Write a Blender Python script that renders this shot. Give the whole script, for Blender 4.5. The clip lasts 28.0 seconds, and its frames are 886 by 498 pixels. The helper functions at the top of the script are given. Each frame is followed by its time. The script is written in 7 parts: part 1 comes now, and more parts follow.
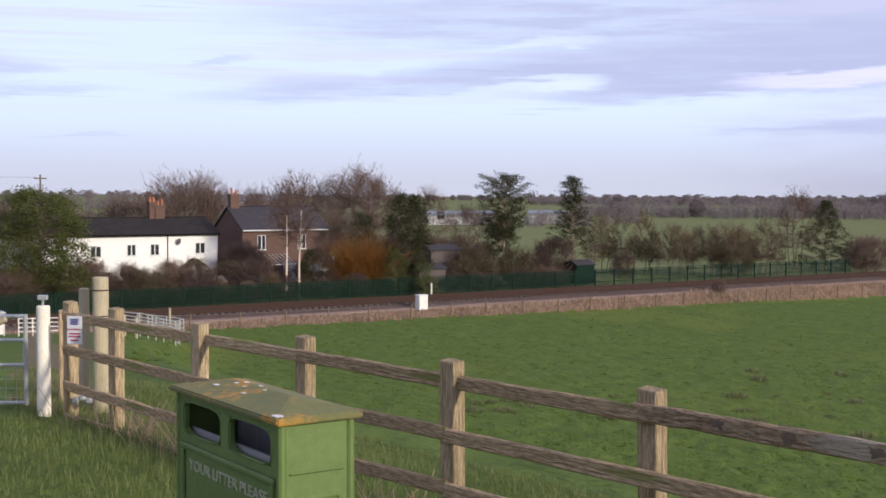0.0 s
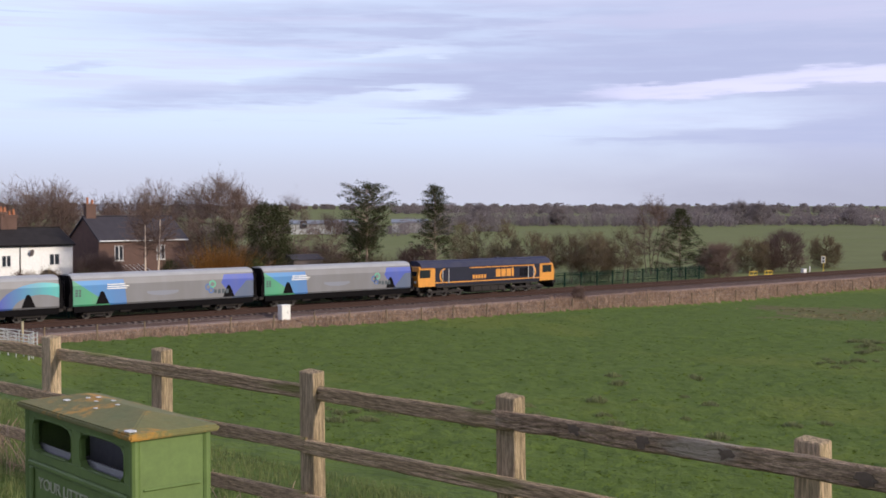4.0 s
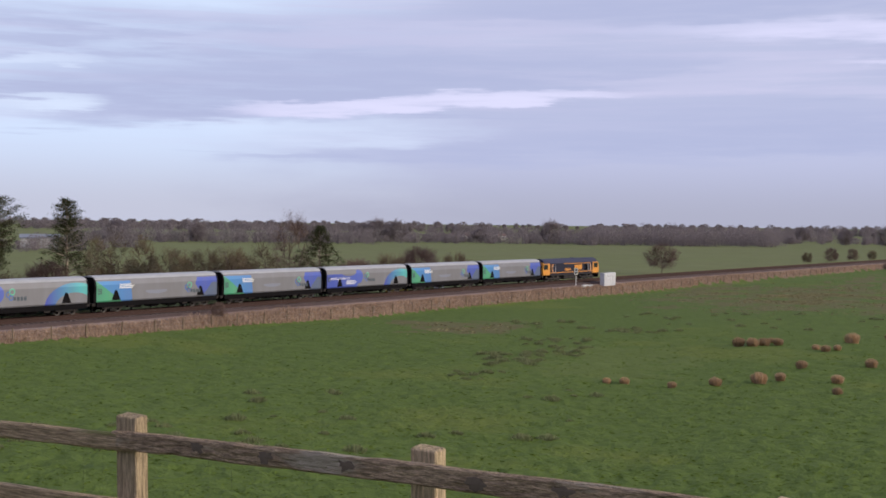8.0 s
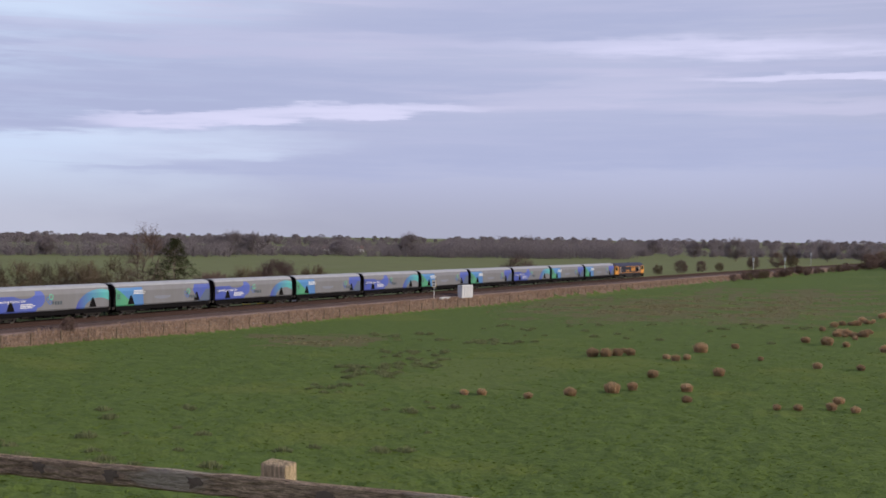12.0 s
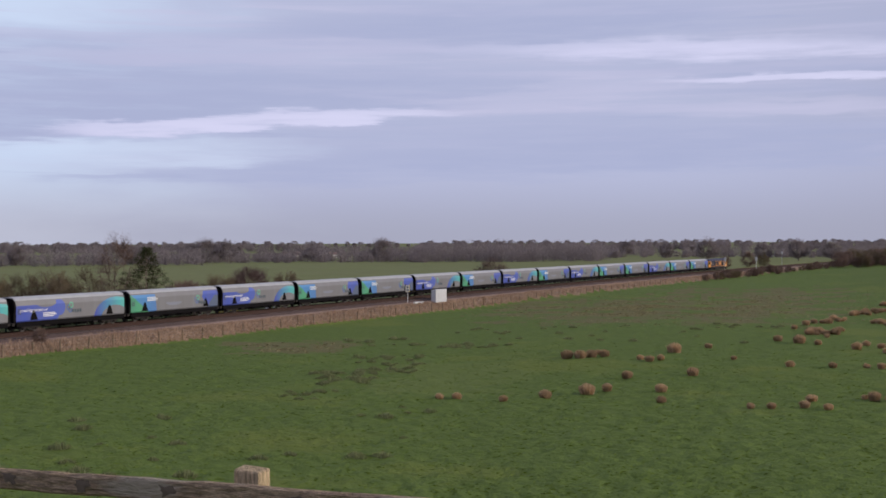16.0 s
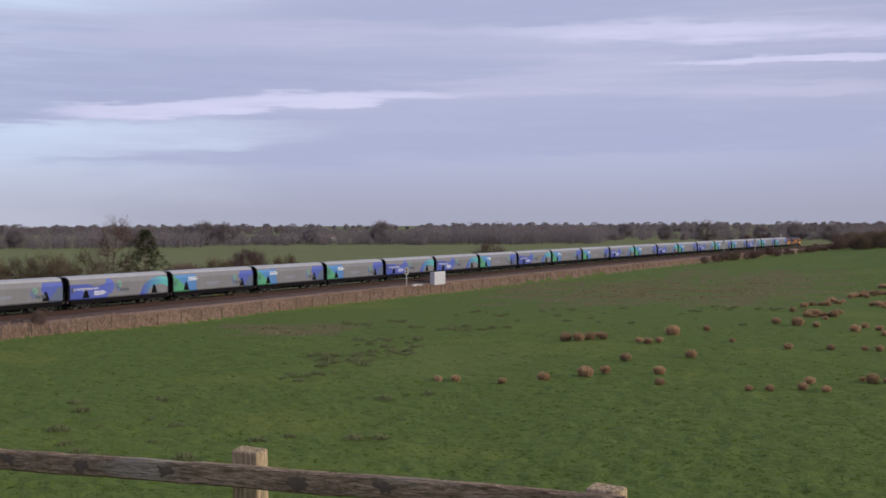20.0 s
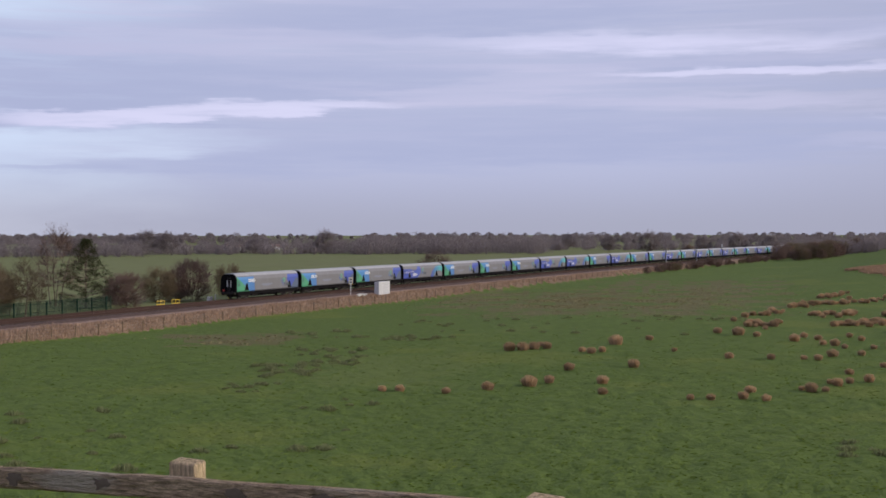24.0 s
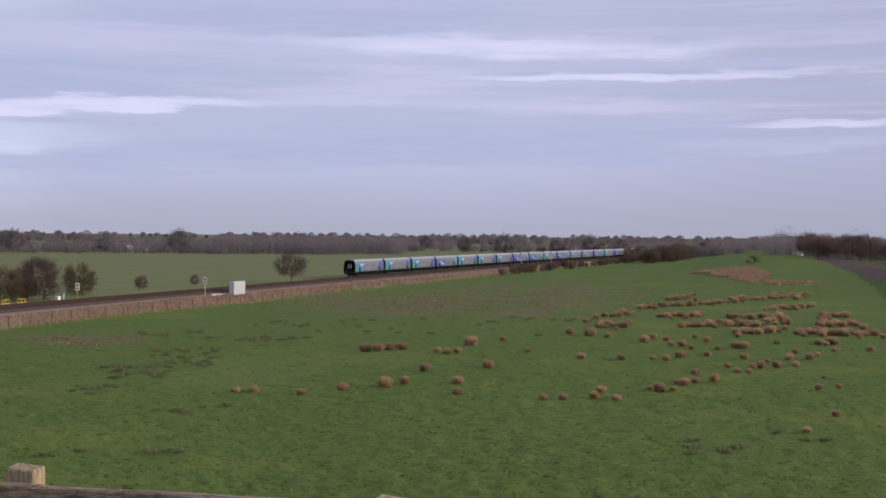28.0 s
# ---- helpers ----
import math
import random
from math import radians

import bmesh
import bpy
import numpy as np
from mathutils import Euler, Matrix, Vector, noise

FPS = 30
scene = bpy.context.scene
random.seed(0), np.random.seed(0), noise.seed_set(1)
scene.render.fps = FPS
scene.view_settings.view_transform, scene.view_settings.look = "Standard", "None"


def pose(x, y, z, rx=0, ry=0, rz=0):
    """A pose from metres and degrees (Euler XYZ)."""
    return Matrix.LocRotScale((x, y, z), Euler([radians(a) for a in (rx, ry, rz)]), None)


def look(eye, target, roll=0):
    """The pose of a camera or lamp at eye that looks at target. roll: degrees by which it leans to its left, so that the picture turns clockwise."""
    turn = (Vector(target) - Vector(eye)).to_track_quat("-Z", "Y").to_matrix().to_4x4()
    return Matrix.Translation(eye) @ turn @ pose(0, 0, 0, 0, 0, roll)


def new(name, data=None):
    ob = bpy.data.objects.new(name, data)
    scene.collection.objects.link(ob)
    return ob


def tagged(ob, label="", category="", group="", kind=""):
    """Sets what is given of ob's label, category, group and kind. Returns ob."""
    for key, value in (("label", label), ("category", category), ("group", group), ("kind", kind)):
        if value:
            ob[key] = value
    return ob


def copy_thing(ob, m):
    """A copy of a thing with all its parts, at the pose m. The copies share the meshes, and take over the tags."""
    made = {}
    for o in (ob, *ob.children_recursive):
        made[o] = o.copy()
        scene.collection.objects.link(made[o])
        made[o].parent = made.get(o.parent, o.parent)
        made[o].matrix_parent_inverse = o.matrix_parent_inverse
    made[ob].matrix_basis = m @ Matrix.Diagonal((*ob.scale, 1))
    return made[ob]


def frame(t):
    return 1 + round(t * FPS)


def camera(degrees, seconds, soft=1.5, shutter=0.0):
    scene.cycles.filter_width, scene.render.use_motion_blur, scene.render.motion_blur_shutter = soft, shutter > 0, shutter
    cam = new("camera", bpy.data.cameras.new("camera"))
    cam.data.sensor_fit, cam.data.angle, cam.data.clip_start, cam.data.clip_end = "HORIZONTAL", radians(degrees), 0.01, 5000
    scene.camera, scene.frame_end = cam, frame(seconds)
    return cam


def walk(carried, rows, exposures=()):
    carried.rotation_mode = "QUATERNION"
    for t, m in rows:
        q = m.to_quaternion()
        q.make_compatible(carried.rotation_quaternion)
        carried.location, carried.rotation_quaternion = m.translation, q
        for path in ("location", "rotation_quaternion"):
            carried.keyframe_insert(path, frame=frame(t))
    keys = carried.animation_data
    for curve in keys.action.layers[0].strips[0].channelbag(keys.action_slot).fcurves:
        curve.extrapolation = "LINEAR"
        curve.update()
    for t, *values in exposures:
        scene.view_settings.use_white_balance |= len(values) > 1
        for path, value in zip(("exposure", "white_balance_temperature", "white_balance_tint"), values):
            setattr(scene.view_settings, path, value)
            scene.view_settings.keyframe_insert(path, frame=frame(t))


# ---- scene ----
# The camera stands on a tripod at the head of the bank and pans after the train.
cam = camera(38.90, 28.0, soft=1.7)
ROWS = [
    (0.0, 0.011, 0.331, 2.309, -1.07, -2.51, 0.16),
    (0.5, 0.010, 0.332, 2.307, -0.61, -2.64, 0.28),
    (1.0, 0.012, 0.336, 2.306, -0.69, -2.81, 0.01),
    (1.5, 0.012, 0.339, 2.306, -0.92, -2.77, 0.05),
    (2.0, 0.014, 0.339, 2.309, -1.27, -2.64, 0.08),
    (2.5, 0.012, 0.339, 2.310, -1.49, -2.50, 0.11),
    (4.5, 0.054, 0.334, 2.311, -9.88, -1.92, 0.07),
    (5.0, 0.069, 0.330, 2.311, -12.23, -1.76, 0.17),
    (5.5, 0.083, 0.326, 2.308, -14.64, -1.68, 0.15),
    (6.0, 0.094, 0.323, 2.307, -16.54, -1.56, 0.31),
    (6.5, 0.107, 0.319, 2.308, -18.65, -1.46, 0.59),
    (7.0, 0.116, 0.316, 2.307, -20.71, -1.37, 0.41),
    (7.5, 0.120, 0.315, 2.306, -22.29, -1.25, 0.48),
    (8.0, 0.126, 0.312, 2.305, -23.61, -1.24, 0.64),
    (8.5, 0.130, 0.309, 2.306, -24.83, -1.25, 0.87),
    (9.0, 0.137, 0.305, 2.305, -26.01, -1.26, 0.86),
    (9.5, 0.141, 0.304, 2.306, -26.62, -1.22, 0.56),
    (10.0, 0.147, 0.302, 2.307, -27.60, -1.20, 0.31),
    (10.5, 0.151, 0.300, 2.306, -28.25, -0.93, 0.28),
    (11.0, 0.153, 0.298, 2.305, -28.65, -0.73, 0.28),
    (11.5, 0.158, 0.296, 2.304, -29.29, -0.53, 0.69),
    (12.0, 0.160, 0.294, 2.305, -30.06, -0.59, 0.66),
    (12.5, 0.160, 0.294, 2.303, -30.66, -0.69, 0.66),
    (14.5, 0.173, 0.287, 2.301, -32.40, -0.75, -0.08),
    (15.0, 0.173, 0.287, 2.298, -31.98, -0.55, -0.13),
    (15.5, 0.173, 0.287, 2.298, -31.44, -0.36, -0.40),
    (16.0, 0.171, 0.287, 2.296, -31.29, -0.38, -0.23),
    (16.5, 0.171, 0.287, 2.294, -31.41, -0.71, 0.01),
    (17.0, 0.174, 0.286, 2.296, -31.54, -1.05, -0.05),
    (17.5, 0.175, 0.285, 2.296, -31.51, -1.07, -0.20),
    (18.0, 0.175, 0.285, 2.293, -31.38, -1.06, -0.10),
    (18.5, 0.174, 0.285, 2.292, -31.36, -0.98, -0.17),
    (19.0, 0.174, 0.284, 2.290, -31.53, -0.98, -0.26),
    (19.5, 0.176, 0.284, 2.290, -31.43, -0.97, -0.24),
    (20.0, 0.177, 0.282, 2.289, -31.34, -1.18, -0.24),
    (20.5, 0.180, 0.281, 2.290, -31.73, -1.30, -0.52),
    (21.0, 0.185, 0.279, 2.292, -32.34, -1.30, -0.74),
    (21.5, 0.186, 0.278, 2.291, -32.51, -1.32, -0.69),
    (23.5, 0.193, 0.274, 2.290, -33.21, -0.80, -0.41),
    (24.0, 0.196, 0.271, 2.291, -33.87, -0.74, -0.08),
    (24.5, 0.199, 0.270, 2.294, -34.70, -0.55, -0.03),
    (25.0, 0.203, 0.266, 2.294, -35.49, -0.50, -0.13),
    (25.5, 0.208, 0.263, 2.292, -36.68, -0.50, -0.03),
    (26.0, 0.210, 0.261, 2.292, -37.67, -0.53, 0.07),
    (26.5, 0.213, 0.260, 2.294, -38.49, -0.61, 0.55),
    (27.0, 0.219, 0.258, 2.298, -39.01, -0.59, 0.72),
    (27.5, 0.222, 0.255, 2.297, -39.57, -0.56, 0.73),
    (28.0, 0.224, 0.253, 2.299, -40.38, -0.69, 0.50),
]
walk(cam, [(t, pose(x, y, z, 90 + pitch, 0, yaw) @ pose(0, 0, 0, 0, 0, roll)) for t, x, y, z, yaw, pitch, roll in ROWS],
     [(0.0, 0.44), (2.5, 0.42), (5.0, 0.28), (8.0, 0.22), (11.0, 0.14), (16.0, 0.05), (20.0, 0.03), (24.0, 0.1), (28.0, 0.15)])

# ---- levels and lines of the plan (metres) ----
RAIL = -7.75            # top of the rails
FIELD = -9.5            # the pasture
BEYOND = -8.25          # the land behind the railway
TRACK_D, TRACK_PHI, TRACK_K, PITCH = 103.28, 0.59662, 8.436e-5, 19.357
ALONG = np.array([math.cos(TRACK_PHI), math.sin(TRACK_PHI)])
ACROSS = np.array([-math.sin(TRACK_PHI), math.cos(TRACK_PHI)])


def line(s, side=0.0):
    """A point beside the down line, s metres along it; side > 0 is the far side."""
    w = max(0.0, s)
    p = ACROSS * (TRACK_D - TRACK_K * w * w + side) + ALONG * s
    return p[0], p[1], TRACK_PHI - 2 * TRACK_K * w


def bearing(deg, d):
    """The place d metres away at so many degrees left of the y axis."""
    return -d * math.sin(radians(deg)), d * math.cos(radians(deg))


def sstep(v, a, b):
    q = np.clip((v - a) / (b - a), 0, 1)
    return q * q * (3 - 2 * q)


FENCE_AT, FENCE_OUT = np.array([1.38, 7.73]), np.array([0.79, 0.61])


def lumps(x, y, size, seed=0.0):
    return (np.sin(x / size + seed) * np.cos(y / size * 1.13 + 2 * seed) + np.sin((x * 0.6 + y * 0.8) / size * 1.9 + seed * 3)
            * np.cos((x * 0.8 - y * 0.6) / size * 1.7 + seed)) * 0.5


def height(x, y):
    """The lie of the land: bank top, bank, pasture, railway bed, the plain behind and the hill."""
    x, y = np.asarray(x, float), np.asarray(y, float)
    r, az = np.hypot(x, y), np.degrees(np.arctan2(-x, y))
    f = (x - FENCE_AT[0]) * FENCE_OUT[0] + (y - FENCE_AT[1]) * FENCE_OUT[1]
    field = np.interp(az, (-60, -45, -38, -32, -19, -13, -6, 1, 8, 20), (-9.4, -9.4, -9.5, -9.75, -9.45, -9.2, -8.9, -8.65, -8.4, -8.2))
    bank = field * sstep(f, 0.6, 27.0) - 0.25 * sstep(f, -1.0, 0.6)
    ramp = -0.15 - 0.094 * np.maximum(0, r - 13.5)
    ramp = np.maximum(ramp, BEYOND)
    z = bank + (ramp - bank) * sstep(az, 8.5, 13.5) * sstep(f, 0.5, 4.0)
    z = np.where(az > 60, 0 * z, z)
    z = z + 0.16 * lumps(x, y, 17.0, 1.3) * sstep(r, 30, 60) + 0.03 * lumps(x, y, 2.3, 0.4) * sstep(r, 4, 12)
    rough = 0.05 * lumps(x, y, 0.47, 0.4) + 0.045 * lumps(x * 0.8 + y * 0.6, y * 0.8 - x * 0.6, 0.33, 1.7) + 0.06 * lumps(x * 0.5 - y * 0.87, y * 0.5 + x * 0.87, 0.85, 2.9)
    z = z + rough * (sstep(r, 20, 32) * (1 - 0.8 * sstep(r, 95, 150)) * (1 - sstep(az, 12, 15)))
    # the hill with the second line on it
    rise = np.interp(-az, (46.5, 49, 51.7, 52.5, 53.2, 54.2, 55.4, 57, 58.3, 60, 75), (0, 0.35, 1.6, 2.5, 3.4, 4.4, 5.0, 4.2, 3.5, 2.8, 2.6))
    far_foot = np.interp(-az, (49, 51.7, 53.2, 55.4, 57, 58.3, 60, 75), (330, 360, 440, 480, 460, 390, 320, 250))
    z = z + rise * sstep(r, 210, far_foot) * (1 - sstep(-az, 100, 140))
    # railway bed
    s = x * ALONG[0] + y * ALONG[1]
    u = x * ACROSS[0] + y * ACROSS[1] - (TRACK_D - TRACK_K * np.clip(s, 0, 900) ** 2)
    bed = RAIL - 0.75
    near = z + (bed - z) * sstep(u, -10.5, -7.2)
    far = bed + (BEYOND - bed) * sstep(u, 4.0, 7.0) + 0.25 * lumps(x, y, 40.0, 2.0) * sstep(u, 20, 60)
    far = far + 1.0 * sstep(r, 900, 1500) + 6 * sstep(az, 9, 14) * sstep(r, 1200, 2400)
    z = np.where((s < 1300) & (s > -800), np.where(u > -3.0, far, near), z)
    z = np.where((s >= 1300) | (s <= -800), np.where(u > -3.0, far, z), z)
    return z


def hz(x, y):
    return float(height(x, y))


# ---- daylight: hazy winter sun from the right, streaked cloud ----
SUN_FROM = Vector((0.73, -0.61, 0.33)).normalized()
sun = new("sun", bpy.data.lights.new("sun", "SUN"))
sun.data.energy, sun.data.angle, sun.data.color = 2.75, radians(3.0), (1.0, 0.89, 0.74)
sun.matrix_world = look((0, 0, 60), Vector((0, 0, 60)) - SUN_FROM)


def build_world():
    world = bpy.data.worlds.new("sky")
    scene.world = world
    world.use_nodes = True
    nt = world.node_tree
    nt.nodes.clear()
    N, Lk = nt.nodes.new, nt.links.new

    def math_node(op, a, b=None, clamp=False):
        n = N("ShaderNodeMath")
        n.operation, n.use_clamp = op, clamp
        for i, v in enumerate((a, b)):
            if v is None:
                continue
            if isinstance(v, (int, float)):
                n.inputs[i].default_value = v
            else:
                Lk(v, n.inputs[i])
        return n.outputs[0]

    sky = N("ShaderNodeTexSky")
    sky.sky_type, sky.sun_disc = "NISHITA", False
    sky.sun_elevation, sky.sun_rotation = math.asin(SUN_FROM.z), math.atan2(SUN_FROM.x, SUN_FROM.y)
    sky.air_density, sky.dust_density = 1.0, 2.0
    skyc = N("ShaderNodeMixRGB")
    skyc.blend_type = "MULTIPLY"
    skyc.inputs[0].default_value, skyc.inputs[2].default_value = 1.0, (0.10, 0.10, 0.10, 1)
    Lk(sky.outputs[0], skyc.inputs[1])
    co = N("ShaderNodeTexCoord")
    sep = N("ShaderNodeSeparateXYZ")
    Lk(co.outputs["Generated"], sep.inputs[0])
    up = math_node("MAXIMUM", sep.outputs[2], 0.0)
    den = math_node("ADD", up, 0.09)
    comb = N("ShaderNodeCombineXYZ")
    Lk(math_node("DIVIDE", sep.outputs[0], den), comb.inputs[0])
    Lk(math_node("DIVIDE", sep.outputs[1], den), comb.inputs[1])
    rotate = N("ShaderNodeMapping")
    rotate.vector_type = "TEXTURE"
    rotate.inputs["Rotation"].default_value = (0, 0, radians(124))
    rotate.inputs["Scale"].default_value = (2.8, 0.95, 1)
    rotate.inputs["Location"].default_value = (0.7, 0.35, 0)
    Lk(comb.outputs[0], rotate.inputs[0])

    def noise_of(scale, detail, rough, dist):
        t = N("ShaderNodeTexNoise")
        t.inputs["Scale"].default_value, t.inputs["Detail"].default_value = scale, detail
        t.inputs["Roughness"].default_value, t.inputs["Distortion"].default_value = rough, dist
        Lk(rotate.outputs[0], t.inputs["Vector"])
        return t.outputs[0]

    def mix(f, a, b):
        n = N("ShaderNodeMixRGB")
        for i, v in enumerate((f, a, b)):
            if isinstance(v, (tuple, float)):
                n.inputs[i].default_value = v
            else:
                Lk(v, n.inputs[i])
        return n.outputs[0]

    def fade(v, lo, hi):
        m = N("ShaderNodeMapRange")
        m.interpolation_type = "SMOOTHSTEP"
        m.inputs[1].default_value, m.inputs[2].default_value = lo, hi
        Lk(v, m.inputs[0])
        return m.outputs[0]

    # open cloud high overhead, beyond the streaked layer
    big = noise_of(0.55, 7.0, 0.57, 0.9)
    thin = noise_of(1.1, 5.0, 0.55, 0.5)
    sheet = mix(fade(thin, 0.40, 0.66), (0.36, 0.37, 0.535, 1), (0.45, 0.455, 0.63, 1))
    high = mix(fade(big, 0.38, 0.52), (0.515, 0.59, 0.785, 1), sheet)
    high = mix(0.06, high, skyc.outputs[0])

    # the low sky by bearing and elevation in degrees, stirred a little by noise
    DARK, PALE, BRIGHT, PINK = (0.387, 0.424, 0.622, 1), (0.60, 0.68, 0.86, 1), (0.635, 0.635, 0.85, 1), (0.53, 0.53, 0.72, 1)
    az = math_node("MULTIPLY", math_node("ARCTAN2", math_node("MULTIPLY", sep.outputs[0], -1.0), sep.outputs[1]), 57.2958)
    el = math_node("MULTIPLY", math_node("ARCSINE", sep.outputs[2]), 57.2958)

    def stir(sa, se, detail, rough):
        cv = N("ShaderNodeCombineXYZ")
        Lk(math_node("MULTIPLY", az, sa), cv.inputs[0]), Lk(math_node("MULTIPLY", el, se), cv.inputs[1])
        t = N("ShaderNodeTexNoise")
        t.inputs["Scale"].default_value, t.inputs["Detail"].default_value, t.inputs["Roughness"].default_value = 1.0, detail, rough
        Lk(cv.outputs[0], t.inputs["Vector"])
        return t.outputs[0]

    wave, fray, wisps = stir(0.13, 0.5, 4.0, 0.55), stir(0.2, 2.4, 5.0, 0.62), stir(0.06, 1.5, 5.0, 0.6)
    el2 = math_node("ADD", el, math_node("ADD", math_node("MULTIPLY", math_node("SUBTRACT", wave, 0.5), 1.3), math_node("MULTIPLY", math_node("SUBTRACT", fray, 0.5), 0.9)))
    az2 = math_node("ADD", az, math_node("MULTIPLY", math_node("SUBTRACT", fray, 0.5), 5.0))

    def streak(under, az0, el0, half_az, half_el, slope, amount, colour):
        """A long thin sheet of cloud with soft, frayed edges."""
        da = math_node("SUBTRACT", az2, az0)
        u = math_node("DIVIDE", da, half_az)
        v = math_node("DIVIDE", math_node("SUBTRACT", math_node("SUBTRACT", el2, el0), math_node("MULTIPLY", da, slope)), half_el)
        r = math_node("ADD", math_node("MULTIPLY", u, u), math_node("MULTIPLY", v, v))
        m = math_node("MULTIPLY", math_node("SUBTRACT", 1.0, fade(r, 0.0, 1.3)), math_node("ADD", 0.55, math_node("MULTIPLY", fade(fray, 0.34, 0.66), 0.5)), True)
        return mix(math_node("MULTIPLY", m, amount), under, colour)

    clear = mix(fade(el, 0.3, 4.2), (0.47, 0.488, 0.605, 1), (0.56, 0.655, 0.85, 1))
    grey = mix(fade(el, 0.0, 3.5), (0.368, 0.378, 0.492, 1), (0.445, 0.475, 0.662, 1))
    east = fade(math_node("ADD", math_node("MULTIPLY", az, -1.0), math_node("MULTIPLY", math_node("SUBTRACT", wave, 0.5), 16.0)), 10.0, 27.0)
    c = mix(east, clear, grey)
    c = mix(math_node("MULTIPLY", fade(az, -40.0, -60.0), 0.5), c, (0.335, 0.34, 0.45, 1))
    c = mix(math_node("MULTIPLY", fade(wisps, 0.46, 0.62), math_node("MULTIPLY", fade(el, 2.2, 6.5), 0.55)), c, PINK)
    c = mix(math_node("MULTIPLY", fade(wisps, 0.40, 0.24), fade(el, 1.2, 4.0)), c, DARK)
    c = streak(c, -7.6, 7.88, 17.3, 1.55, -0.002, 0.85, DARK)
    c = streak(c, -19.1, 7.82, 7.0, 1.94, 0.004, 0.6, DARK)
    c = streak(c, 1.3, 4.92, 10.1, 0.71, -0.071, 0.75, DARK)
    c = streak(c, -14.5, 5.71, 14.4, 1.36, -0.015, 0.9, DARK)
    c = streak(c, -11.7, 4.59, 7.9, 0.45, -0.026, 0.6, DARK)
    c = streak(c, -16.1, 5.98, 15.7, 1.68, -0.055, 0.8, DARK)
    c = streak(c, -16.3, 5.86, 8.8, 1.36, -0.083, 0.6, DARK)
    c = streak(c, 20.0, 5.19, 4.2, 0.65, -0.047, 0.6, DARK)
    c = streak(c, 17.8, 4.35, 5.4, 0.29, -0.046, 0.5, DARK)
    c = streak(c, 8.7, 5.93, 1.9, 0.26, -0.092, 0.6, DARK)
    c = streak(c, 15.2, 2.56, 2.0, 0.19, -0.071, 0.4, DARK)
    c = streak(c, -16.8, 3.02, 4.0, 0.23, -0.035, 0.5, DARK)
    c = streak(c, -24.1, 3.18, 11.5, 0.39, -0.031, 0.6, DARK)
    c = streak(c, -32.4, 3.49, 14.9, 0.71, -0.029, 0.65, DARK)
    c = streak(c, -40.9, 4.12, 21.7, 1.10, -0.013, 0.7, DARK)
    c = streak(c, -32.6, 5.27, 11.5, 0.58, -0.042, 0.5, DARK)
    c = streak(c, -28.5, 2.73, 10.5, 0.26, -0.007, 0.35, DARK)
    c = streak(c, -46.0, 4.21, 18.4, 1.29, 0.013, 0.6, DARK)
    c = streak(c, -34.3, 9.80, 12.2, 1.10, -0.015, 0.8, DARK)
    c = streak(c, -31.5, 9.35, 12.9, 1.16, -0.039, 0.7, DARK)
    c = streak(c, -56.4, 9.18, 11.6, 1.48, 0.059, 0.55, DARK)
    c = streak(c, -27.6, 6.85, 9.9, 1.10, -0.043, 0.75, DARK)
    c = streak(c, -51.2, 7.52, 12.7, 0.52, 0.001, 0.7, DARK)
    c = streak(c, -52.0, 6.44, 11.8, 0.39, 0.009, 0.55, DARK)
    c = streak(c, -5.8, 5.15, 2.5, 0.32, -0.083, 0.6, PALE)
    c = streak(c, -6.2, 5.02, 2.5, 0.45, -0.089, 0.8, PALE)
    c = streak(c, -5.6, 6.73, 3.1, 0.29, -0.084, 0.7, PALE)
    c = streak(c, -5.4, 4.82, 2.9, 0.45, -0.066, 0.6, PALE)
    c = streak(c, -17.8, 5.04, 4.1, 0.39, -0.047, 0.7, BRIGHT)
    c = streak(c, -22.9, 5.37, 9.3, 0.42, -0.057, 0.85, BRIGHT)
    c = streak(c, -22.9, 5.35, 9.4, 0.39, -0.067, 0.8, BRIGHT)
    c = streak(c, -19.1, 4.06, 6.8, 0.71, 0.001, 0.55, PALE)
    c = streak(c, -21.7, 8.40, 12.3, 0.58, -0.037, 0.5, PINK)
    c = streak(c, -36.2, 6.47, 7.5, 0.71, -0.091, 0.55, PINK)
    c = streak(c, -43.7, 8.36, 9.5, 0.55, 0.018, 0.8, BRIGHT)
    c = streak(c, -47.0, 7.08, 5.9, 0.26, 0.008, 0.85, BRIGHT)
    c = streak(c, -45.9, 5.77, 7.2, 0.39, -0.000, 0.5, PINK)
    c = streak(c, -42.8, 8.58, 13.0, 0.45, 0.002, 0.55, BRIGHT)
    c = streak(c, -50.1, 7.06, 9.2, 0.23, -0.003, 0.85, BRIGHT)
    c = streak(c, -57.1, 4.96, 4.3, 0.16, -0.008, 0.8, BRIGHT)
    c = streak(c, -49.6, 5.79, 6.9, 0.39, -0.002, 0.45, PINK)
    c = streak(c, -55.3, 4.00, 6.2, 0.32, -0.023, 0.4, PINK)
    c = streak(c, -25.3, 5.57, 6.3, 0.26, -0.041, 0.7, BRIGHT)
    c2 = mix(fade(el, 10.0, 15.0), c, high)
    # round to the south and west the layer is as high overhead, thinned by haze
    c2 = mix(fade(math_node("ABSOLUTE", math_node("ADD", az, 20.0)), 55.0, 85.0), c2, mix(fade(el, 0.0, 8.0), (0.47, 0.48, 0.575, 1), high))
    bg = N("ShaderNodeBackground")
    bg.inputs["Strength"].default_value = 1.02
    Lk(c2, bg.inputs[0])
    out = N("ShaderNodeOutputWorld")
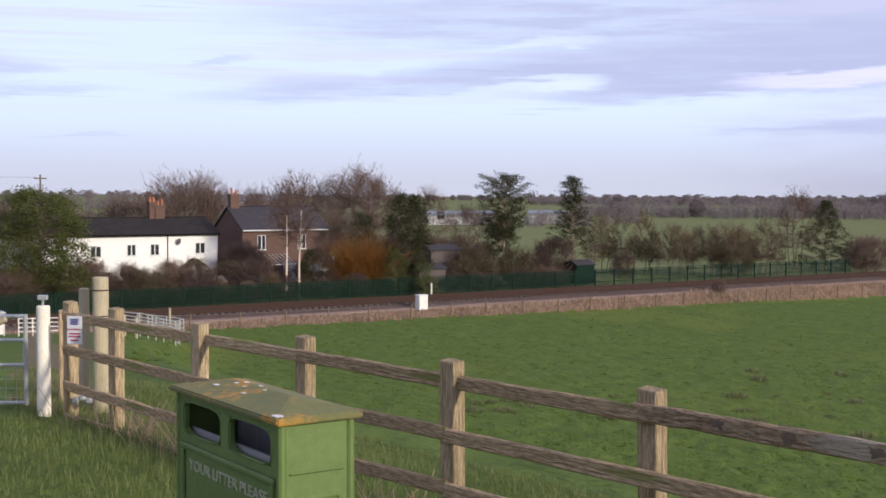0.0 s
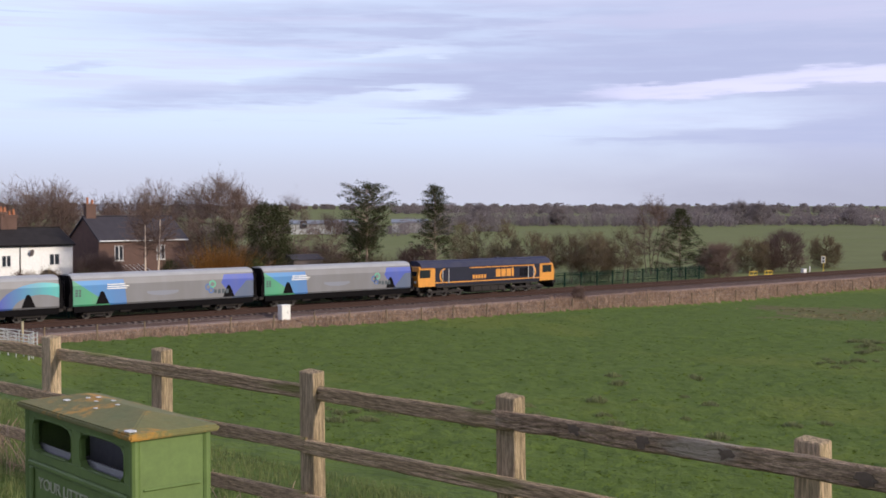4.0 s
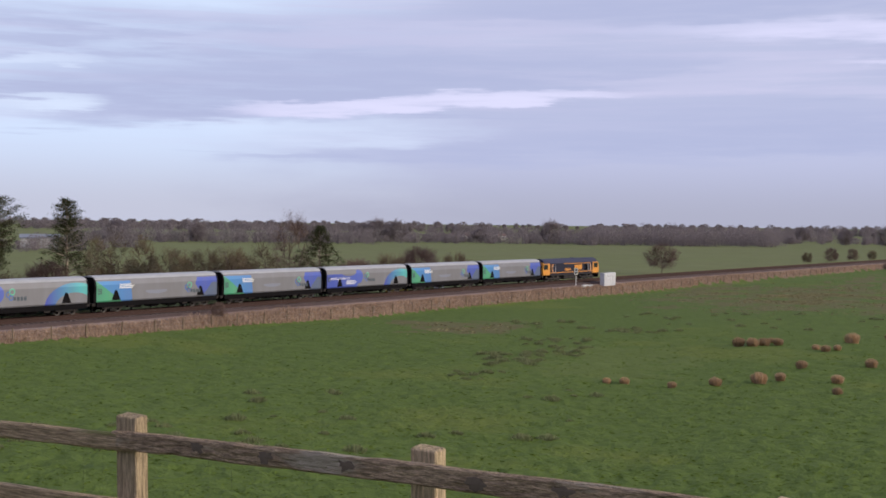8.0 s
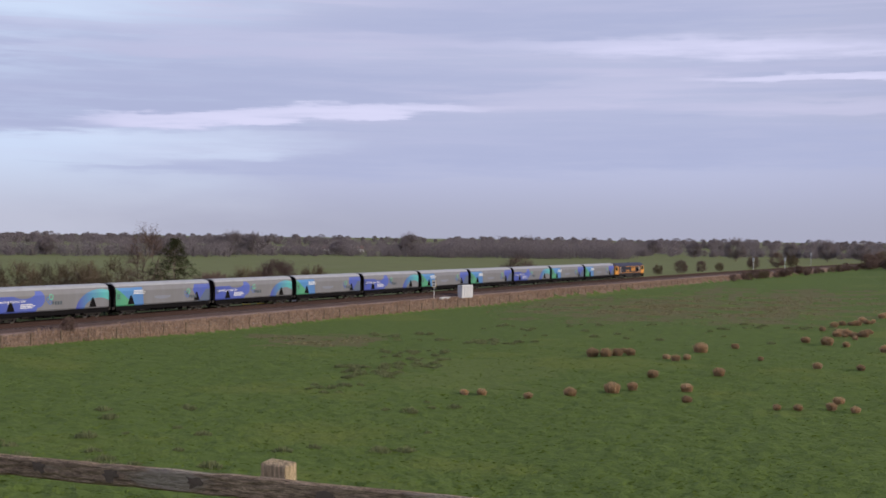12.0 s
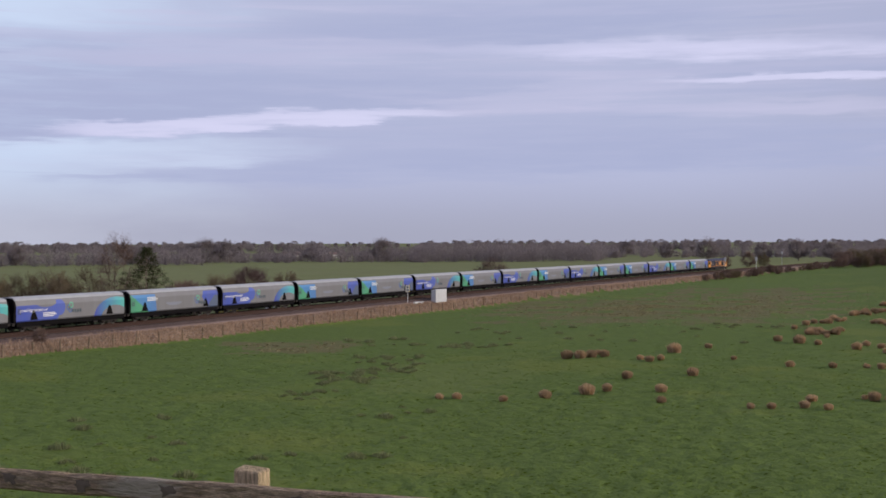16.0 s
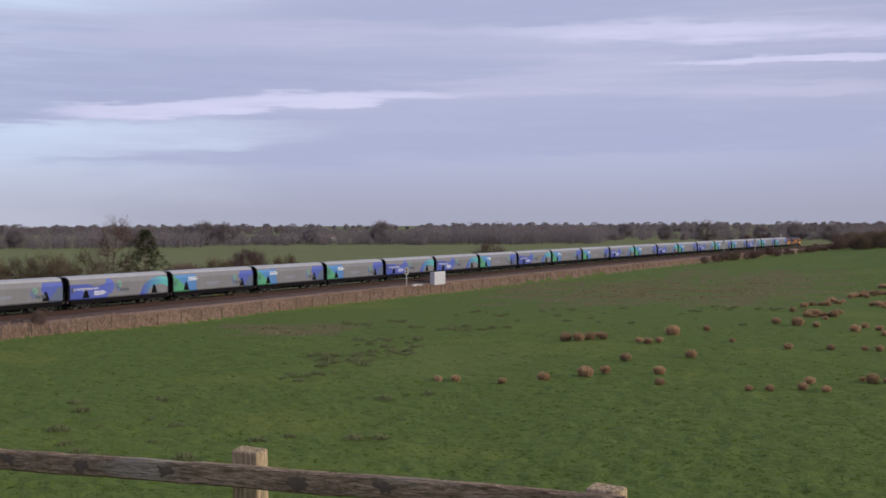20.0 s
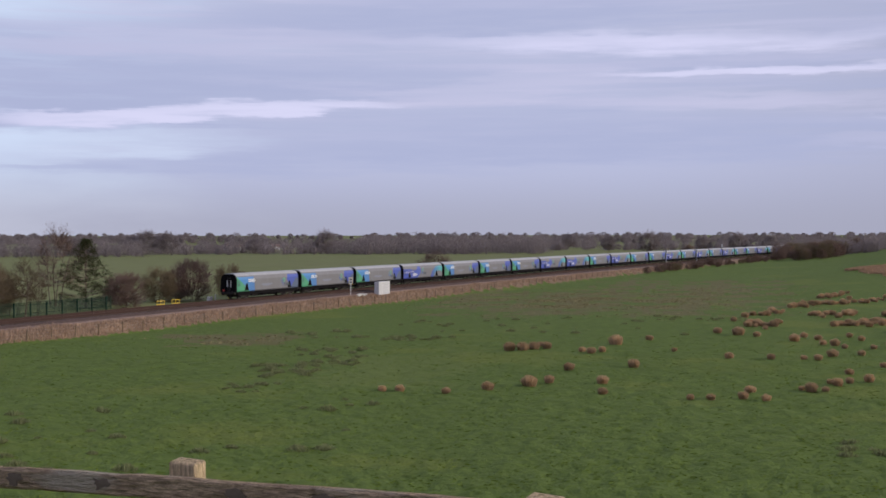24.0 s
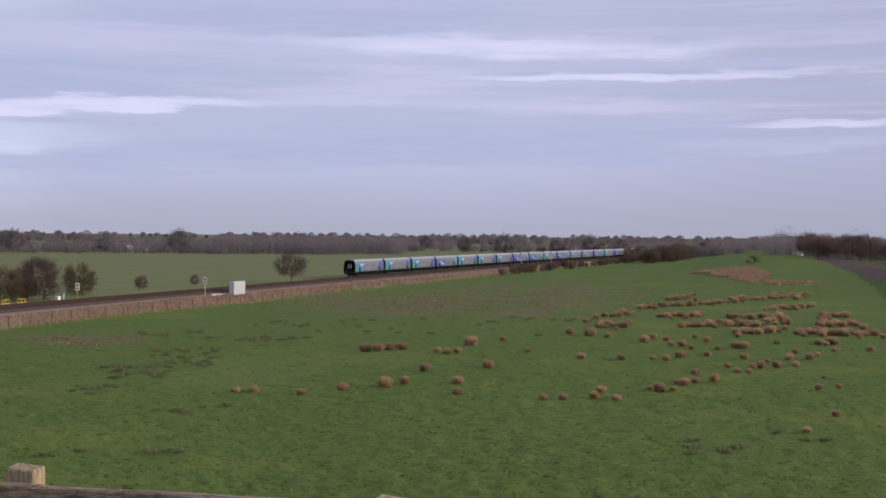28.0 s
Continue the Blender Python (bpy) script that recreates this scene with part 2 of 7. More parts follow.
    Lk(bg.outputs[0], out.inputs[0])


build_world()


# ---- materials ----
def mat(name, colour, rough=0.7, metal=0.0, vary=0.25, scale=3.0, colour2=None, bump=0.0, bump_scale=None, random_tint=0.0,
        stretch=(1, 1, 1), island=0.0, spots=None, spot_scale=6.0, spot_lo=0.58, spec=None, coords="Object", thin=0.0, grain=0.0):
    """A surface with variation at two scales, optional patches of a second growth or stain, and relief."""
    m = bpy.data.materials.new(name)
    m.use_nodes = True
    nt = m.node_tree
    N, Lk = nt.nodes.new, nt.links.new
    bsdf = nt.nodes["Principled BSDF"]
    bsdf.inputs["Roughness"].default_value, bsdf.inputs["Metallic"].default_value = rough, metal
    if spec is not None:
        bsdf.inputs["Specular IOR Level"].default_value = spec
    co = N("ShaderNodeTexCoord")
    mp = N("ShaderNodeMapping")
    mp.inputs["Scale"].default_value = stretch
    Lk(co.outputs[coords], mp.inputs[0])
    c2 = colour2 or tuple(v * (1 - vary) for v in colour)

    def noise_at(s, detail=5.0):
        t = N("ShaderNodeTexNoise")
        t.inputs["Scale"].default_value, t.inputs["Detail"].default_value, t.inputs["Roughness"].default_value = s, detail, 0.62
        Lk(mp.outputs[0], t.inputs["Vector"])
        return t.outputs[0]

    def ramp(v, lo, hi):
        r = N("ShaderNodeMapRange")
        r.inputs[1].default_value, r.inputs[2].default_value = lo, hi
        Lk(v, r.inputs[0])
        return r.outputs[0]

    def mix(f, a, b, kind="MIX"):
        n = N("ShaderNodeMixRGB")
        n.blend_type = kind
        for i, v in enumerate((f, a, b)):
            if isinstance(v, float):
                n.inputs[i].default_value = v
            elif isinstance(v, tuple):
                n.inputs[i].default_value = (*v[:3], 1)
            else:
                Lk(v, n.inputs[i])
        return n.outputs[0]

    c = mix(ramp(noise_at(scale), 0.32, 0.68), tuple(colour), tuple(c2))
    fine = ramp(noise_at(scale * 9.0, 3.0), 0.3, 0.7)
    c = mix(0.35, c, mix(fine, tuple(v * 0.7 for v in colour), tuple(min(1, v * 1.25) for v in colour)))
    if grain:
        # dark cracks and weathered fibres
        c = mix(1.0, c, mix(ramp(noise_at(scale * 7.0, 4.0), 0.36, 0.62), (1 - grain,) * 3, (1 + grain * 0.35,) * 3), "MULTIPLY")
        c = mix(1.0, c, mix(ramp(noise_at(scale * 24.0, 2.0), 0.36, 0.5), (1 - grain * 0.7,) * 3, (1.0,) * 3), "MULTIPLY")
    if spots:
        c = mix(ramp(noise_at(spot_scale, 6.0), spot_lo, spot_lo + 0.08), c, tuple(spots))
    if random_tint:
        oi = N("ShaderNodeObjectInfo")
        c = mix(1.0, c, mix(oi.outputs["Random"], (1 - random_tint,) * 3, (1 + random_tint * 0.6,) * 3), "MULTIPLY")
    if island:
        g = N("ShaderNodeNewGeometry")
        c = mix(1.0, c, mix(g.outputs["Random Per Island"], (1 - island,) * 3, (1 + island * 0.6,) * 3), "MULTIPLY")
    Lk(c, bsdf.inputs["Base Color"])
    if thin:
        # blades and twigs let some light pass
        tr, ms = N("ShaderNodeBsdfTranslucent"), N("ShaderNodeMixShader")
        ms.inputs[0].default_value = thin
        Lk(c, tr.inputs[0]), Lk(bsdf.outputs[0], ms.inputs[1]), Lk(tr.outputs[0], ms.inputs[2])
        Lk(ms.outputs[0], nt.nodes["Material Output"].inputs[0])
    if bump:
        b = N("ShaderNodeBump")
        b.inputs["Strength"].default_value, b.inputs["Distance"].default_value = min(1.0, bump * 2), bump * 0.1
        Lk(noise_at(bump_scale or scale * 6.0), b.inputs["Height"])
        Lk(b.outputs[0], bsdf.inputs["Normal"])
    return m


def part(name, bm, material, parent=None, label="", smooth=False):
    """Links a bmesh as one mesh object, under a thing where there is one."""
    me = bpy.data.meshes.new(name)
    if smooth:
        for f in bm.faces:
            f.smooth = True
    bm.to_mesh(me)
    bm.free()
    for m in (material if isinstance(material, (list, tuple)) else [material]):
        me.materials.append(m)
    ob = new(name, me)
    if parent:
        ob.parent = parent
    if label:
        ob["label"] = label
    return ob


def raw(name, verts, faces, material, parent=None, smooth=False):
    me = bpy.data.meshes.new(name)
    me.from_pydata(verts, [], faces)
    if smooth:
        me.polygons.foreach_set("use_smooth", [True] * len(me.polygons))
    me.materials.append(material)
    ob = new(name, me)
    if parent:
        ob.parent = parent
    return ob


def thing(name, x, y, z, turn=0.0, label="", category="", group="", kind=""):
    ob = new(name)
    ob.empty_display_size = 0.2
    ob.matrix_world = pose(x, y, z, 0, 0, turn)
    return tagged(ob, label, category, group, kind)


def box(bm, x0, x1, y0, y1, z0, z1, bevel=0.0, m=None):
    r = bmesh.ops.create_cube(bm, size=1.0, matrix=Matrix.Translation(((x0 + x1) / 2, (y0 + y1) / 2, (z0 + z1) / 2))
                              @ Matrix.Diagonal((x1 - x0, y1 - y0, z1 - z0, 1)))
    vs = r["verts"]
    if bevel:
        es = list({e for v in vs for e in v.link_edges})
        o = bmesh.ops.bevel(bm, geom=es, offset=bevel, segments=1, affect="EDGES")
        vs = list({v for f in o["faces"] for v in f.verts} | {v for v in vs if v.is_valid})
    if m is not None:
        bmesh.ops.transform(bm, matrix=m, verts=vs)
    return vs


def boxes(*bs, bevel=0.0):
    bm = bmesh.new()
    for b in bs:
        box(bm, *b, bevel=bevel)
    return bm


def tube(bm, a, b, r0, r1=None, n=8, caps=True):
    a, b = Vector(a), Vector(b)
    d = b - a
    m = Matrix.Translation((a + b) / 2) @ d.to_track_quat("Z", "Y").to_matrix().to_4x4()
    return bmesh.ops.create_cone(bm, cap_ends=caps, segments=n, radius1=r0, radius2=r0 if r1 is None else r1, depth=d.length, matrix=m)["verts"]


def extrude_profile(bm, pts, x0, x1, caps=True, mi=0):
    """A closed (y, z) outline drawn out along x."""
    a = [bm.verts.new((x0, y, z)) for y, z in pts]
    b = [bm.verts.new((x1, y, z)) for y, z in pts]
    n = len(pts)
    for i in range(n):
        bm.faces.new((a[i], b[i], b[(i + 1) % n], a[(i + 1) % n]))
    if caps:
        bm.faces.new(a)
        bm.faces.new(b[::-1])
    bmesh.ops.recalc_face_normals(bm, faces=bm.faces)


def words(body, size, m, material, name="lettering", parent=None, depth=0.002, label="", sx=1.0):
    cu = bpy.data.curves.new("text", "FONT")
    cu.body, cu.size, cu.extrude, cu.align_x, cu.align_y = body, size, depth, "CENTER", "CENTER"
    tmp = new("text", cu)
    bpy.context.view_layer.update()
    me = bpy.data.meshes.new_from_object(tmp.evaluated_get(bpy.context.evaluated_depsgraph_get()))
    bpy.data.objects.remove(tmp)
    me.transform(m @ Matrix.Diagonal((sx, 1, 1, 1)))
    me.materials.clear()
    me.materials.append(material)
    ob = new(name, me)
    if parent:
        ob.parent = parent
    if label:
        ob["label"] = label
    return ob


GRASS = mat("pasture grass", (0.108, 0.154, 0.031), 0.9, vary=0.0, colour2=(0.057, 0.089, 0.018), scale=0.8, bump=3.0, bump_scale=1.3, spec=0.12, coords="Object", spots=(0.118, 0.15, 0.03), spot_scale=0.045, spot_lo=0.56)
BLADE = mat("grass blades", (0.16, 0.215, 0.04), 0.85, colour2=(0.098, 0.142, 0.026), scale=0.5, island=0.25, spec=0.1, thin=0.5)
BANKBLADE = mat("bank grass blades", (0.215, 0.24, 0.095), 0.85, colour2=(0.13, 0.165, 0.062), scale=0.7, island=0.4, spec=0.1, thin=0.4)
FARGRASS = mat("winter crop", (0.145, 0.165, 0.062), 0.95, colour2=(0.16, 0.165, 0.075), scale=0.02, bump=0.3, bump_scale=0.5, spec=0.1)
STRAW = mat("dead grass", (0.5, 0.36, 0.26), 0.9, colour2=(0.35, 0.245, 0.175), scale=0.35, island=0.4, spec=0.05, thin=0.45)
RUSH = mat("rush clumps", (0.6, 0.42, 0.26), 0.9, colour2=(0.42, 0.29, 0.175), scale=1.5, island=0.45, spec=0.05, random_tint=0.25, thin=0.45)
BALLAST = mat("ballast", (0.105, 0.073, 0.064), 0.95, colour2=(0.058, 0.041, 0.037), scale=1.2, bump=0.6, bump_scale=14.0, spec=0.1)
CESS = mat("concrete cable trough", (0.25, 0.185, 0.16), 0.95, colour2=(0.15, 0.105, 0.09), scale=0.5, bump=0.3, bump_scale=9.0, spec=0.1)
RAILM = mat("rail steel", (0.06, 0.035, 0.029), 0.8, 0.0, scale=4.0, spec=0.15)
SLEEPER = mat("sleepers", (0.15, 0.115, 0.1), 0.9, scale=2.0, island=0.3)
WOOD = mat("weathered fence wood", (0.72, 0.53, 0.34), 0.9, colour2=(0.44, 0.31, 0.18), scale=4.5, stretch=(0.3, 3.4, 3.4), bump=0.5, bump_scale=16.0, random_tint=0.22, spec=0.08, grain=0.45, spots=(0.3, 0.28, 0.11), spot_scale=3.0, spot_lo=0.6)
POSTW = mat("fence post wood", (0.77, 0.59, 0.39), 0.9, colour2=(0.42, 0.31, 0.175), scale=2.2, stretch=(4, 4, 0.35), bump=0.5, bump_scale=16.0, random_tint=0.2, spec=0.12, grain=0.45, spots=(0.22, 0.21, 0.075), spot_scale=2.2, spot_lo=0.57)
BARK = mat("bark", (0.17, 0.125, 0.095), 0.95, colour2=(0.115, 0.085, 0.065), scale=2.5, bump=0.3)
TWIG = mat("bare twigs", (0.215, 0.15, 0.125), 0.95, colour2=(0.155, 0.11, 0.092), scale=0.6, island=0.2, spec=0.05, thin=0.45)
GREENTWIG = mat("mossy twigs", (0.2, 0.155, 0.1), 0.95, colour2=(0.14, 0.11, 0.07), scale=0.6, island=0.2, spec=0.05, thin=0.45)
WILLOW = mat("willow shoots", (0.43, 0.22, 0.065), 0.9, colour2=(0.32, 0.165, 0.06), scale=1.0, island=0.25, spec=0.05, thin=0.45)
BIRCH = mat("birch bark", (0.75, 0.62, 0.5), 0.8, colour2=(0.45, 0.35, 0.28), scale=2.0, stretch=(1, 1, 3))
NEEDLE = mat("dark evergreen leaves", (0.068, 0.072, 0.033), 0.85, colour2=(0.045, 0.05, 0.024), scale=0.9, island=0.35, spec=0.08, thin=0.35)
LEAF = mat("evergreen shrub leaves", (0.13, 0.145, 0.048), 0.8, colour2=(0.08, 0.095, 0.034), scale=0.8, island=0.35, spec=0.1, thin=0.35)
# far twigs: distance haze is mixed into this paler, greyer base colour
FARWOOD = mat("distant woods with haze tint", (0.275, 0.235, 0.235), 1.0, colour2=(0.21, 0.18, 0.185), scale=0.03, island=0.06, spec=0.0, thin=0.5)


# ---- the ground, one sheet to the horizon ----
def build_ground():
    radii = np.concatenate([np.arange(0.5, 60, 0.6), np.arange(60, 250, 0.8), np.arange(250, 700, 5.0), np.geomspace(700, 4600, 46)])
    angles = np.concatenate([np.arange(-72, 28, 0.3), np.arange(28, 288, 4.0)])
    rr, aa = np.meshgrid(radii, np.radians(angles), indexing="ij")
    x, y = -rr * np.sin(aa), rr * np.cos(aa)
    rng = np.random.default_rng(4)
    z = height(x, y) + rng.normal(0, 0.044, x.shape) * sstep(rr, 24, 34) * (1 - sstep(rr, 120, 190)) * (np.degrees(aa) < 13)
    v = np.stack([x, y, z], -1).reshape(-1, 3)
    nr, na = rr.shape
    i, j = np.meshgrid(np.arange(nr - 1), np.arange(na), indexing="ij")
    k = (j + 1) % na
    f = np.stack([i * na + j, i * na + k, (i + 1) * na + k, (i + 1) * na + j], -1).reshape(-1, 4)
    fx, fy = v[f].mean(1)[:, 0], v[f].mean(1)[:, 1]
    s = fx * ALONG[0] + fy * ALONG[1]
    u = fx * ACROSS[0] + fy * ACROSS[1] - (TRACK_D - TRACK_K * np.clip(s, 0, 900) ** 2)
    rad, az = np.hypot(fx, fy), np.degrees(np.arctan2(-fx, fy))
    mi = np.zeros(len(f), int)
    mi[u > 5.0] = 1
    mi[(u > -9.7) & (u <= -6.2)] = 2
    mi[(u > -6.2) & (u <= 5.0)] = 6
    mi[(u > 5.0) & (u < 34.0) & (az > -8.0) & (az < 24.0)] = 4
    centre = np.array([0, 0, hz(0, 0)])
    verts = [tuple(p) for p in v] + [tuple(centre)]
    faces = [tuple(q) for q in f] + [(len(v), (q + 1) % na, q) for q in range(na)]
    g = raw("ground", verts, faces, GRASS, smooth=True)
    rr2 = np.hypot(fx, fy)
    across = (az - 17.5 - 35 / rr2) * rr2 * math.pi / 180
    rut = np.abs(np.abs(across) - 0.95 - 0.008 * rr2) < 0.42 + 0.004 * rr2 + 0.22 * lumps(fx, fy, 0.9, 0.7)
    mi[rut & (rr2 > 15) & (u < -9.7) & (az > 0)] = 3
    wild = lumps(fx, fy, 5.0, 0.9) + 0.7 * lumps(fx, fy, 1.7, 0.2) + 0.5 * lumps(fx + 0.3 * fy, fy, 0.7, 1.2)
    field = (u < -10.0) & (mi == 0)
    for a0, a1, d0, d1, w in ((-32.5, -47.5, 174, 268, 0.56), (-21.0, -27.5, 134, 157, 0.62), (-40, -50, 185, 330, 0.5)):
        q = 1 - np.maximum(np.abs(az - (a0 + a1) / 2) / (abs(a1 - a0) / 2), np.abs(rad - (d0 + d1) / 2) / ((d1 - d0) / 2))
        mi[field & (q > 0) & (wild > 0.9 - w * 2.2 * np.minimum(1, q * 2.5))] = 4
    q = 1 - np.hypot((az + 31.5) / 7, (rad - 112) / 20)
    mi[field & (mi == 0) & (wild > 0.9 - 2.0 * q)] = 5
    for m in (FARGRASS, STRAWBED, TRACKDIRT, MARSHY, PALEGRASS, BALLAST):
        g.data.materials.append(m)
    g.data.polygons.foreach_set("material_index", list(mi) + [0] * na)
    tagged(g, "rough green pasture with a grassed bank, wide flat farmland beyond", "ground", kind="structure")


STRAWBED = mat("dead grass litter", (0.27, 0.185, 0.12), 0.95, colour2=(0.15, 0.1, 0.068), scale=0.35, bump=0.5, bump_scale=3.0, spec=0.1)
MARSHY = mat("marshy ground", (0.14, 0.125, 0.055), 0.95, colour2=(0.1, 0.108, 0.038), scale=0.6, bump=1.0, bump_scale=1.5, spec=0.1)
PALEGRASS = mat("short pale grass", (0.118, 0.155, 0.036), 0.9, colour2=(0.085, 0.118, 0.026), scale=0.9, bump=2.0, bump_scale=1.3, spec=0.12)
TRACKDIRT = mat("stony farm track", (0.19, 0.14, 0.1), 0.95, colour2=(0.13, 0.125, 0.05), scale=0.6, bump=0.4, bump_scale=6.0, spec=0.1)
build_ground()


# ---- the railway: two lines on ballast ----
def ribbon(profile, s0, s1, step, lateral=0.0, close=False):
    verts, faces = [], []
    n = len(profile)
    ss = np.arange(s0, s1 + step, step)
    for s in ss:
        x, y, h = line(s, 0)
        nx, ny = -math.sin(h), math.cos(h)
        for a, z in profile:
            verts.append((x + nx * (a + lateral), y + ny * (a + lateral), RAIL + z))
    for i in range(len(ss) - 1):
        for j in range(n if close else n - 1):
            k = (j + 1) % n
            faces.append((i * n + j, (i + 1) * n + j, (i + 1) * n + k, i * n + k))
    return verts, faces


def build_railway():
    bed = raw("trackbed", *ribbon([(-6.3, -0.80), (-5.2, -0.24), (2.0, -0.24), (3.2, -0.80)], -420, 1000, 8.0), BALLAST)
    tagged(bed, "dark brown stone ballast under two railway lines", "trackbed", kind="structure")
    path = raw("cable_trough", *ribbon([(-6.9, -0.8), (-6.75, -0.5), (-6.15, -0.45), (-5.9, -0.7)], -420, 1000, 8.0), CESS)
    tagged(path, "pale concrete cable trough beside the railway", "cable trough", kind="structure")
    rail = [(-0.07, -0.16), (-0.02, -0.13), (-0.036, -0.03), (-0.036, 0.0), (0.036, 0.0), (0.036, -0.03), (0.02, -0.13), (0.07, -0.16)]
    for track in (0.0, -3.4):
        t = tagged(new("railway_track"), "pair of rusty steel rails on sleepers", "railway track", "railway lines", "structure")
        for side in (-0.7525, 0.7525):
            raw("rail", *ribbon(rail, -420, 1000, 10.0, track + side), RAILM, t)
        verts, faces = [], []
        s = -60.0
        while s < 420:
            x, y, h = line(s, 0)
            al, ac = np.array([math.cos(h), math.sin(h)]), np.array([-math.sin(h), math.cos(h)])
            c = np.array([x, y]) + ac * track
            b = len(verts)
            for du in (-0.12, 0.12):
                for dv in (-1.25, 1.25):
                    p = c + al * du + ac * dv
                    verts += [(p[0], p[1], RAIL - 0.25), (p[0], p[1], RAIL - 0.165)]
            faces += [(b + 1, b + 3, b + 7, b + 5), (b, b + 1, b + 5, b + 4), (b + 2, b + 6, b + 7, b + 3), (b, b + 2, b + 3, b + 1), (b + 4, b + 5, b + 7, b + 6)]
            s += 0.65
        tagged(raw("sleepers", verts, faces, SLEEPER, t), kind="stuff")


build_railway()


# ---- growth: blades, rushes, twigs, trees ----
class Heap:
    """Verts and faces that grow in a loop and become one mesh."""

    def __init__(self):
        self.v, self.f = [], []

    def tri(self, a, b, c):
        n = len(self.v)
        self.v += [tuple(a), tuple(b), tuple(c)]
        self.f.append((n, n + 1, n + 2))

    def quad(self, a, b, c, d):
        n = len(self.v)
        self.v += [tuple(a), tuple(b), tuple(c), tuple(d)]
        self.f.append((n, n + 1, n + 2, n + 3))

    def limb(self, a, b, r0, r1, n=3):
        a, b = Vector(a), Vector(b)
        d = (b - a)
        if d.length < 1e-5:
            return
        d.normalize()
        p = d.orthogonal().normalized()
        q = d.cross(p)
        k = len(self.v)
        for c, r in ((a, r0), (b, r1)):
            for i in range(n):
                t = 2 * math.pi * i / n
                self.v.append(tuple(c + (p * math.cos(t) + q * math.sin(t)) * r))
        for i in range(n):
            j = (i + 1) % n
            self.f.append((k + i, k + j, k + n + j, k + n + i))


def rnd(a, b):
    return random.uniform(a, b)


def branch(wood, twig, p, d, length, r, depth, spread, up, thin, rmin=0.02):
    """A limb that bends, forks and ends in fine twigs."""
    segs = 3
    for i in range(segs):
        d = (d + Vector((rnd(-1, 1), rnd(-1, 1), rnd(-0.6, 1) * 0.8 + up)) * 0.16).normalized()
        q = p + d * (length / segs)
        r = max(r, rmin)
        r2 = max(rmin * 0.8, r * 0.82)
        (wood if r > thin else twig).limb(p, q, r, r2, 5 if r > 0.09 else 3)
        p, r = q, r2
        if depth > 0 and i < segs - 1 and random.random() < 0.9:
            side = (d + Vector((rnd(-1, 1), rnd(-1, 1), rnd(-0.3, 0.8))) * spread).normalized()
            branch(wood, twig, p, side, length * rnd(0.55, 0.8), r * 0.6, depth - 1, spread, up, thin, rmin)
    if depth > 0:
        for _ in range(random.choice((2, 3, 3))):
            side = (d + Vector((rnd(-1, 1), rnd(-1, 1), rnd(-0.4, 0.8))) * spread).normalized()
            branch(wood, twig, p, side, length * rnd(0.6, 0.85), r * 0.68, depth - 1, spread, up, thin, rmin)


def bare_tree(name, h, crown_from=0.3, depth=4, spread=0.75, up=0.15, trunk_r=None, wood_m=None, twig_m=None, stems=1, label="", flat=1.0, rmin=0.015):
    """A leafless tree: trunk and limbs in one part, the haze of twigs in another."""
    t = tagged(new(name), label or "leafless winter tree with fine brown twigs", "tree")
    wood, twig = Heap(), Heap()
    tr = trunk_r or h * 0.018
    for k in range(stems):
        base = Vector((rnd(-0.5, 0.5), rnd(-0.5, 0.5), -0.3)) * (0.0 if stems == 1 else h * 0.08)
        base.z = -0.3
        d = Vector((rnd(-0.06, 0.06), rnd(-0.06, 0.06), 1)).normalized() if stems == 1 else Vector((rnd(-0.35, 0.35), rnd(-0.35, 0.35), 1)).normalized()
        p, r = base, tr * (1.25 if stems == 1 else 0.6)
        n = 6
        for i in range(n):
            q = p + d * (h * 0.62 / n)
            wood.limb(p, q, r, r * 0.88, 7)
            d = (d + Vector((rnd(-1, 1), rnd(-1, 1), 0.5)) * 0.05).normalized()
            p, r = q, r * 0.88
            if p.z > h * crown_from:
                for _ in range(2):
                    a = rnd(0, 2 * math.pi)
                    side = Vector((math.cos(a), math.sin(a), rnd(0.3, 0.9))).normalized()
                    branch(wood, twig, p, side, h * rnd(0.13, 0.2) * flat, r * 0.55, depth - 1, spread, up, 0.03, rmin)
        branch(wood, twig, p, d, h * 0.19, r, depth, spread, up, 0.03, rmin)
    top = max([v[2] for v in twig.v] or [h])
    k = h / top
    for hp in (wood, twig):
        hp.v = [(a * (0.5 + 0.5 * k), b * (0.5 + 0.5 * k), c * k) for a, b, c in hp.v]
    raw("trunk", wood.v, wood.f, wood_m or BARK, t)
    raw("crown", twig.v, twig.f, twig_m or TWIG, t)
    return t


def tuft_of_leaves(heap, c, size, n, flat=0.7, leaf=1.0):
    for _ in range(n):
        o = Vector((random.gauss(0, 0.45), random.gauss(0, 0.45), random.gauss(0, 0.45) * flat)) * size + Vector(c)
        a, b = Vector((rnd(-1, 1), rnd(-1, 1), rnd(-0.6, 0.6))).normalized(), Vector((rnd(-1, 1), rnd(-1, 1), rnd(-1, 1))).normalized()
        w = size * rnd(0.08, 0.18) * leaf
        heap.quad(o - a * w, o - b * w * 0.5, o + a * w, o + b * w * 0.5)


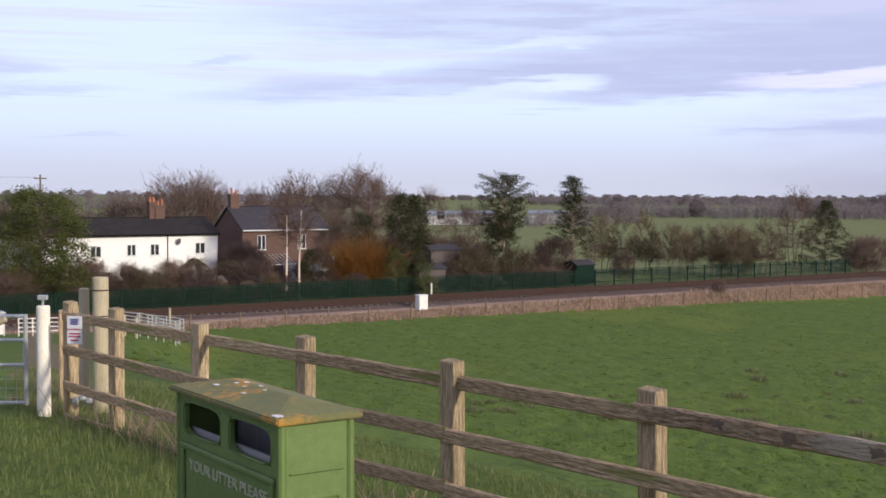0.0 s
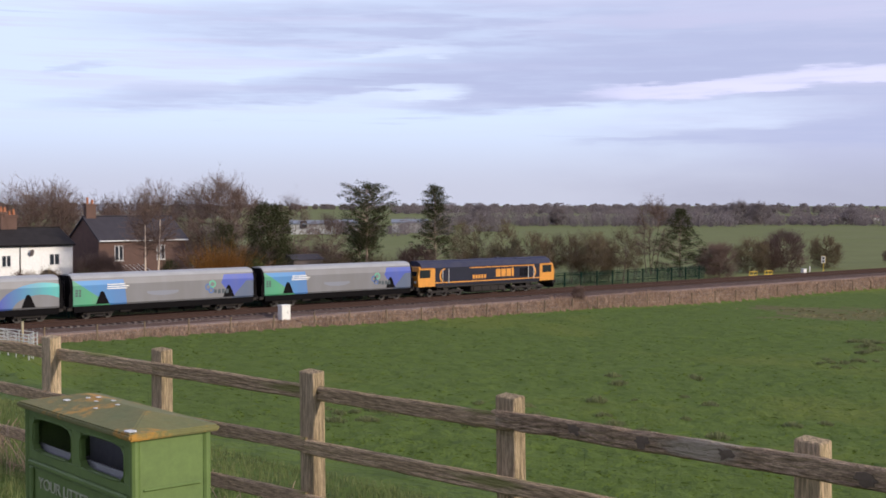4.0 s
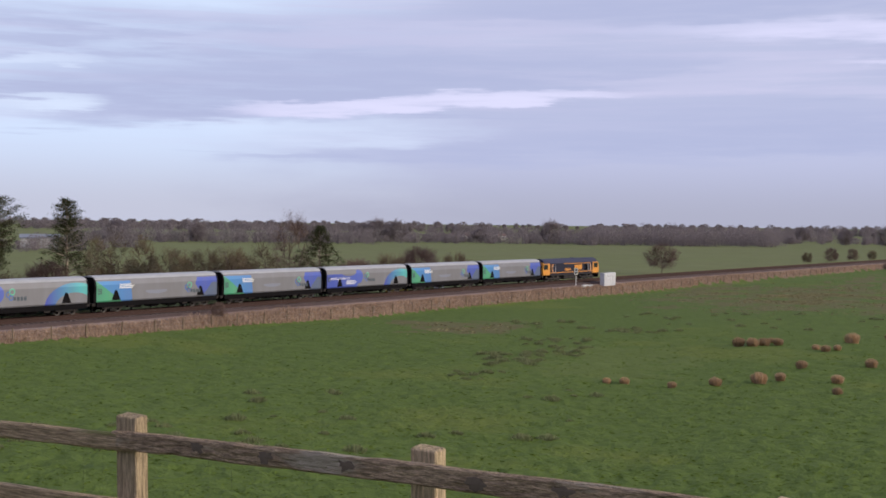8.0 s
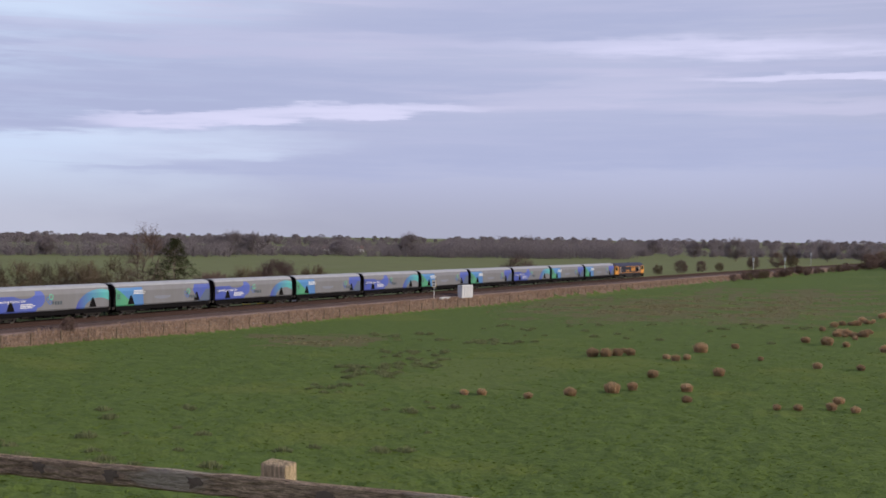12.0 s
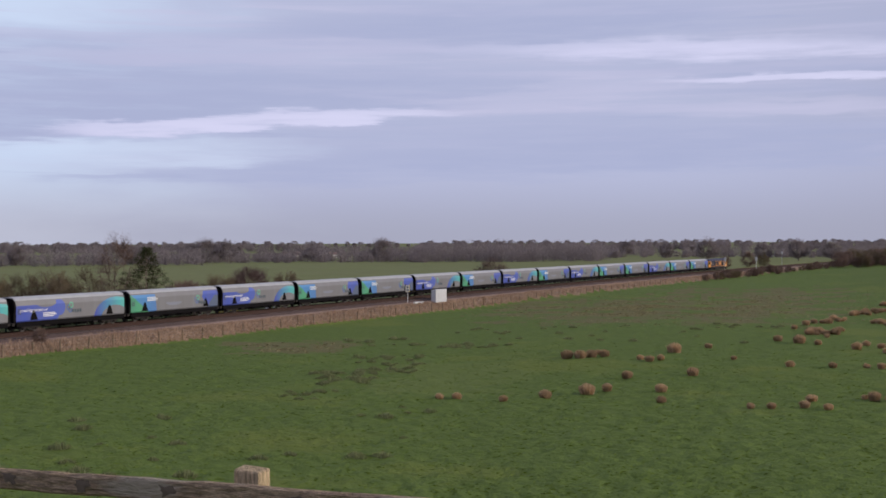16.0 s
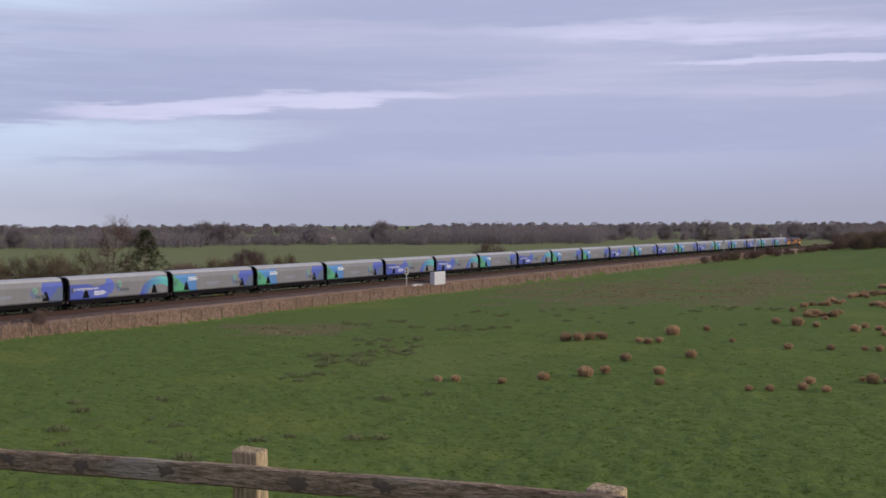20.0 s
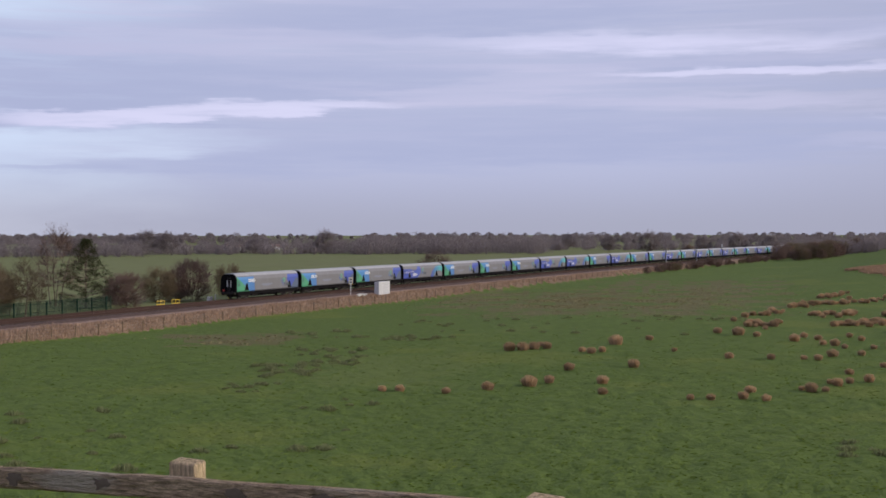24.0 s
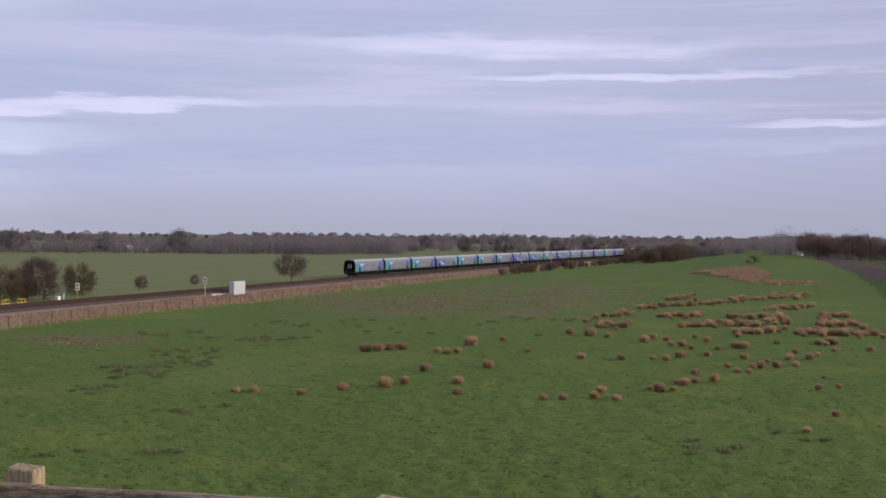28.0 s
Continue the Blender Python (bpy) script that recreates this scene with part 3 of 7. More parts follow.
def evergreen(name, h, width, shape, tufts, leaf=None, trunk=True, label="", size=0.6, per=115, bare=0.25, trunk_m=None):
    """A leafy evergreen: tapered trunk, limbs out to each clump, clumps of small leaves. shape(v) is the crown's half width at height v of 0 to 1."""
    t = tagged(new(name), label, "tree" if h > 3.2 else "bush")
    wood, leaves = Heap(), Heap()
    p, r = Vector((0, 0, -0.3)), h * 0.02
    n = 7
    lean = Vector((rnd(-0.03, 0.03), rnd(-0.03, 0.03), 1))
    axis = [p]
    for i in range(n):
        q = p + lean * (h * 0.97 / n)
        wood.limb(p, q, r, max(0.02, r * 0.8), 7)
        p, r = q, max(0.02, r * 0.8)
        axis.append(p)
    for i in range(tufts):
        v = bare + (1 - bare) * (i + rnd(0, 1)) / tufts
        half = width / 2 * shape((v - bare) / (1 - bare))
        a, k = rnd(0, 2 * math.pi), math.sqrt(rnd(0.12, 1.0)) * rnd(0.8, 1.12)
        c = Vector((math.cos(a) * half * k, math.sin(a) * half * k, v * h + rnd(-0.2, 0.2)))
        root = Vector((lean.x * v * h, lean.y * v * h, max(0.2, v * h - half * 0.3)))
        if i % 2 == 0:
            wood.limb(root, c, 0.03 + h * 0.003, 0.012)
        tuft_of_leaves(leaves, c, size * rnd(0.7, 1.25), int(per * 1.3), 0.7, 0.75)
    raw("trunk", wood.v, wood.f, trunk_m or BARK, t)
    raw("crown", leaves.v, leaves.f, leaf or NEEDLE, t)
    return t


def dome_tree(name, h, w, clear=0.25, ends=240, twigs=9, reach=1.1, stems=1, wood_m=None, twig_m=None, label="", fine=0.012, trunk_r=None, dark_limbs=False):
    """A leafless tree with a rounded, see-through crown: trunk and limbs in one part, fine twigs in another."""
    t = tagged(new(name), label or "leafless winter tree with a rounded crown of fine brown twigs", "tree")
    wood, twig = Heap(), Heap()
    mid = Vector((0, 0, h * (clear + (1 - clear) * 0.42)))
    ext = Vector((w / 2, w / 2, h - mid.z))
    low = mid.z - clear * h
    tr = trunk_r or h * 0.017

    def crown_point(a, b):
        e = rnd(a, b)
        u, th = rnd(-0.75, 1.0), rnd(0, 6.283)
        c = math.sqrt(1 - u * u)
        return mid + Vector((c * math.cos(th) * ext.x, c * math.sin(th) * ext.y, u * (ext.z if u > 0 else low))) * e

    nodes = []
    for k in range(stems):
        p = Vector((rnd(-1, 1), rnd(-1, 1), 0)) * (0 if stems == 1 else w * 0.11) + Vector((0, 0, -0.3))
        d = Vector((p.x * 0.25 / max(0.3, w * 0.11) + rnd(-0.06, 0.06), p.y * 0.25 / max(0.3, w * 0.11) + rnd(-0.06, 0.06), 1)).normalized()
        r = tr * (1.2 if stems == 1 else 0.62)
        for i in range(8):
            q = p + d * (h * 0.085)
            wood.limb(p, q, r, r * 0.86, 7)
            p, r = q, r * 0.86
            d = (d + Vector((rnd(-1, 1), rnd(-1, 1), 0.4)) * 0.06).normalized()
            if p.z >= clear * h * 0.9:
                nodes.append((p.copy(), r))

    def bend(heap, a, b, r0, r1, lift, n=3):
        out, last = [], Vector(a)
        for i in range(1, n + 1):
            q = i / n
            p = Vector(a).lerp(b, q) + Vector((rnd(-1, 1), rnd(-1, 1), rnd(-0.5, 0.5))) * 0.03 * (Vector(b) - Vector(a)).length + Vector((0, 0, -lift * math.sin(math.pi * q)))
            heap.limb(last, p, r0 + (r1 - r0) * (i - 1) / n, r0 + (r1 - r0) * q, 4 if r0 > 0.05 else 3)
            out.append(p)
            last = p
        return out

    hubs = []
    for k in range(15):
        g = crown_point(0.5, 0.75)
        a, r = min(nodes, key=lambda q: abs(q[0].z - (g.z - (g - mid).xy.length * 0.9)) + 0.3 * (q[0] - g).length)
        pts = bend(twig if dark_limbs else wood, a, g, r * 0.55, 0.03, (g - a).length * 0.08)
        hubs += pts[1:] + [a]

    def shoot(p, d, l, r, more):
        side = d.orthogonal().normalized() * r
        q = p + d * l
        twig.quad(p - side, p + side, q + side * 0.5, q - side * 0.5)
        for _ in range(more):
            e = (d + Vector((rnd(-1, 1), rnd(-1, 1), rnd(-0.6, 1.0))) * 0.75).normalized()
            shoot(p + d * l * rnd(0.3, 0.9), e, l * rnd(0.45, 0.75), r * 0.8, 0)

    for k in range(ends):
        g = crown_point(0.62, 1.0)
        a = min(random.sample(hubs, min(len(hubs), 14)), key=lambda q: (q - g).length + (1.5 if q.z > g.z else 0))
        pts = bend(wood if k % 3 == 0 and not dark_limbs else twig, a, g, 0.028, 0.014, (g - a).length * 0.06, 2)
        for _ in range(twigs):
            p = a.lerp(pts[0], rnd(0.3, 1)) if random.random() < 0.3 else pts[0].lerp(pts[1], rnd(0, 1))
            out = (p - mid)
            out = Vector((out.x / ext.x, out.y / ext.y, out.z / ext.z + 0.35))
            d = (out.normalized() * 0.8 + Vector((rnd(-1, 1), rnd(-1, 1), rnd(-0.8, 1))) * 0.7).normalized()
            shoot(p, d, reach * rnd(0.5, 1.1), fine, 3)
    raw("trunk", wood.v, wood.f, wood_m or BARK, t)
    raw("crown", twig.v, twig.f, twig_m or TWIG, t)
    return t


def pine(name, h, width, bare, limbs, shape, label, trunk_m, size=0.6, rise=0.35, sub=3):
    """A conifer with a bare lower trunk, limbs that bear flat sprays of needles, and gaps between them."""
    t = tagged(new(name), label, "tree")
    wood, leaves = Heap(), Heap()
    p, r = Vector((0, 0, -0.3)), h * 0.017
    for i in range(8):
        q = p + Vector((rnd(-0.02, 0.02), rnd(-0.02, 0.02), 1)) * (h * 0.98 / 8)
        wood.limb(p, q, r, max(0.03, r * 0.84), 7)
        p, r = q, max(0.03, r * 0.84)
    for i in range(limbs):
        v = bare + (1 - bare) * (i + rnd(0, 1)) / limbs
        a = i * 2.4 + rnd(-0.5, 0.5)
        l = width / 2 * shape((v - bare) / (1 - bare)) * rnd(0.65, 1.1)
        root = Vector((0, 0, v * h - l * rise * 0.6))
        tip = Vector((math.cos(a) * l, math.sin(a) * l, v * h + l * rise * 0.4))
        wood.limb(root, tip, 0.05, 0.02)
        for k in range(sub):
            c = root.lerp(tip, 1 - 0.28 * k) + Vector((rnd(-1, 1), rnd(-1, 1), rnd(-0.2, 0.4))) * size * 0.5
            tuft_of_leaves(leaves, c, size * rnd(0.75, 1.2), 95, 0.45, 0.9)
    tuft_of_leaves(leaves, (0, 0, h * 0.985), size, 90)
    raw("trunk", wood.v, wood.f, trunk_m, t)
    raw("crown", leaves.v, leaves.f, NEEDLE, t)
    return t


def put(ob, az, d, turn=0.0, scale=1.0, dz=0.0, group=""):
    x, y = bearing(az, d)
    ob.matrix_world = pose(x, y, hz(x, y) + dz, 0, 0, turn) @ Matrix.Scale(scale, 4)
    if group:
        ob["group"] = group
    return ob


def again(ob, az, d, turn, scale=1.0, dz=0.0):
    x, y = bearing(az, d)
    c = copy_thing(ob, pose(x, y, hz(x, y) + dz, 0, 0, turn))
    c.scale = (scale, scale, scale)
    return c


# ---- the train ----
S0, SPEED, GAIN = 111.35, 25.654, 0.0555


def loco_rear(t):
    return S0 + SPEED * (t - 5) + GAIN * (t - 5) ** 2 / 2


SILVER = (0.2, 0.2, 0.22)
BLUE, SKYB, SLATE = (0.055, 0.09, 0.39), (0.06, 0.19, 0.47), (0.085, 0.115, 0.19)


class Livery:
    """A painted wagon side: silver with flat fields of colour laid over it in the body's own space."""

    def __init__(self, name):
        self.m = bpy.data.materials.new(name)
        self.m.use_nodes = True
        self.nt = self.m.node_tree
        b = self.nt.nodes["Principled BSDF"]
        b.inputs["Roughness"].default_value, b.inputs["Metallic"].default_value = 0.5, 0.1
        co = self.nt.nodes.new("ShaderNodeTexCoord")
        sp = self.nt.nodes.new("ShaderNodeSeparateXYZ")
        self.nt.links.new(co.outputs["Object"], sp.inputs[0])
        self.x, self.z, self.co = sp.outputs[0], sp.outputs[2], co.outputs["Object"]
        t = self.nt.nodes.new("ShaderNodeTexNoise")
        t.inputs["Scale"].default_value, t.inputs["Detail"].default_value = 0.8, 6
        mp = self.nt.nodes.new("ShaderNodeMapping")
        mp.inputs["Scale"].default_value = (1.2, 1, 0.25)
        self.nt.links.new(self.co, mp.inputs[0])
        self.nt.links.new(mp.outputs[0], t.inputs["Vector"])
        self.grime = t.outputs[0]
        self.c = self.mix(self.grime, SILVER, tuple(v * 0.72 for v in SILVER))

    def op(self, kind, a, b=None, clamp=False):
        n = self.nt.nodes.new("ShaderNodeMath")
        n.operation, n.use_clamp = kind, clamp
        for i, v in enumerate((a, b)):
            if v is None:
                continue
            if isinstance(v, (int, float)):
                n.inputs[i].default_value = v
            else:
                self.nt.links.new(v, n.inputs[i])
        return n.outputs[0]

    def mix(self, f, a, b):
        n = self.nt.nodes.new("ShaderNodeMixRGB")
        for i, v in enumerate((f, a, b)):
            if isinstance(v, (int, float)):
                n.inputs[i].default_value = v
            elif isinstance(v, tuple):
                n.inputs[i].default_value = (*v, 1)
            else:
                self.nt.links.new(v, n.inputs[i])
        return n.outputs[0]

    def below(self, a, b, c):
        """Where a * x + b * z < c."""
        return self.op("LESS_THAN", self.op("ADD", self.op("MULTIPLY", self.x, a), self.op("MULTIPLY", self.z, b)), c)

    def disc(self, cx, cz, rx, rz):
        dx, dz = self.op("DIVIDE", self.op("SUBTRACT", self.x, cx), rx), self.op("DIVIDE", self.op("SUBTRACT", self.z, cz), rz)
        return self.op("LESS_THAN", self.op("ADD", self.op("MULTIPLY", dx, dx), self.op("MULTIPLY", dz, dz)), 1.0)

    def both(self, *fs):
        o = fs[0]
        for f in fs[1:]:
            o = self.op("MULTIPLY", o, f)
        return o

    def either(self, *fs):
        o = fs[0]
        for f in fs[1:]:
            o = self.op("MAXIMUM", o, f)
        return o

    def no(self, f):
        return self.op("SUBTRACT", 1.0, f)

    def lay(self, f, colour):
        self.c = self.mix(f, self.c, colour)

    def grade(self, x0, x1, a, b):
        g = self.op("DIVIDE", self.op("SUBTRACT", self.x, x0), x1 - x0, True)
        g.node.use_clamp = True
        return self.mix(g, a, b)

    def done(self):
        dirt = self.op("MULTIPLY", self.op("SUBTRACT", self.grime, 0.35, True), 0.5)
        c = self.mix(dirt, self.c, (0.16, 0.14, 0.12))
        self.nt.links.new(c, self.nt.nodes["Principled BSDF"].inputs["Base Color"])
        return self.m


def livery_green():
    L = Livery("silver wagon paint with green and blue ends")
    L.lay(L.both(L.below(1, 0.12, -3.9), L.below(0, 1, 3.35)), L.grade(-7.5, -4.0, (0.055, 0.22, 0.48), SKYB))
    L.lay(L.both(L.below(1, 1.55, -3.75), L.below(0, 1, 3.35)), L.grade(-9.2, -5.6, (0.05, 0.27, 0.16), (0.085, 0.34, 0.17)))
    L.lay(L.both(L.below(-1, -0.9, -7.9), L.below(0, 1, 3.4), L.below(-1, 0.5, -4.2)), BLUE)
    L.lay(L.both(L.below(-1, 1.0, -5.5), L.below(0, 1, 2.75)), SLATE)
    L.lay(L.both(L.disc(-0.5, 2.1, 1.6, 0.32), L.below(0, 1, 2.2)), (0.2, 0.215, 0.27))
    return L.done()


def livery_blue():
    L = Livery("silver wagon paint with blue wave and arch")
    field = L.either(L.both(L.below(1, -0.62, -3.35), L.below(0, 1, 2.95)), L.disc(-2.3, 2.55, 1.0, 0.95))
    L.lay(L.both(field, L.no(L.disc(-4.4, 3.25, 1.7, 0.6)), L.below(0, 1, 3.42)), L.grade(-9, -2, (0.04, 0.07, 0.36), (0.065, 0.105, 0.42)))
    ring = L.both(L.disc(7.6, 1.0, 4.0, 2.35), L.no(L.disc(7.4, 0.9, 2.5, 1.45)), L.below(-1, 0, -3.5))
    L.lay(ring, L.grade(3.8, 9.0, (0.05, 0.065, 0.36), (0.08, 0.42, 0.4)))
    return L.done()


LIV_G, LIV_B = livery_green(), livery_blue()
BLACK = mat("black frame paint", (0.009, 0.008, 0.009), 0.85, scale=2.0, vary=0.4, spec=0.06)
GRIME = mat("grimy underframe", (0.026, 0.021, 0.02), 0.9, scale=3.0, vary=0.5, bump=0.2)
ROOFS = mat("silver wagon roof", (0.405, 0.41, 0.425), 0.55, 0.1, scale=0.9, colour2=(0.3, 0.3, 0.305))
STEEL = mat("dirty wheel steel", (0.07, 0.062, 0.058), 0.7, 0.2, scale=5.0)
WHITEP = mat("white paint", (0.78, 0.77, 0.74), 0.6, scale=2.5, vary=0.12)
YELLOW = mat("yellow paint", (0.72, 0.48, 0.04), 0.5, scale=3.0, vary=0.15)
ORANGE = mat("orange cab paint", (0.66, 0.28, 0.04), 0.45, scale=2.0, vary=0.2)
NAVY = mat("dark blue loco paint", (0.013, 0.015, 0.032), 0.55, scale=1.2, vary=0.35, spec=0.25)
LOCOROOF = mat("dusty blue loco roof", (0.03, 0.034, 0.072), 0.7, scale=1.4, colour2=(0.06, 0.06, 0.085), spec=0.2)
PANE = mat("dark cab glass", (0.02, 0.025, 0.03), 0.08, scale=1.0, vary=0.1)
TAIL = mat("tail lamp", (0.6, 0.05, 0.04), 0.3, vary=0.1)
LOGOB, LOGOG, LOGOD = mat("logo blue", (0.06, 0.14, 0.4), 0.5), mat("logo green", (0.12, 0.45, 0.3), 0.5), mat("logo dark", (0.05, 0.07, 0.09), 0.5)


def wheelset(parent, x, r=0.42):
    bm = bmesh.new()
    for y in (-0.76, 0.76):
        tube(bm, (0, y - 0.065, 0), (0, y + 0.065, 0), r, n=20)
        tube(bm, (0, y - 0.09 * (1 if y < 0 else -1), 0), (0, y + 0.02, 0), r * 0.5, n=12)
    tube(bm, (0, -0.9, 0), (0, 0.9, 0), 0.08, n=8)
    w = part("wheelset", bm, STEEL, parent)
    w.location = (x, 0, r)
    return w


def bogie(parent, cx, base, wheels=2, name="bogie", h=0.95):
    xs = [cx + base * (i / (wheels - 1) - 0.5) for i in range(wheels)]
    bm = bmesh.new()
    for y in (-1.06, 1.06):
        box(bm, cx - base / 2 - 0.45, cx + base / 2 + 0.45, y - 0.09, y + 0.09, 0.42, 0.66, bevel=0.03)
        for x in xs:
            box(bm, x - 0.17, x + 0.17, y - 0.13, y + 0.13, 0.26, 0.62, bevel=0.03)
        for i in range(wheels - 1):
            mx = (xs[i] + xs[i + 1]) / 2
            for dx in (-0.18, 0, 0.18):
                tube(bm, (mx + dx, y, 0.42), (mx + dx, y, 0.8), 0.085, n=8)
            box(bm, mx - 0.4, mx + 0.4, y - 0.1, y + 0.1, 0.2, 0.34)
    box(bm, cx - 0.35, cx + 0.35, -1.1, 1.1, 0.5, h)
    b = part(name, bm, GRIME, parent)
    for x in xs:
        wheelset(b, x)
    return b


PROFILE = [(-1.28, 1.12), (-1.38, 1.3), (-1.38, 2.95), (-1.2, 3.55), (-0.85, 3.82), (0.85, 3.82), (1.2, 3.55), (1.38, 2.95), (1.38, 1.3), (1.28, 1.12)]


def wagon(kind):
    """A covered biomass hopper; +x is the way it travels."""
    blue = kind == "blue"
    w = tagged(new("hopper_wagon"), "silver hopper wagon with a blue wave and blue-green arch" if blue else
               "silver biomass hopper wagon with a green and sky-blue end panel", "wagon", "wagons of the train")
    bm = bmesh.new()
    pts = PROFILE[:4] + PROFILE[6:]
    extrude_profile(bm, pts, -9.05, 9.05, caps=True)
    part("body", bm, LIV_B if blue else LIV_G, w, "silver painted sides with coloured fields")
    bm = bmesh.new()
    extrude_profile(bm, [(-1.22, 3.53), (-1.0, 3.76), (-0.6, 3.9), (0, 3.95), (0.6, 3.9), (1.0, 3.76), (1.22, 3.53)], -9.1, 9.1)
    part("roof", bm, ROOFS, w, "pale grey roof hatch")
    # black rounded ends with ladder and dark platform
    for sx in (-1, 1):
        bm = bmesh.new()
        extrude_profile(bm, [(y * 0.985, z if z < 3.5 else z - 0.02) for y, z in PROFILE], *sorted((sx * 9.055, sx * 9.3)))
        e = part("end_wall", bm, BLACK, w, "black end wall")
        bm = bmesh.new()
        for y in (-0.35, 0.05):
            tube(bm, (sx * 9.36, y, 1.2), (sx * 9.36, y, 3.4), 0.025, n=6)
        for k in range(8):
            tube(bm, (sx * 9.36, -0.35, 1.3 + 0.27 * k), (sx * 9.36, 0.05, 1.3 + 0.27 * k), 0.018, n=6)
        part("ladder", bm, STEEL, e)
        bm = bmesh.new()
        box(bm, *sorted((sx * 9.05, sx * 9.5)), -1.2, 1.2, 0.78, 1.1, bevel=0.03)
        for y in (-0.87, 0.87):
            tube(bm, (sx * 9.45, y, 1.03), (sx * 9.66, y, 1.03), 0.1, n=10)
            tube(bm, (sx * 9.62, y, 1.03), (sx * 9.67, y, 1.03), 0.23, n=14)
        part("buffer_beam", bm, GRIME, w)
        # cheek plates that curve down to the platform
        for y in (-1.34, 1.34):
            bm = bmesh.new()
            extrude_profile(bm, [(y - 0.02, 1.1), (y + 0.02, 1.1), (y + 0.02, 2.2), (y - 0.02, 2.2)], *sorted((sx * 9.06, sx * 9.42)))
            part("cheek_plate", bm, BLACK, w)
    bm = boxes((-9.0, 9.0, -1.4, -1.2, 0.64, 1.16), (-9.0, 9.0, 1.2, 1.4, 0.64, 1.16), (-9.0, 9.0, -0.3, 0.3, 0.8, 1.1))
    for k in range(9):
        box(bm, -8 + 2 * k - 0.06, -8 + 2 * k + 0.06, -1.35, 1.35, 0.86, 1.08)
    part("solebar", bm, BLACK, w)
    for cx in (-2.6, 0, 2.6):
        bm = bmesh.new()
        bmesh.ops.create_cone(bm, cap_ends=True, segments=4, radius1=0.7, radius2=1.35, depth=0.65,
                              matrix=Matrix.Translation((cx, 0, 0.62)) @ Matrix.Rotation(radians(45), 4, "Z"))
        part("hopper_door", bm, GRIME, w)
    part("brake_box", boxes((3.6, 4.4, -1.25, -0.95, 0.42, 0.8), bevel=0.03), GRIME, w)
    bm = bmesh.new()
    tube(bm, (-4.6, -1.1, 0.62), (-3.6, -1.1, 0.62), 0.2, n=10)
    part("air_tank", bm, GRIME, w)
    # triangular openings at the foot of each side: proud dark panels paint their inner shade
    for sx in (-1, 1):
        for sy in (-1, 1):
            bm = bmesh.new()
            c = sx * 6.35
            tri = [(c - 0.62, 1.3), (c + 0.62, 1.3), (c + 0.16, 2.3), (c - 0.02, 2.42), (c - 0.2, 2.3)]
            a = [bm.verts.new((x, sy * 1.386, z)) for x, z in tri]
            b = [bm.verts.new((x, sy * 1.30, z)) for x, z in tri]
            bm.faces.new(a)
            for i in range(5):
                bm.faces.new((a[i], a[(i + 1) % 5], b[(i + 1) % 5], b[i]))
            part("side_opening", bm, BLACK, w, "dark triangular panel for a shaded opening")
    # pale lettering bars and plain logo shapes
    y = -1.389
    if blue:
        words("powering tomorrow", 0.52, pose(-6.35, y, 2.4, 90, 0, 0), WHITEP, "slogan", w, 0.002, "white slogan on blue")
        text = [(-4.95, 2.0, 1.9), (-4.95, 1.82, 2.2), (-4.95, 1.64, 1.8)]
        lx, lz = -0.35, 2.35
    else:
        text = [(-5.9, 2.95, 1.7), (-5.9, 2.77, 2.1), (-5.9, 2.59, 1.9)]
        lx, lz = 4.6, 2.2
    bm = bmesh.new()
    for x, z, l in text:
        box(bm, x, x + l, y - 0.002, y + 0.004, z - 0.045, z + 0.045)
    part("small_print", bm, WHITEP, w, "rows of small white print")
    bm = bmesh.new()
    for k in range(3):
        for dx in (0, 0.3):
            box(bm, -8.85 + dx, -8.62 + dx, y - 0.002, y + 0.004, 2.0 + 0.22 * k, 2.15 + 0.22 * k)
    part("data_panel", bm, LOGOD, w, "dark data panel")
    for dx, dz, rr, m in ((-0.45, 0.1, 0.32, LOGOB), (0.0, 0.35, 0.36, LOGOG), (-0.15, -0.22, 0.28, LOGOB)):
        bm = bmesh.new()
        bmesh.ops.create_cone(bm, cap_ends=False, segments=18, radius1=rr, radius2=rr, depth=0.006, matrix=pose(lx + dx, y, lz + dz, 90))
        bmesh.ops.create_cone(bm, cap_ends=False, segments=18, radius1=rr * 0.62, radius2=rr * 0.62, depth=0.006, matrix=pose(lx + dx, y, lz + dz, 90))
        front = [v for v in bm.verts if v.co.y < y]
        out_r = [v for v in front if (Vector((v.co.x - lx - dx, v.co.z - lz - dz)).length > rr * 0.8)]
        in_r = [v for v in front if (Vector((v.co.x - lx - dx, v.co.z - lz - dz)).length <= rr * 0.8)]
        key = lambda v: math.atan2(v.co.z - lz - dz, v.co.x - lx - dx)
        out_r.sort(key=key), in_r.sort(key=key)
        for i in range(len(out_r)):
            j = (i + 1) % len(out_r)
            bm.faces.new((out_r[i], out_r[j], in_r[j], in_r[i]))
        part("logo_ring", bm, m, w)
    bm = bmesh.new()
    for k in range(4):
        box(bm, lx + 0.15 + 0.42 * k, lx + 0.45 + 0.42 * k, y - 0.002, y + 0.004, lz - 0.55 + 0.06 * (k == 0), lz - 0.15)
    part("logo_bar", bm, LOGOD, w)
    bogie(w, -6.6, 2.0)
    bogie(w, 6.6, 2.0)
    return w


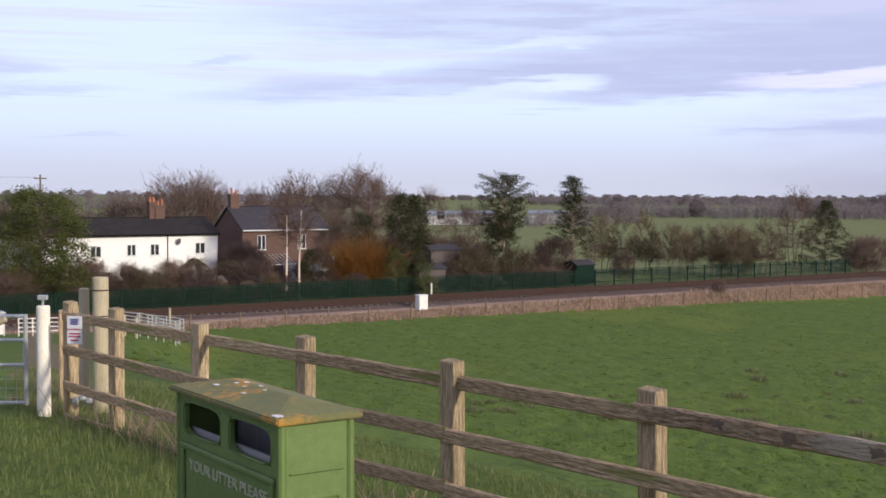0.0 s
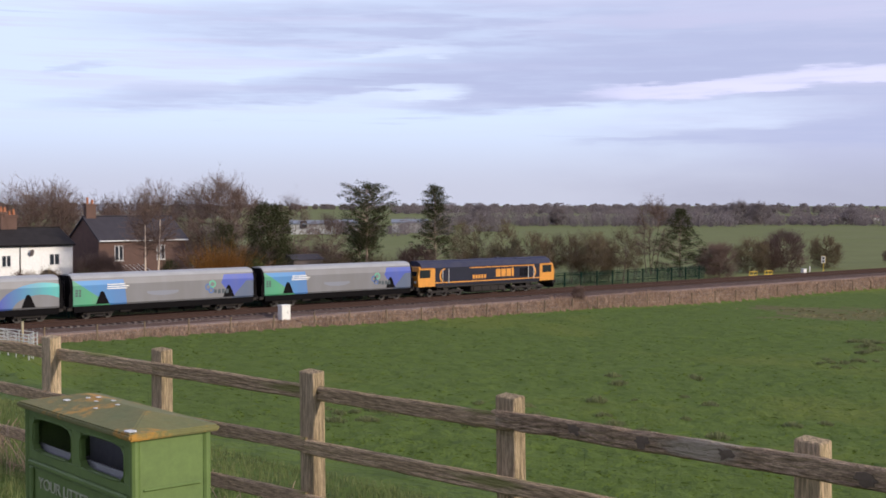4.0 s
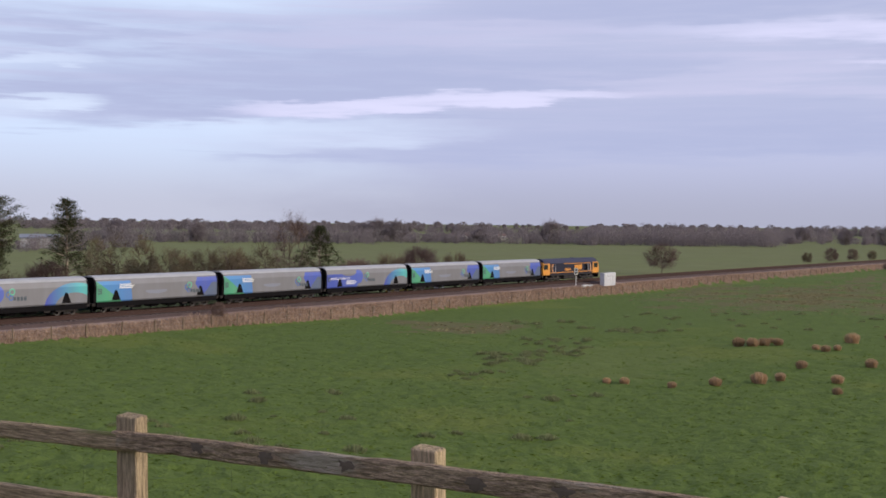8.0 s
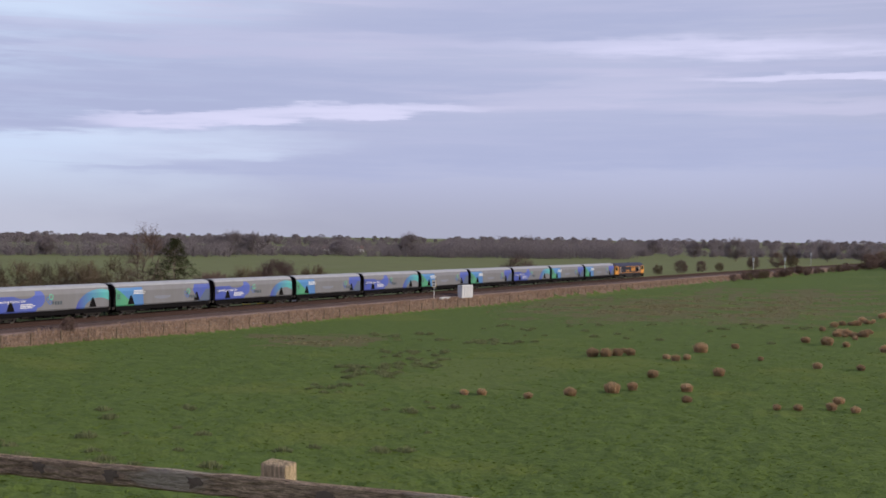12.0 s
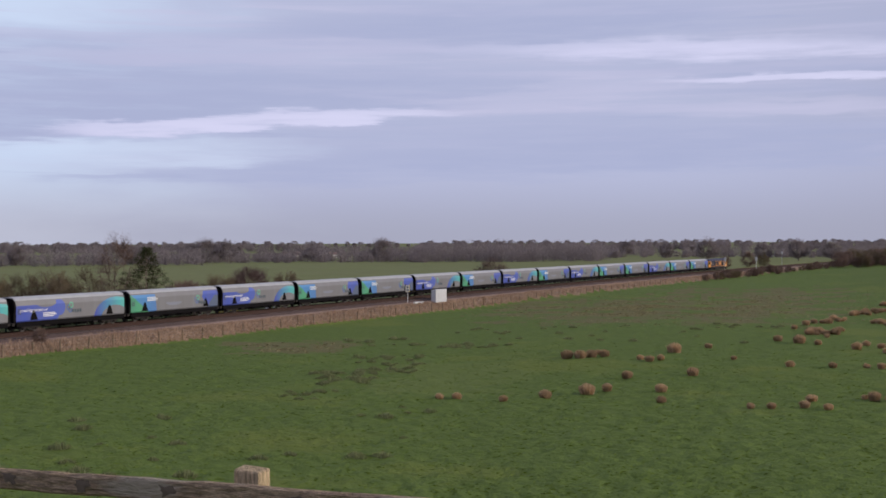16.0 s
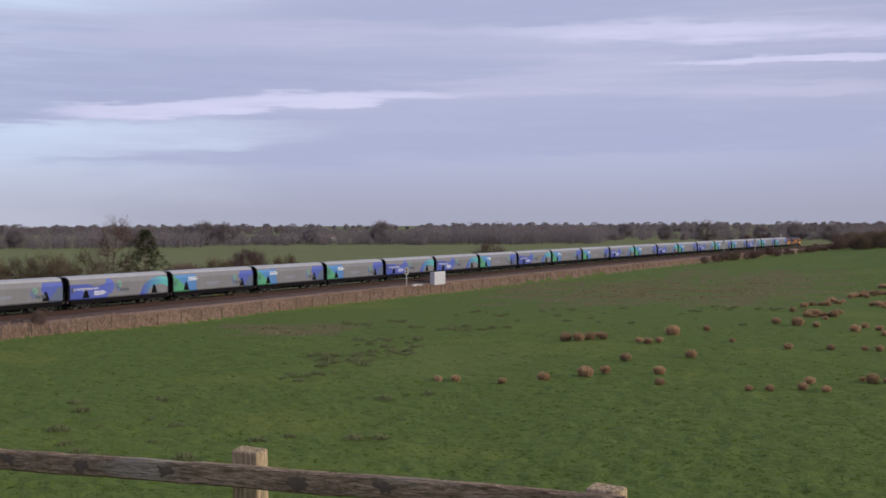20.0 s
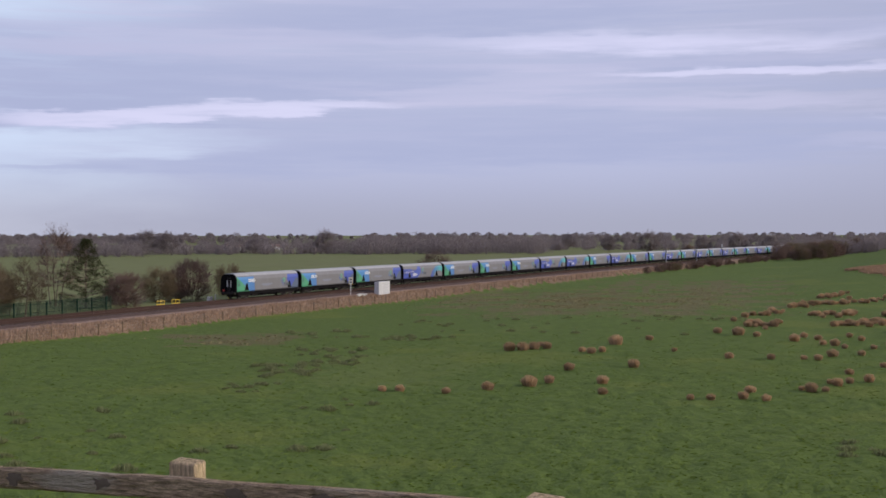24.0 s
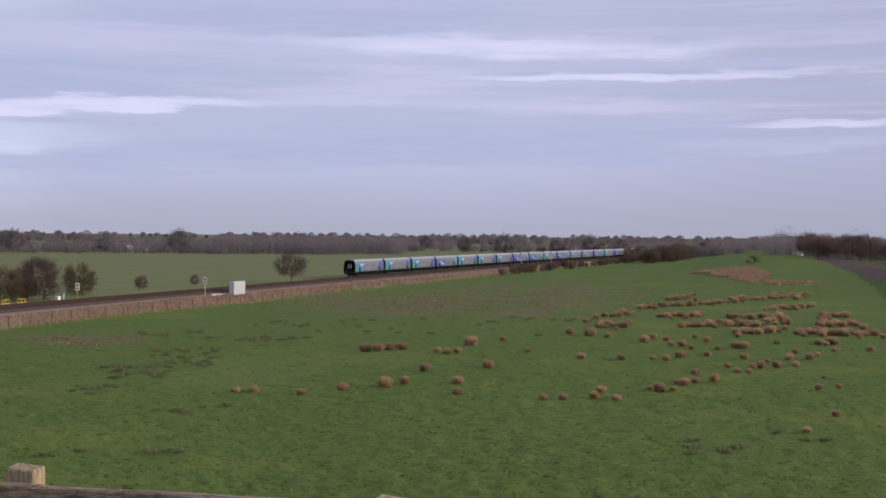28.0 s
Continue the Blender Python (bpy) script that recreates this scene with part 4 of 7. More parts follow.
def locomotive():
    """A freight diesel with a cab at each end; +x is the way it travels, rear at x = 0."""
    l = tagged(new("locomotive"), "dark blue and orange freight diesel locomotive with two cabs", "locomotive")
    n = 21.0
    body = [(-1.30, 1.15), (-1.32, 1.3), (-1.32, 3.12), (-1.0, 3.4), (1.0, 3.4), (1.32, 3.12), (1.32, 1.3), (1.30, 1.15)]
    bm = bmesh.new()
    extrude_profile(bm, body, 2.6, n - 2.6)
    part("body", bm, NAVY, l, "dark blue body side")
    bm = bmesh.new()
    extrude_profile(bm, [(-1.3, 3.14), (-1.0, 3.62), (-0.4, 3.88), (0.4, 3.88), (1.0, 3.62), (1.3, 3.14)], 0.75, n - 0.75)
    part("roof", bm, LOCOROOF, l, "dusty grey-blue roof")
    for q in ((6.0, 8.6, -0.6, 0.6, 3.7, 3.86), (9.6, 11.0, -0.5, 0.5, 3.7, 3.9), (12.6, 13.4, -0.35, 0.35, 3.7, 3.95), (15.0, 17.6, -0.8, 0.8, 3.66, 3.84)):
        part("roof_hatch", boxes(q, bevel=0.04), LOCOROOF, l)
    for cx, sx in ((1.3, -1), (n - 1.3, 1)):
        bm = bmesh.new()
        nose = [(-sx * 1.3, 1.15), (sx * 1.0, 1.15), (sx * 1.12, 2.15), (sx * 0.75, 3.3), (-sx * 1.3, 3.3)]
        a = [bm.verts.new((cx + x, -1.32 if z < 3 else -1.0, z)) for x, z in nose]
        b = [bm.verts.new((cx + x, 1.32 if z < 3 else 1.0, z)) for x, z in nose]
        mid_a = [bm.verts.new((cx + x, -1.32, 3.0)) for x in (sx * 0.88, -sx * 1.3)]
        mid_b = [bm.verts.new((cx + x, 1.32, 3.0)) for x in (sx * 0.88, -sx * 1.3)]
        ring_a, ring_b = a[:3] + [mid_a[0], mid_a[1]], b[:3] + [mid_b[0], mid_b[1]]
        bm.faces.new(ring_a), bm.faces.new(ring_b[::-1])
        bm.faces.new((mid_a[0], a[3], a[4], mid_a[1])), bm.faces.new((mid_b[1], b[4], b[3], mid_b[0]))
        for i in range(2):
            bm.faces.new((a[i], b[i], b[i + 1], a[i + 1]))
        bm.faces.new((a[2], b[2], mid_b[0], mid_a[0])), bm.faces.new((mid_a[0], mid_b[0], b[3], a[3])), bm.faces.new((a[3], b[3], b[4], a[4]))
        bmesh.ops.recalc_face_normals(bm, faces=bm.faces)
        cab = part("cab", bm, ORANGE, l, "orange cab")
        for sy in (-1, 1):
            part("side_window", boxes((cx - 0.85, cx + 0.62, sy * 1.325 - 0.008, sy * 1.325 + 0.008, 2.1, 2.95), bevel=0.006), PANE, cab)
            part("cab_door", boxes((cx - sx * 2.75 - 0.33, cx - sx * 2.75 + 0.33, sy * 1.326 - 0.01, sy * 1.326 + 0.01, 1.6, 2.9), bevel=0.008), NAVY, cab)
            for dx in (-0.48, 0.48):
                bm = bmesh.new()
                tube(bm, (cx - sx * 2.75 + dx * 0.9, sy * 1.38, 1.45), (cx - sx * 2.75 + dx * 0.9, sy * 1.38, 2.95), 0.03, n=6)
                part("grab_rail", bm, WHITEP, cab)
        for sy in (-0.58, 0.58):
            bm = bmesh.new()
            q = [(cx + sx * 1.075, 2.3), (cx + sx * 0.82, 3.1)]
            v = [bm.verts.new((x + sx * 0.02, sy + dy, z)) for (x, z) in q for dy in (-0.45, 0.45)]
            bm.faces.new((v[0], v[1], v[3], v[2]))
            part("windscreen", bm, PANE, cab)
        for sy in (-0.85, 0.85):
            part("headlamp", boxes(sorted((cx + sx * 1.02, cx + sx * 1.16))[0:2] + [sy - 0.16, sy + 0.16, 1.55, 1.8], bevel=0.02), WHITEP, cab)
        bm = bmesh.new()
        box(bm, *sorted((cx + sx * 0.9, cx + sx * 1.25)), -1.25, 1.25, 0.75, 1.15, bevel=0.04)
        for y in (-0.87, 0.87):
            tube(bm, (cx + sx * 1.2, y, 1.03), (cx + sx * 1.5, y, 1.03), 0.1, n=8)
            tube(bm, (cx + sx * 1.46, y, 1.03), (cx + sx * 1.52, y, 1.03), 0.24, n=14)
        part("buffer_beam", bm, GRIME, l)
        bm = bmesh.new()
        extrude_profile(bm, [(-1.2, 0.3), (1.2, 0.3), (1.25, 0.75), (-1.25, 0.75)], *sorted((cx + sx * 0.95, cx + sx * 1.1)))
        part("obstacle_plough", bm, BLACK, l)
    for sy in (-1, 1):
        y = sy * 1.323
        bm = boxes((2.6, n - 2.6, y - 0.006, y + 0.006, 1.46, 1.58), (7.6, n - 3.5, y - 0.006, y + 0.006, 2.94, 3.05))
        for cx, sx in ((4.0, -1), (n - 4.0, 1)):
            # curved ends of the lining
            pts = [(cx + sx * 0.8 * math.cos(a), 2.25 + 0.8 * math.sin(a)) for a in np.linspace(-math.pi / 2, math.pi / 2, 11)]
            for p, q in zip(pts[:-1], pts[1:]):
                k = bm.verts.new((p[0], y + sy * 0.006, p[1])), bm.verts.new((q[0], y + sy * 0.006, q[1]))
                c = Vector((cx, 2.25))
                pi, qi = c + (Vector(p) - c) * 0.74, c + (Vector(q) - c) * 0.74
                k2 = bm.verts.new((qi[0], y + sy * 0.006, qi[1])), bm.verts.new((pi[0], y + sy * 0.006, pi[1]))
                bm.faces.new((*k, *k2))
        part("orange_lining", bm, ORANGE, l, "orange lining band")
        # fleet number and owner's mark as plain blocks
        bm = bmesh.new()
        for k in range(5):
            box(bm, 8.0 + 0.42 * k, 8.3 + 0.42 * k, y - 0.007, y + 0.007, 1.78, 2.2)
        part("number_bars", bm, ORANGE, l, "orange number bars")
        bm = bmesh.new()
        for a, b, z in ((0, 0.7, 2.72), (0.82, 1.5, 2.72), (1.62, 2.3, 2.72), (2.42, 2.75, 2.8)):
            box(bm, 11.5 + a, 11.5 + b, y - 0.007, y + 0.007, 1.86, z, bevel=0.003)
        part("owner_mark", bm, ORANGE, l, "large orange owner's mark")
        bm = boxes((2.8, n - 2.8, y * 0.985 - 0.02, y * 0.985 + 0.02, 1.0, 1.18))
        for k in range(12):
            box(bm, 3.0 + 1.3 * k, 3.08 + 1.3 * k, y - 0.02, y + 0.02, 2.97, 3.04)
        part("side_sill", bm, GRIME, l)
        bm = bmesh.new()
        for k in range(14):
            box(bm, 15.2 + 0.1 * k, 15.26 + 0.1 * k, y - 0.01, y + 0.01, 1.75, 2.75)
        part("grille", bm, BLACK, l)
    bm = bmesh.new()
    box(bm, 7.9, 13.1, -1.2, 1.2, 0.3, 1.0, bevel=0.12)
    for k in range(4):
        box(bm, 8.2 + 1.25 * k, 9.1 + 1.25 * k, -1.26, 1.26, 0.4, 0.9, bevel=0.03)
    part("fuel_tank", bm, GRIME, l, "grimy fuel tank")
    bogie(l, 4.3, 4.1, 3, h=1.15)
    bogie(l, n - 4.3, 4.1, 3, h=1.15)
    return l


ORDER = "GGBGGBGBGBGGBGBBGGGBGGG"


def build_train():
    made = [(locomotive(), lambda t: loco_rear(t) + 0.2)]
    first = {}
    for i, k in enumerate(ORDER):
        if k not in first:
            first[k] = wagon("blue" if k == "B" else "green")
            w = first[k]
        else:
            w = copy_thing(first[k], pose(0, 0, 0))
        made.append((w, lambda t, i=i: loco_rear(t) - PITCH * (i + 0.5)))
    last = made[-1][0]
    bm = bmesh.new()
    for y in (-0.5, 0.12):
        box(bm, -9.33, -9.305, y, y + 0.16, 1.9, 2.9)
    part("end_stripes", bm, WHITEP, last, "two white stripes on the tail end")
    part("tail_lamp", boxes((-9.75, -9.6, 0.5, 0.7, 1.25, 1.5), bevel=0.02), TAIL, last)
    last["label"] = "last silver hopper wagon with a black tail end and white stripes"
    return made


TRAIN = build_train()


def train_rows(where):
    rows = []
    for t in [k * 2.0 for k in range(15)]:
        x, y, h = line(where(t))
        rows.append((t, pose(x, y, RAIL, 0, 0, math.degrees(h))))
    return rows


# ---- the bank top: post-and-rail fence, gate, sign, litter bin ----
OLDWOOD = mat("dark split rail", (0.66, 0.48, 0.32), 0.95, colour2=(0.3, 0.2, 0.13), scale=4.5, stretch=(0.5, 3.0, 3.0), bump=0.9, bump_scale=14.0, spec=0.1, grain=0.5, spots=(0.5, 0.42, 0.32), spot_scale=2.0, spot_lo=0.58)
PALEPOST = mat("peeling pale post", (0.5, 0.43, 0.31), 0.85, colour2=(0.28, 0.235, 0.14), scale=2.4, stretch=(3, 3, 0.5), bump=0.2, spots=(0.2, 0.18, 0.12), spot_scale=3.0, spot_lo=0.6)
WHITEPOST = mat("white painted post", (0.85, 0.79, 0.7), 0.75, colour2=(0.68, 0.6, 0.51), scale=2.5, stretch=(2, 2, 0.7), bump=0.15, spots=(0.24, 0.2, 0.17), spot_scale=5.0, spot_lo=0.64)
GALV = mat("galvanised tube", (0.5, 0.51, 0.52), 0.45, 0.5, scale=4.0, vary=0.2)
KNOT = mat("dark knot", (0.15, 0.11, 0.08), 0.9, scale=8.0, vary=0.4)
RUBBER = mat("black plastic", (0.02, 0.02, 0.022), 0.5)

POSTS = [(-3.72, 13.77), (-3.05, 12.99), (-1.96, 11.58), (-0.92, 10.52), (0.25, 9.03), (1.42, 7.75), (2.64, 6.18), (3.57, 4.51), (4.55, 2.9), (5.6, 1.3), (6.6, -0.4)]
TOP = 1.15


def wood_bar(bm, length, h, th, sag=0.0, rough=1.0):
    """A sawn rail along x, a little uneven."""
    n = 34
    rows = []
    for i in range(n + 1):
        x = length * i / n
        dz = 0.0012 * math.sin(i * 0.6 + length) + sag * math.sin(math.pi * i / n) + rnd(-0.0015, 0.0015) * rough
        hh, tt = h * (1 + 0.012 * math.sin(i * 0.7 + 1) + 0.016 * rough * rnd(-1, 1)), th
        c = 0.01 + 0.003 * rough * rnd(-1, 1)
        ring = [(-tt / 2 + c, -hh / 2), (tt / 2 - c, -hh / 2), (tt / 2, -hh / 2 + c), (tt / 2, hh / 2 - c), (tt / 2 - c, hh / 2), (-tt / 2 + c, hh / 2), (-tt / 2, hh / 2 - c), (-tt / 2, -hh / 2 + c)]
        rows.append([bm.verts.new((x, y, z + dz)) for y, z in ring])
    for a, b in zip(rows[:-1], rows[1:]):
        for j in range(8):
            bm.faces.new((a[j], a[(j + 1) % 8], b[(j + 1) % 8], b[j]))
    bm.faces.new(rows[0][::-1]), bm.faces.new(rows[-1])
    bmesh.ops.recalc_face_normals(bm, faces=bm.faces)


def square_post(w, d, h, lean=0.0):
    bm = bmesh.new()
    vs = box(bm, -w / 2, w / 2, -d / 2, d / 2, -0.5, h, bevel=0.008)
    for v in bm.verts:
        if v.co.z > h - 0.02:
            v.co.z += 0.004 * math.sin(v.co.x * 60) + 0.008 * v.co.y / d
        v.co.x += lean * v.co.z
    return bm


def build_fence():
    fence = thing("post_and_rail_fence", POSTS[1][0], POSTS[1][1], 0, 0, "weathered four-rail timber fence along the bank top", "fence")
    o = Vector((POSTS[1][0], POSTS[1][1], 0))
    away = Vector((*FENCE_OUT, 0))
    for i, (x, y) in enumerate(POSTS):
        j = min(max(i, 1), len(POSTS) - 2)
        d = Vector((POSTS[j + 1][0] - POSTS[j - 1][0], POSTS[j + 1][1] - POSTS[j - 1][1], 0))
        g = -0.2
        p = part("post", square_post(0.155, 0.105, TOP - g, lean=(0.0, 0.01, 0, 0.005, -0.012, -0.02, -0.015, 0, 0, 0, 0)[i]), POSTW, fence)
        p.matrix_basis = Matrix.Translation(Vector((x, y, g)) - o) @ Matrix.Rotation(math.atan2(d.y, d.x) + rnd(-0.06, 0.06), 4, "Z")
    side = -away * 0.068

    def rail(a, b, drop, m=WOOD, h=0.102, th=0.04, dz=(0, 0), sag=0.0, over=0.06, knots=0):
        pa, pb = Vector((*POSTS[a], TOP - drop - h / 2 + dz[0])) + side, Vector((*POSTS[b], TOP - drop - h / 2 + dz[1])) + side
        v = pb - pa
        bm = bmesh.new()
        wood_bar(bm, v.length + over * 2, h, th, sag, 2.2 if m is OLDWOOD else 1.0)
        r = part("rail", bm, m, fence)
        u = v.normalized()
        r.matrix_basis = Matrix.Translation(pa - u * over - o) @ u.to_track_quat("X", "Z").to_matrix().to_4x4()
        for k in range(knots):
            # a jagged dark scar round each knot, barely proud of the face
            bm = bmesh.new()
            cx, cz, m2 = 0.62 + k * 0.58 + rnd(-0.14, 0.14), rnd(-0.025, 0.025), 16
            ring = []
            for q in range(m2):
                a, rr = 2 * math.pi * q / m2, rnd(0.4, 1.0)
                ring.append((cx + 0.07 * math.cos(a) * rr, max(-h / 2 + 0.012, min(h / 2 - 0.012, cz + 0.042 * math.sin(a) * rr))))
            fr = [bm.verts.new((px, -th / 2 - 0.003, pz)) for px, pz in ring]
            bk = [bm.verts.new((px, -th / 2 + 0.01, pz)) for px, pz in ring]
            hub = bm.verts.new((cx, -th / 2 - 0.006, cz))
            for q in range(m2):
                p2 = (q + 1) % m2
                bm.faces.new((fr[q], fr[p2], hub)), bm.faces.new((fr[p2], fr[q], bk[q], bk[p2]))
            bmesh.ops.recalc_face_normals(bm, faces=bm.faces)
            part("knot", bm, KNOT, r)
        return r

    # top rail in three timbers, the third a darker split pole
    rail(0, 3, 0.10, over=0.02)
    rail(3, 5, 0.10, over=0.03)
    rail(5, 7, 0.085, OLDWOOD, h=0.108, th=0.055, dz=(0, 0.07), sag=0.01, over=0.1, knots=6)
    rail(7, 10, 0.03, OLDWOOD, h=0.115, th=0.05, knots=4)
    for a, b in ((0, 2), (2, 4), (4, 6), (6, 8), (8, 10)):
        rail(a, b, 0.47, over=0.01, dz=(rnd(-0.02, 0.02), rnd(-0.02, 0.02)))
        rail(a, b, 0.85, over=0.01, dz=(rnd(-0.02, 0.02), rnd(-0.02, 0.02)))
    for a, b in ((0, 1), (1, 2), (2, 3)):
        rail(a, b, 1.19, h=0.11, over=0.02)
    # stock wire behind the rails
    bm = bmesh.new()
    for a, b in zip(POSTS[2:8], POSTS[3:9]):
        for k in range(8):
            z = 0.05 + 0.12 * k
            tube(bm, Vector((*a, z)) + away * 0.06 - o, Vector((*b, z)) + away * 0.06 - o, 0.0004, n=3, caps=False)
        for k in range(12):
            p = Vector(a).lerp(Vector(b), k / 12)
            tube(bm, Vector((*p, -0.15)) + away * 0.06 - o, Vector((*p, 0.95)) + away * 0.06 - o, 0.0004, n=3, caps=False)
    part("stock_wire", bm, GRIME, fence, "thin rusty stock wire")


build_fence()


def near_by(deg, d):
    x, y = bearing(deg, d)
    return x, y + 0.33


def build_gateway():
    def round_post(name, az, d, top, r, m, label, lean=0.0):
        x, y = near_by(az, d)
        g = hz(x, y)
        t = thing(name, x, y, g, 0, label, "post")
        bm = bmesh.new()
        n, h = 18, top - g
        zs = [-0.4, 0.0, h * 0.33, h * 0.66, h - 0.02, h]
        rings = [[bm.verts.new((lean * z + math.cos(a) * rr * (1 + 0.04 * math.sin(3 * a + z)), math.sin(a) * rr, z)) for a in np.linspace(0, 2 * math.pi, n, endpoint=False)]
                 for z, rr in zip(zs, (r, r, r * 0.99, r * 0.98, r * 0.97, r * 0.88))]
        for a, b in zip(rings[:-1], rings[1:]):
            for i in range(n):
                bm.faces.new((a[i], a[(i + 1) % n], b[(i + 1) % n], b[i]))
        bm.faces.new(rings[-1])
        part("shaft", bm, m, t)
        return t, h

    p, h = round_post("gate_post", 16.62, 13.75, 1.13, 0.072, WHITEPOST, "white painted round timber gate post, paint flaking")
    part("latch", boxes((-0.05, 0.05, -0.03, 0.03, h + 0.06, h + 0.11), (-0.012, 0.012, -0.012, 0.012, h, h + 0.06), bevel=0.006), GALV, p)
    p, h = round_post("strainer_post", 14.2, 15.0, 1.34, 0.095, PALEPOST, "stout pale round strainer post wired to the fence")
    bm = bmesh.new()
    for z in (h - 0.45, h - 0.5, h - 0.15):
        bmesh.ops.create_cone(bm, cap_ends=False, segments=18, radius1=0.099, radius2=0.099, depth=0.012, matrix=Matrix.Translation((0, 0, z)))
    part("wire_binding", bm, GRIME, p)
    round_post("fence_stake", 14.9, 15.3, 1.19, 0.062, PALEPOST, "pale round fence stake")
    for az, d, top in ((15.25, 15.9, 0.93), (15.75, 15.4, 0.93)):
        x, y = near_by(az, d)
        g = hz(x, y)
        t = thing("fence_stake", x, y, g, 20, "weathered square fence stake", "post")
        part("shaft", square_post(0.12, 0.1, top - g), POSTW, t)
    # tubular field gate, standing open towards the track
    x, y = near_by(17.35, 14.2)
    x2, y2 = near_by(26.0, 15.2)
    ang = math.degrees(math.atan2(y2 - y, x2 - x))
    g = thing("field_gate", x, y, 0.0, ang, "galvanised tubular field gate with timber brace", "gate")
    L = 3.0
    for xx in (0.0, L):
        bm = bmesh.new()
        tube(bm, (xx, 0, 0.02), (xx, 0, 1.0), 0.024, n=10)
        part("stile", bm, GALV, g)
    for z in (0.04, 0.45, 0.72, 0.98):
        bm = bmesh.new()
        tube(bm, (0, 0, z), (L, 0, z), 0.021, n=10)
        part("bar", bm, GALV, g)
    bm = bmesh.new()
    tube(bm, (0.2, 0.03, 0.95), (0.9, 0.03, 0.62), 0.035, n=6)
    part("brace", bm, PALEPOST, g)
    bm = bmesh.new()
    for k in range(24):
        tube(bm, (0.12 * k + 0.1, 0, 0.05), (0.12 * k + 0.1, 0, 0.45), 0.0018, n=3, caps=False)
    for k in range(4):
        tube(bm, (0, 0, 0.1 + 0.1 * k), (L, 0, 0.1 + 0.1 * k), 0.0018, n=3, caps=False)
    part("gate_mesh", bm, GALV, g)
    # no-parking sign on the fence
    x, y = near_by(15.3, 13.4)
    s = thing("parking_sign", x, y, 0.755, -12.0, "white no-parking sign with red print screwed to the rail", "sign")
    part("plate", boxes((-0.082, 0.082, -0.004, 0.004, 0, 0.29), bevel=0.002), mat("sign white", (0.75, 0.75, 0.8), 0.5), s)
    ink = mat("sign red", (0.45, 0.05, 0.12), 0.5)
    words("NO PARKING", 0.026, pose(0, -0.0065, 0.152, 90), ink, "lettering", s)
    bm = boxes((-0.06, 0.06, -0.0065, -0.004, 0.1, 0.116), (-0.065, 0.065, -0.0065, -0.004, 0.07, 0.086), (-0.045, 0.045, -0.0065, -0.004, 0.03, 0.048))
    part("print_bars", bm, ink, s)
    bm = bmesh.new()
    for k in range(3):
        v = [bm.verts.new((a, -0.0065, b)) for a, b in ((-0.06, 0.262 - 0.022 * k), (0.06, 0.262 - 0.022 * k), (0.03, 0.244 - 0.022 * k), (-0.03, 0.244 - 0.022 * k))]
        bm.faces.new(v[::-1])
    part("emblem", bm, mat("sign navy", (0.06, 0.06, 0.25), 0.5), s)


build_gateway()


def hurdle(name, az0, d0, az1, d1, h, label, m=None, group="", bars=5, posts=4):
    """A run of tubular pen rails between two places."""
    (x0, y0), (x1, y1) = bearing(az0, d0), bearing(az1, d1)
    t = thing(name, x0, y0, hz(x0, y0), 0, label, "fence", group)
    z1 = hz(x1, y1) - hz(x0, y0)
    for k in range(posts + 1):
        q = k / posts
        bm = bmesh.new()
        tube(bm, ((x1 - x0) * q, (y1 - y0) * q, z1 * q - 0.3), ((x1 - x0) * q, (y1 - y0) * q, z1 * q + h), 0.045, n=8)
        part("upright", bm, m or GALV, t)
    for k in range(bars):
        z = h * (0.25 + 0.73 * k / (bars - 1))
        bm = bmesh.new()
        tube(bm, (0, 0, z), (x1 - x0, y1 - y0, z1 + z), 0.03, n=8)
        part("bar", bm, m or GALV, t)
    return t


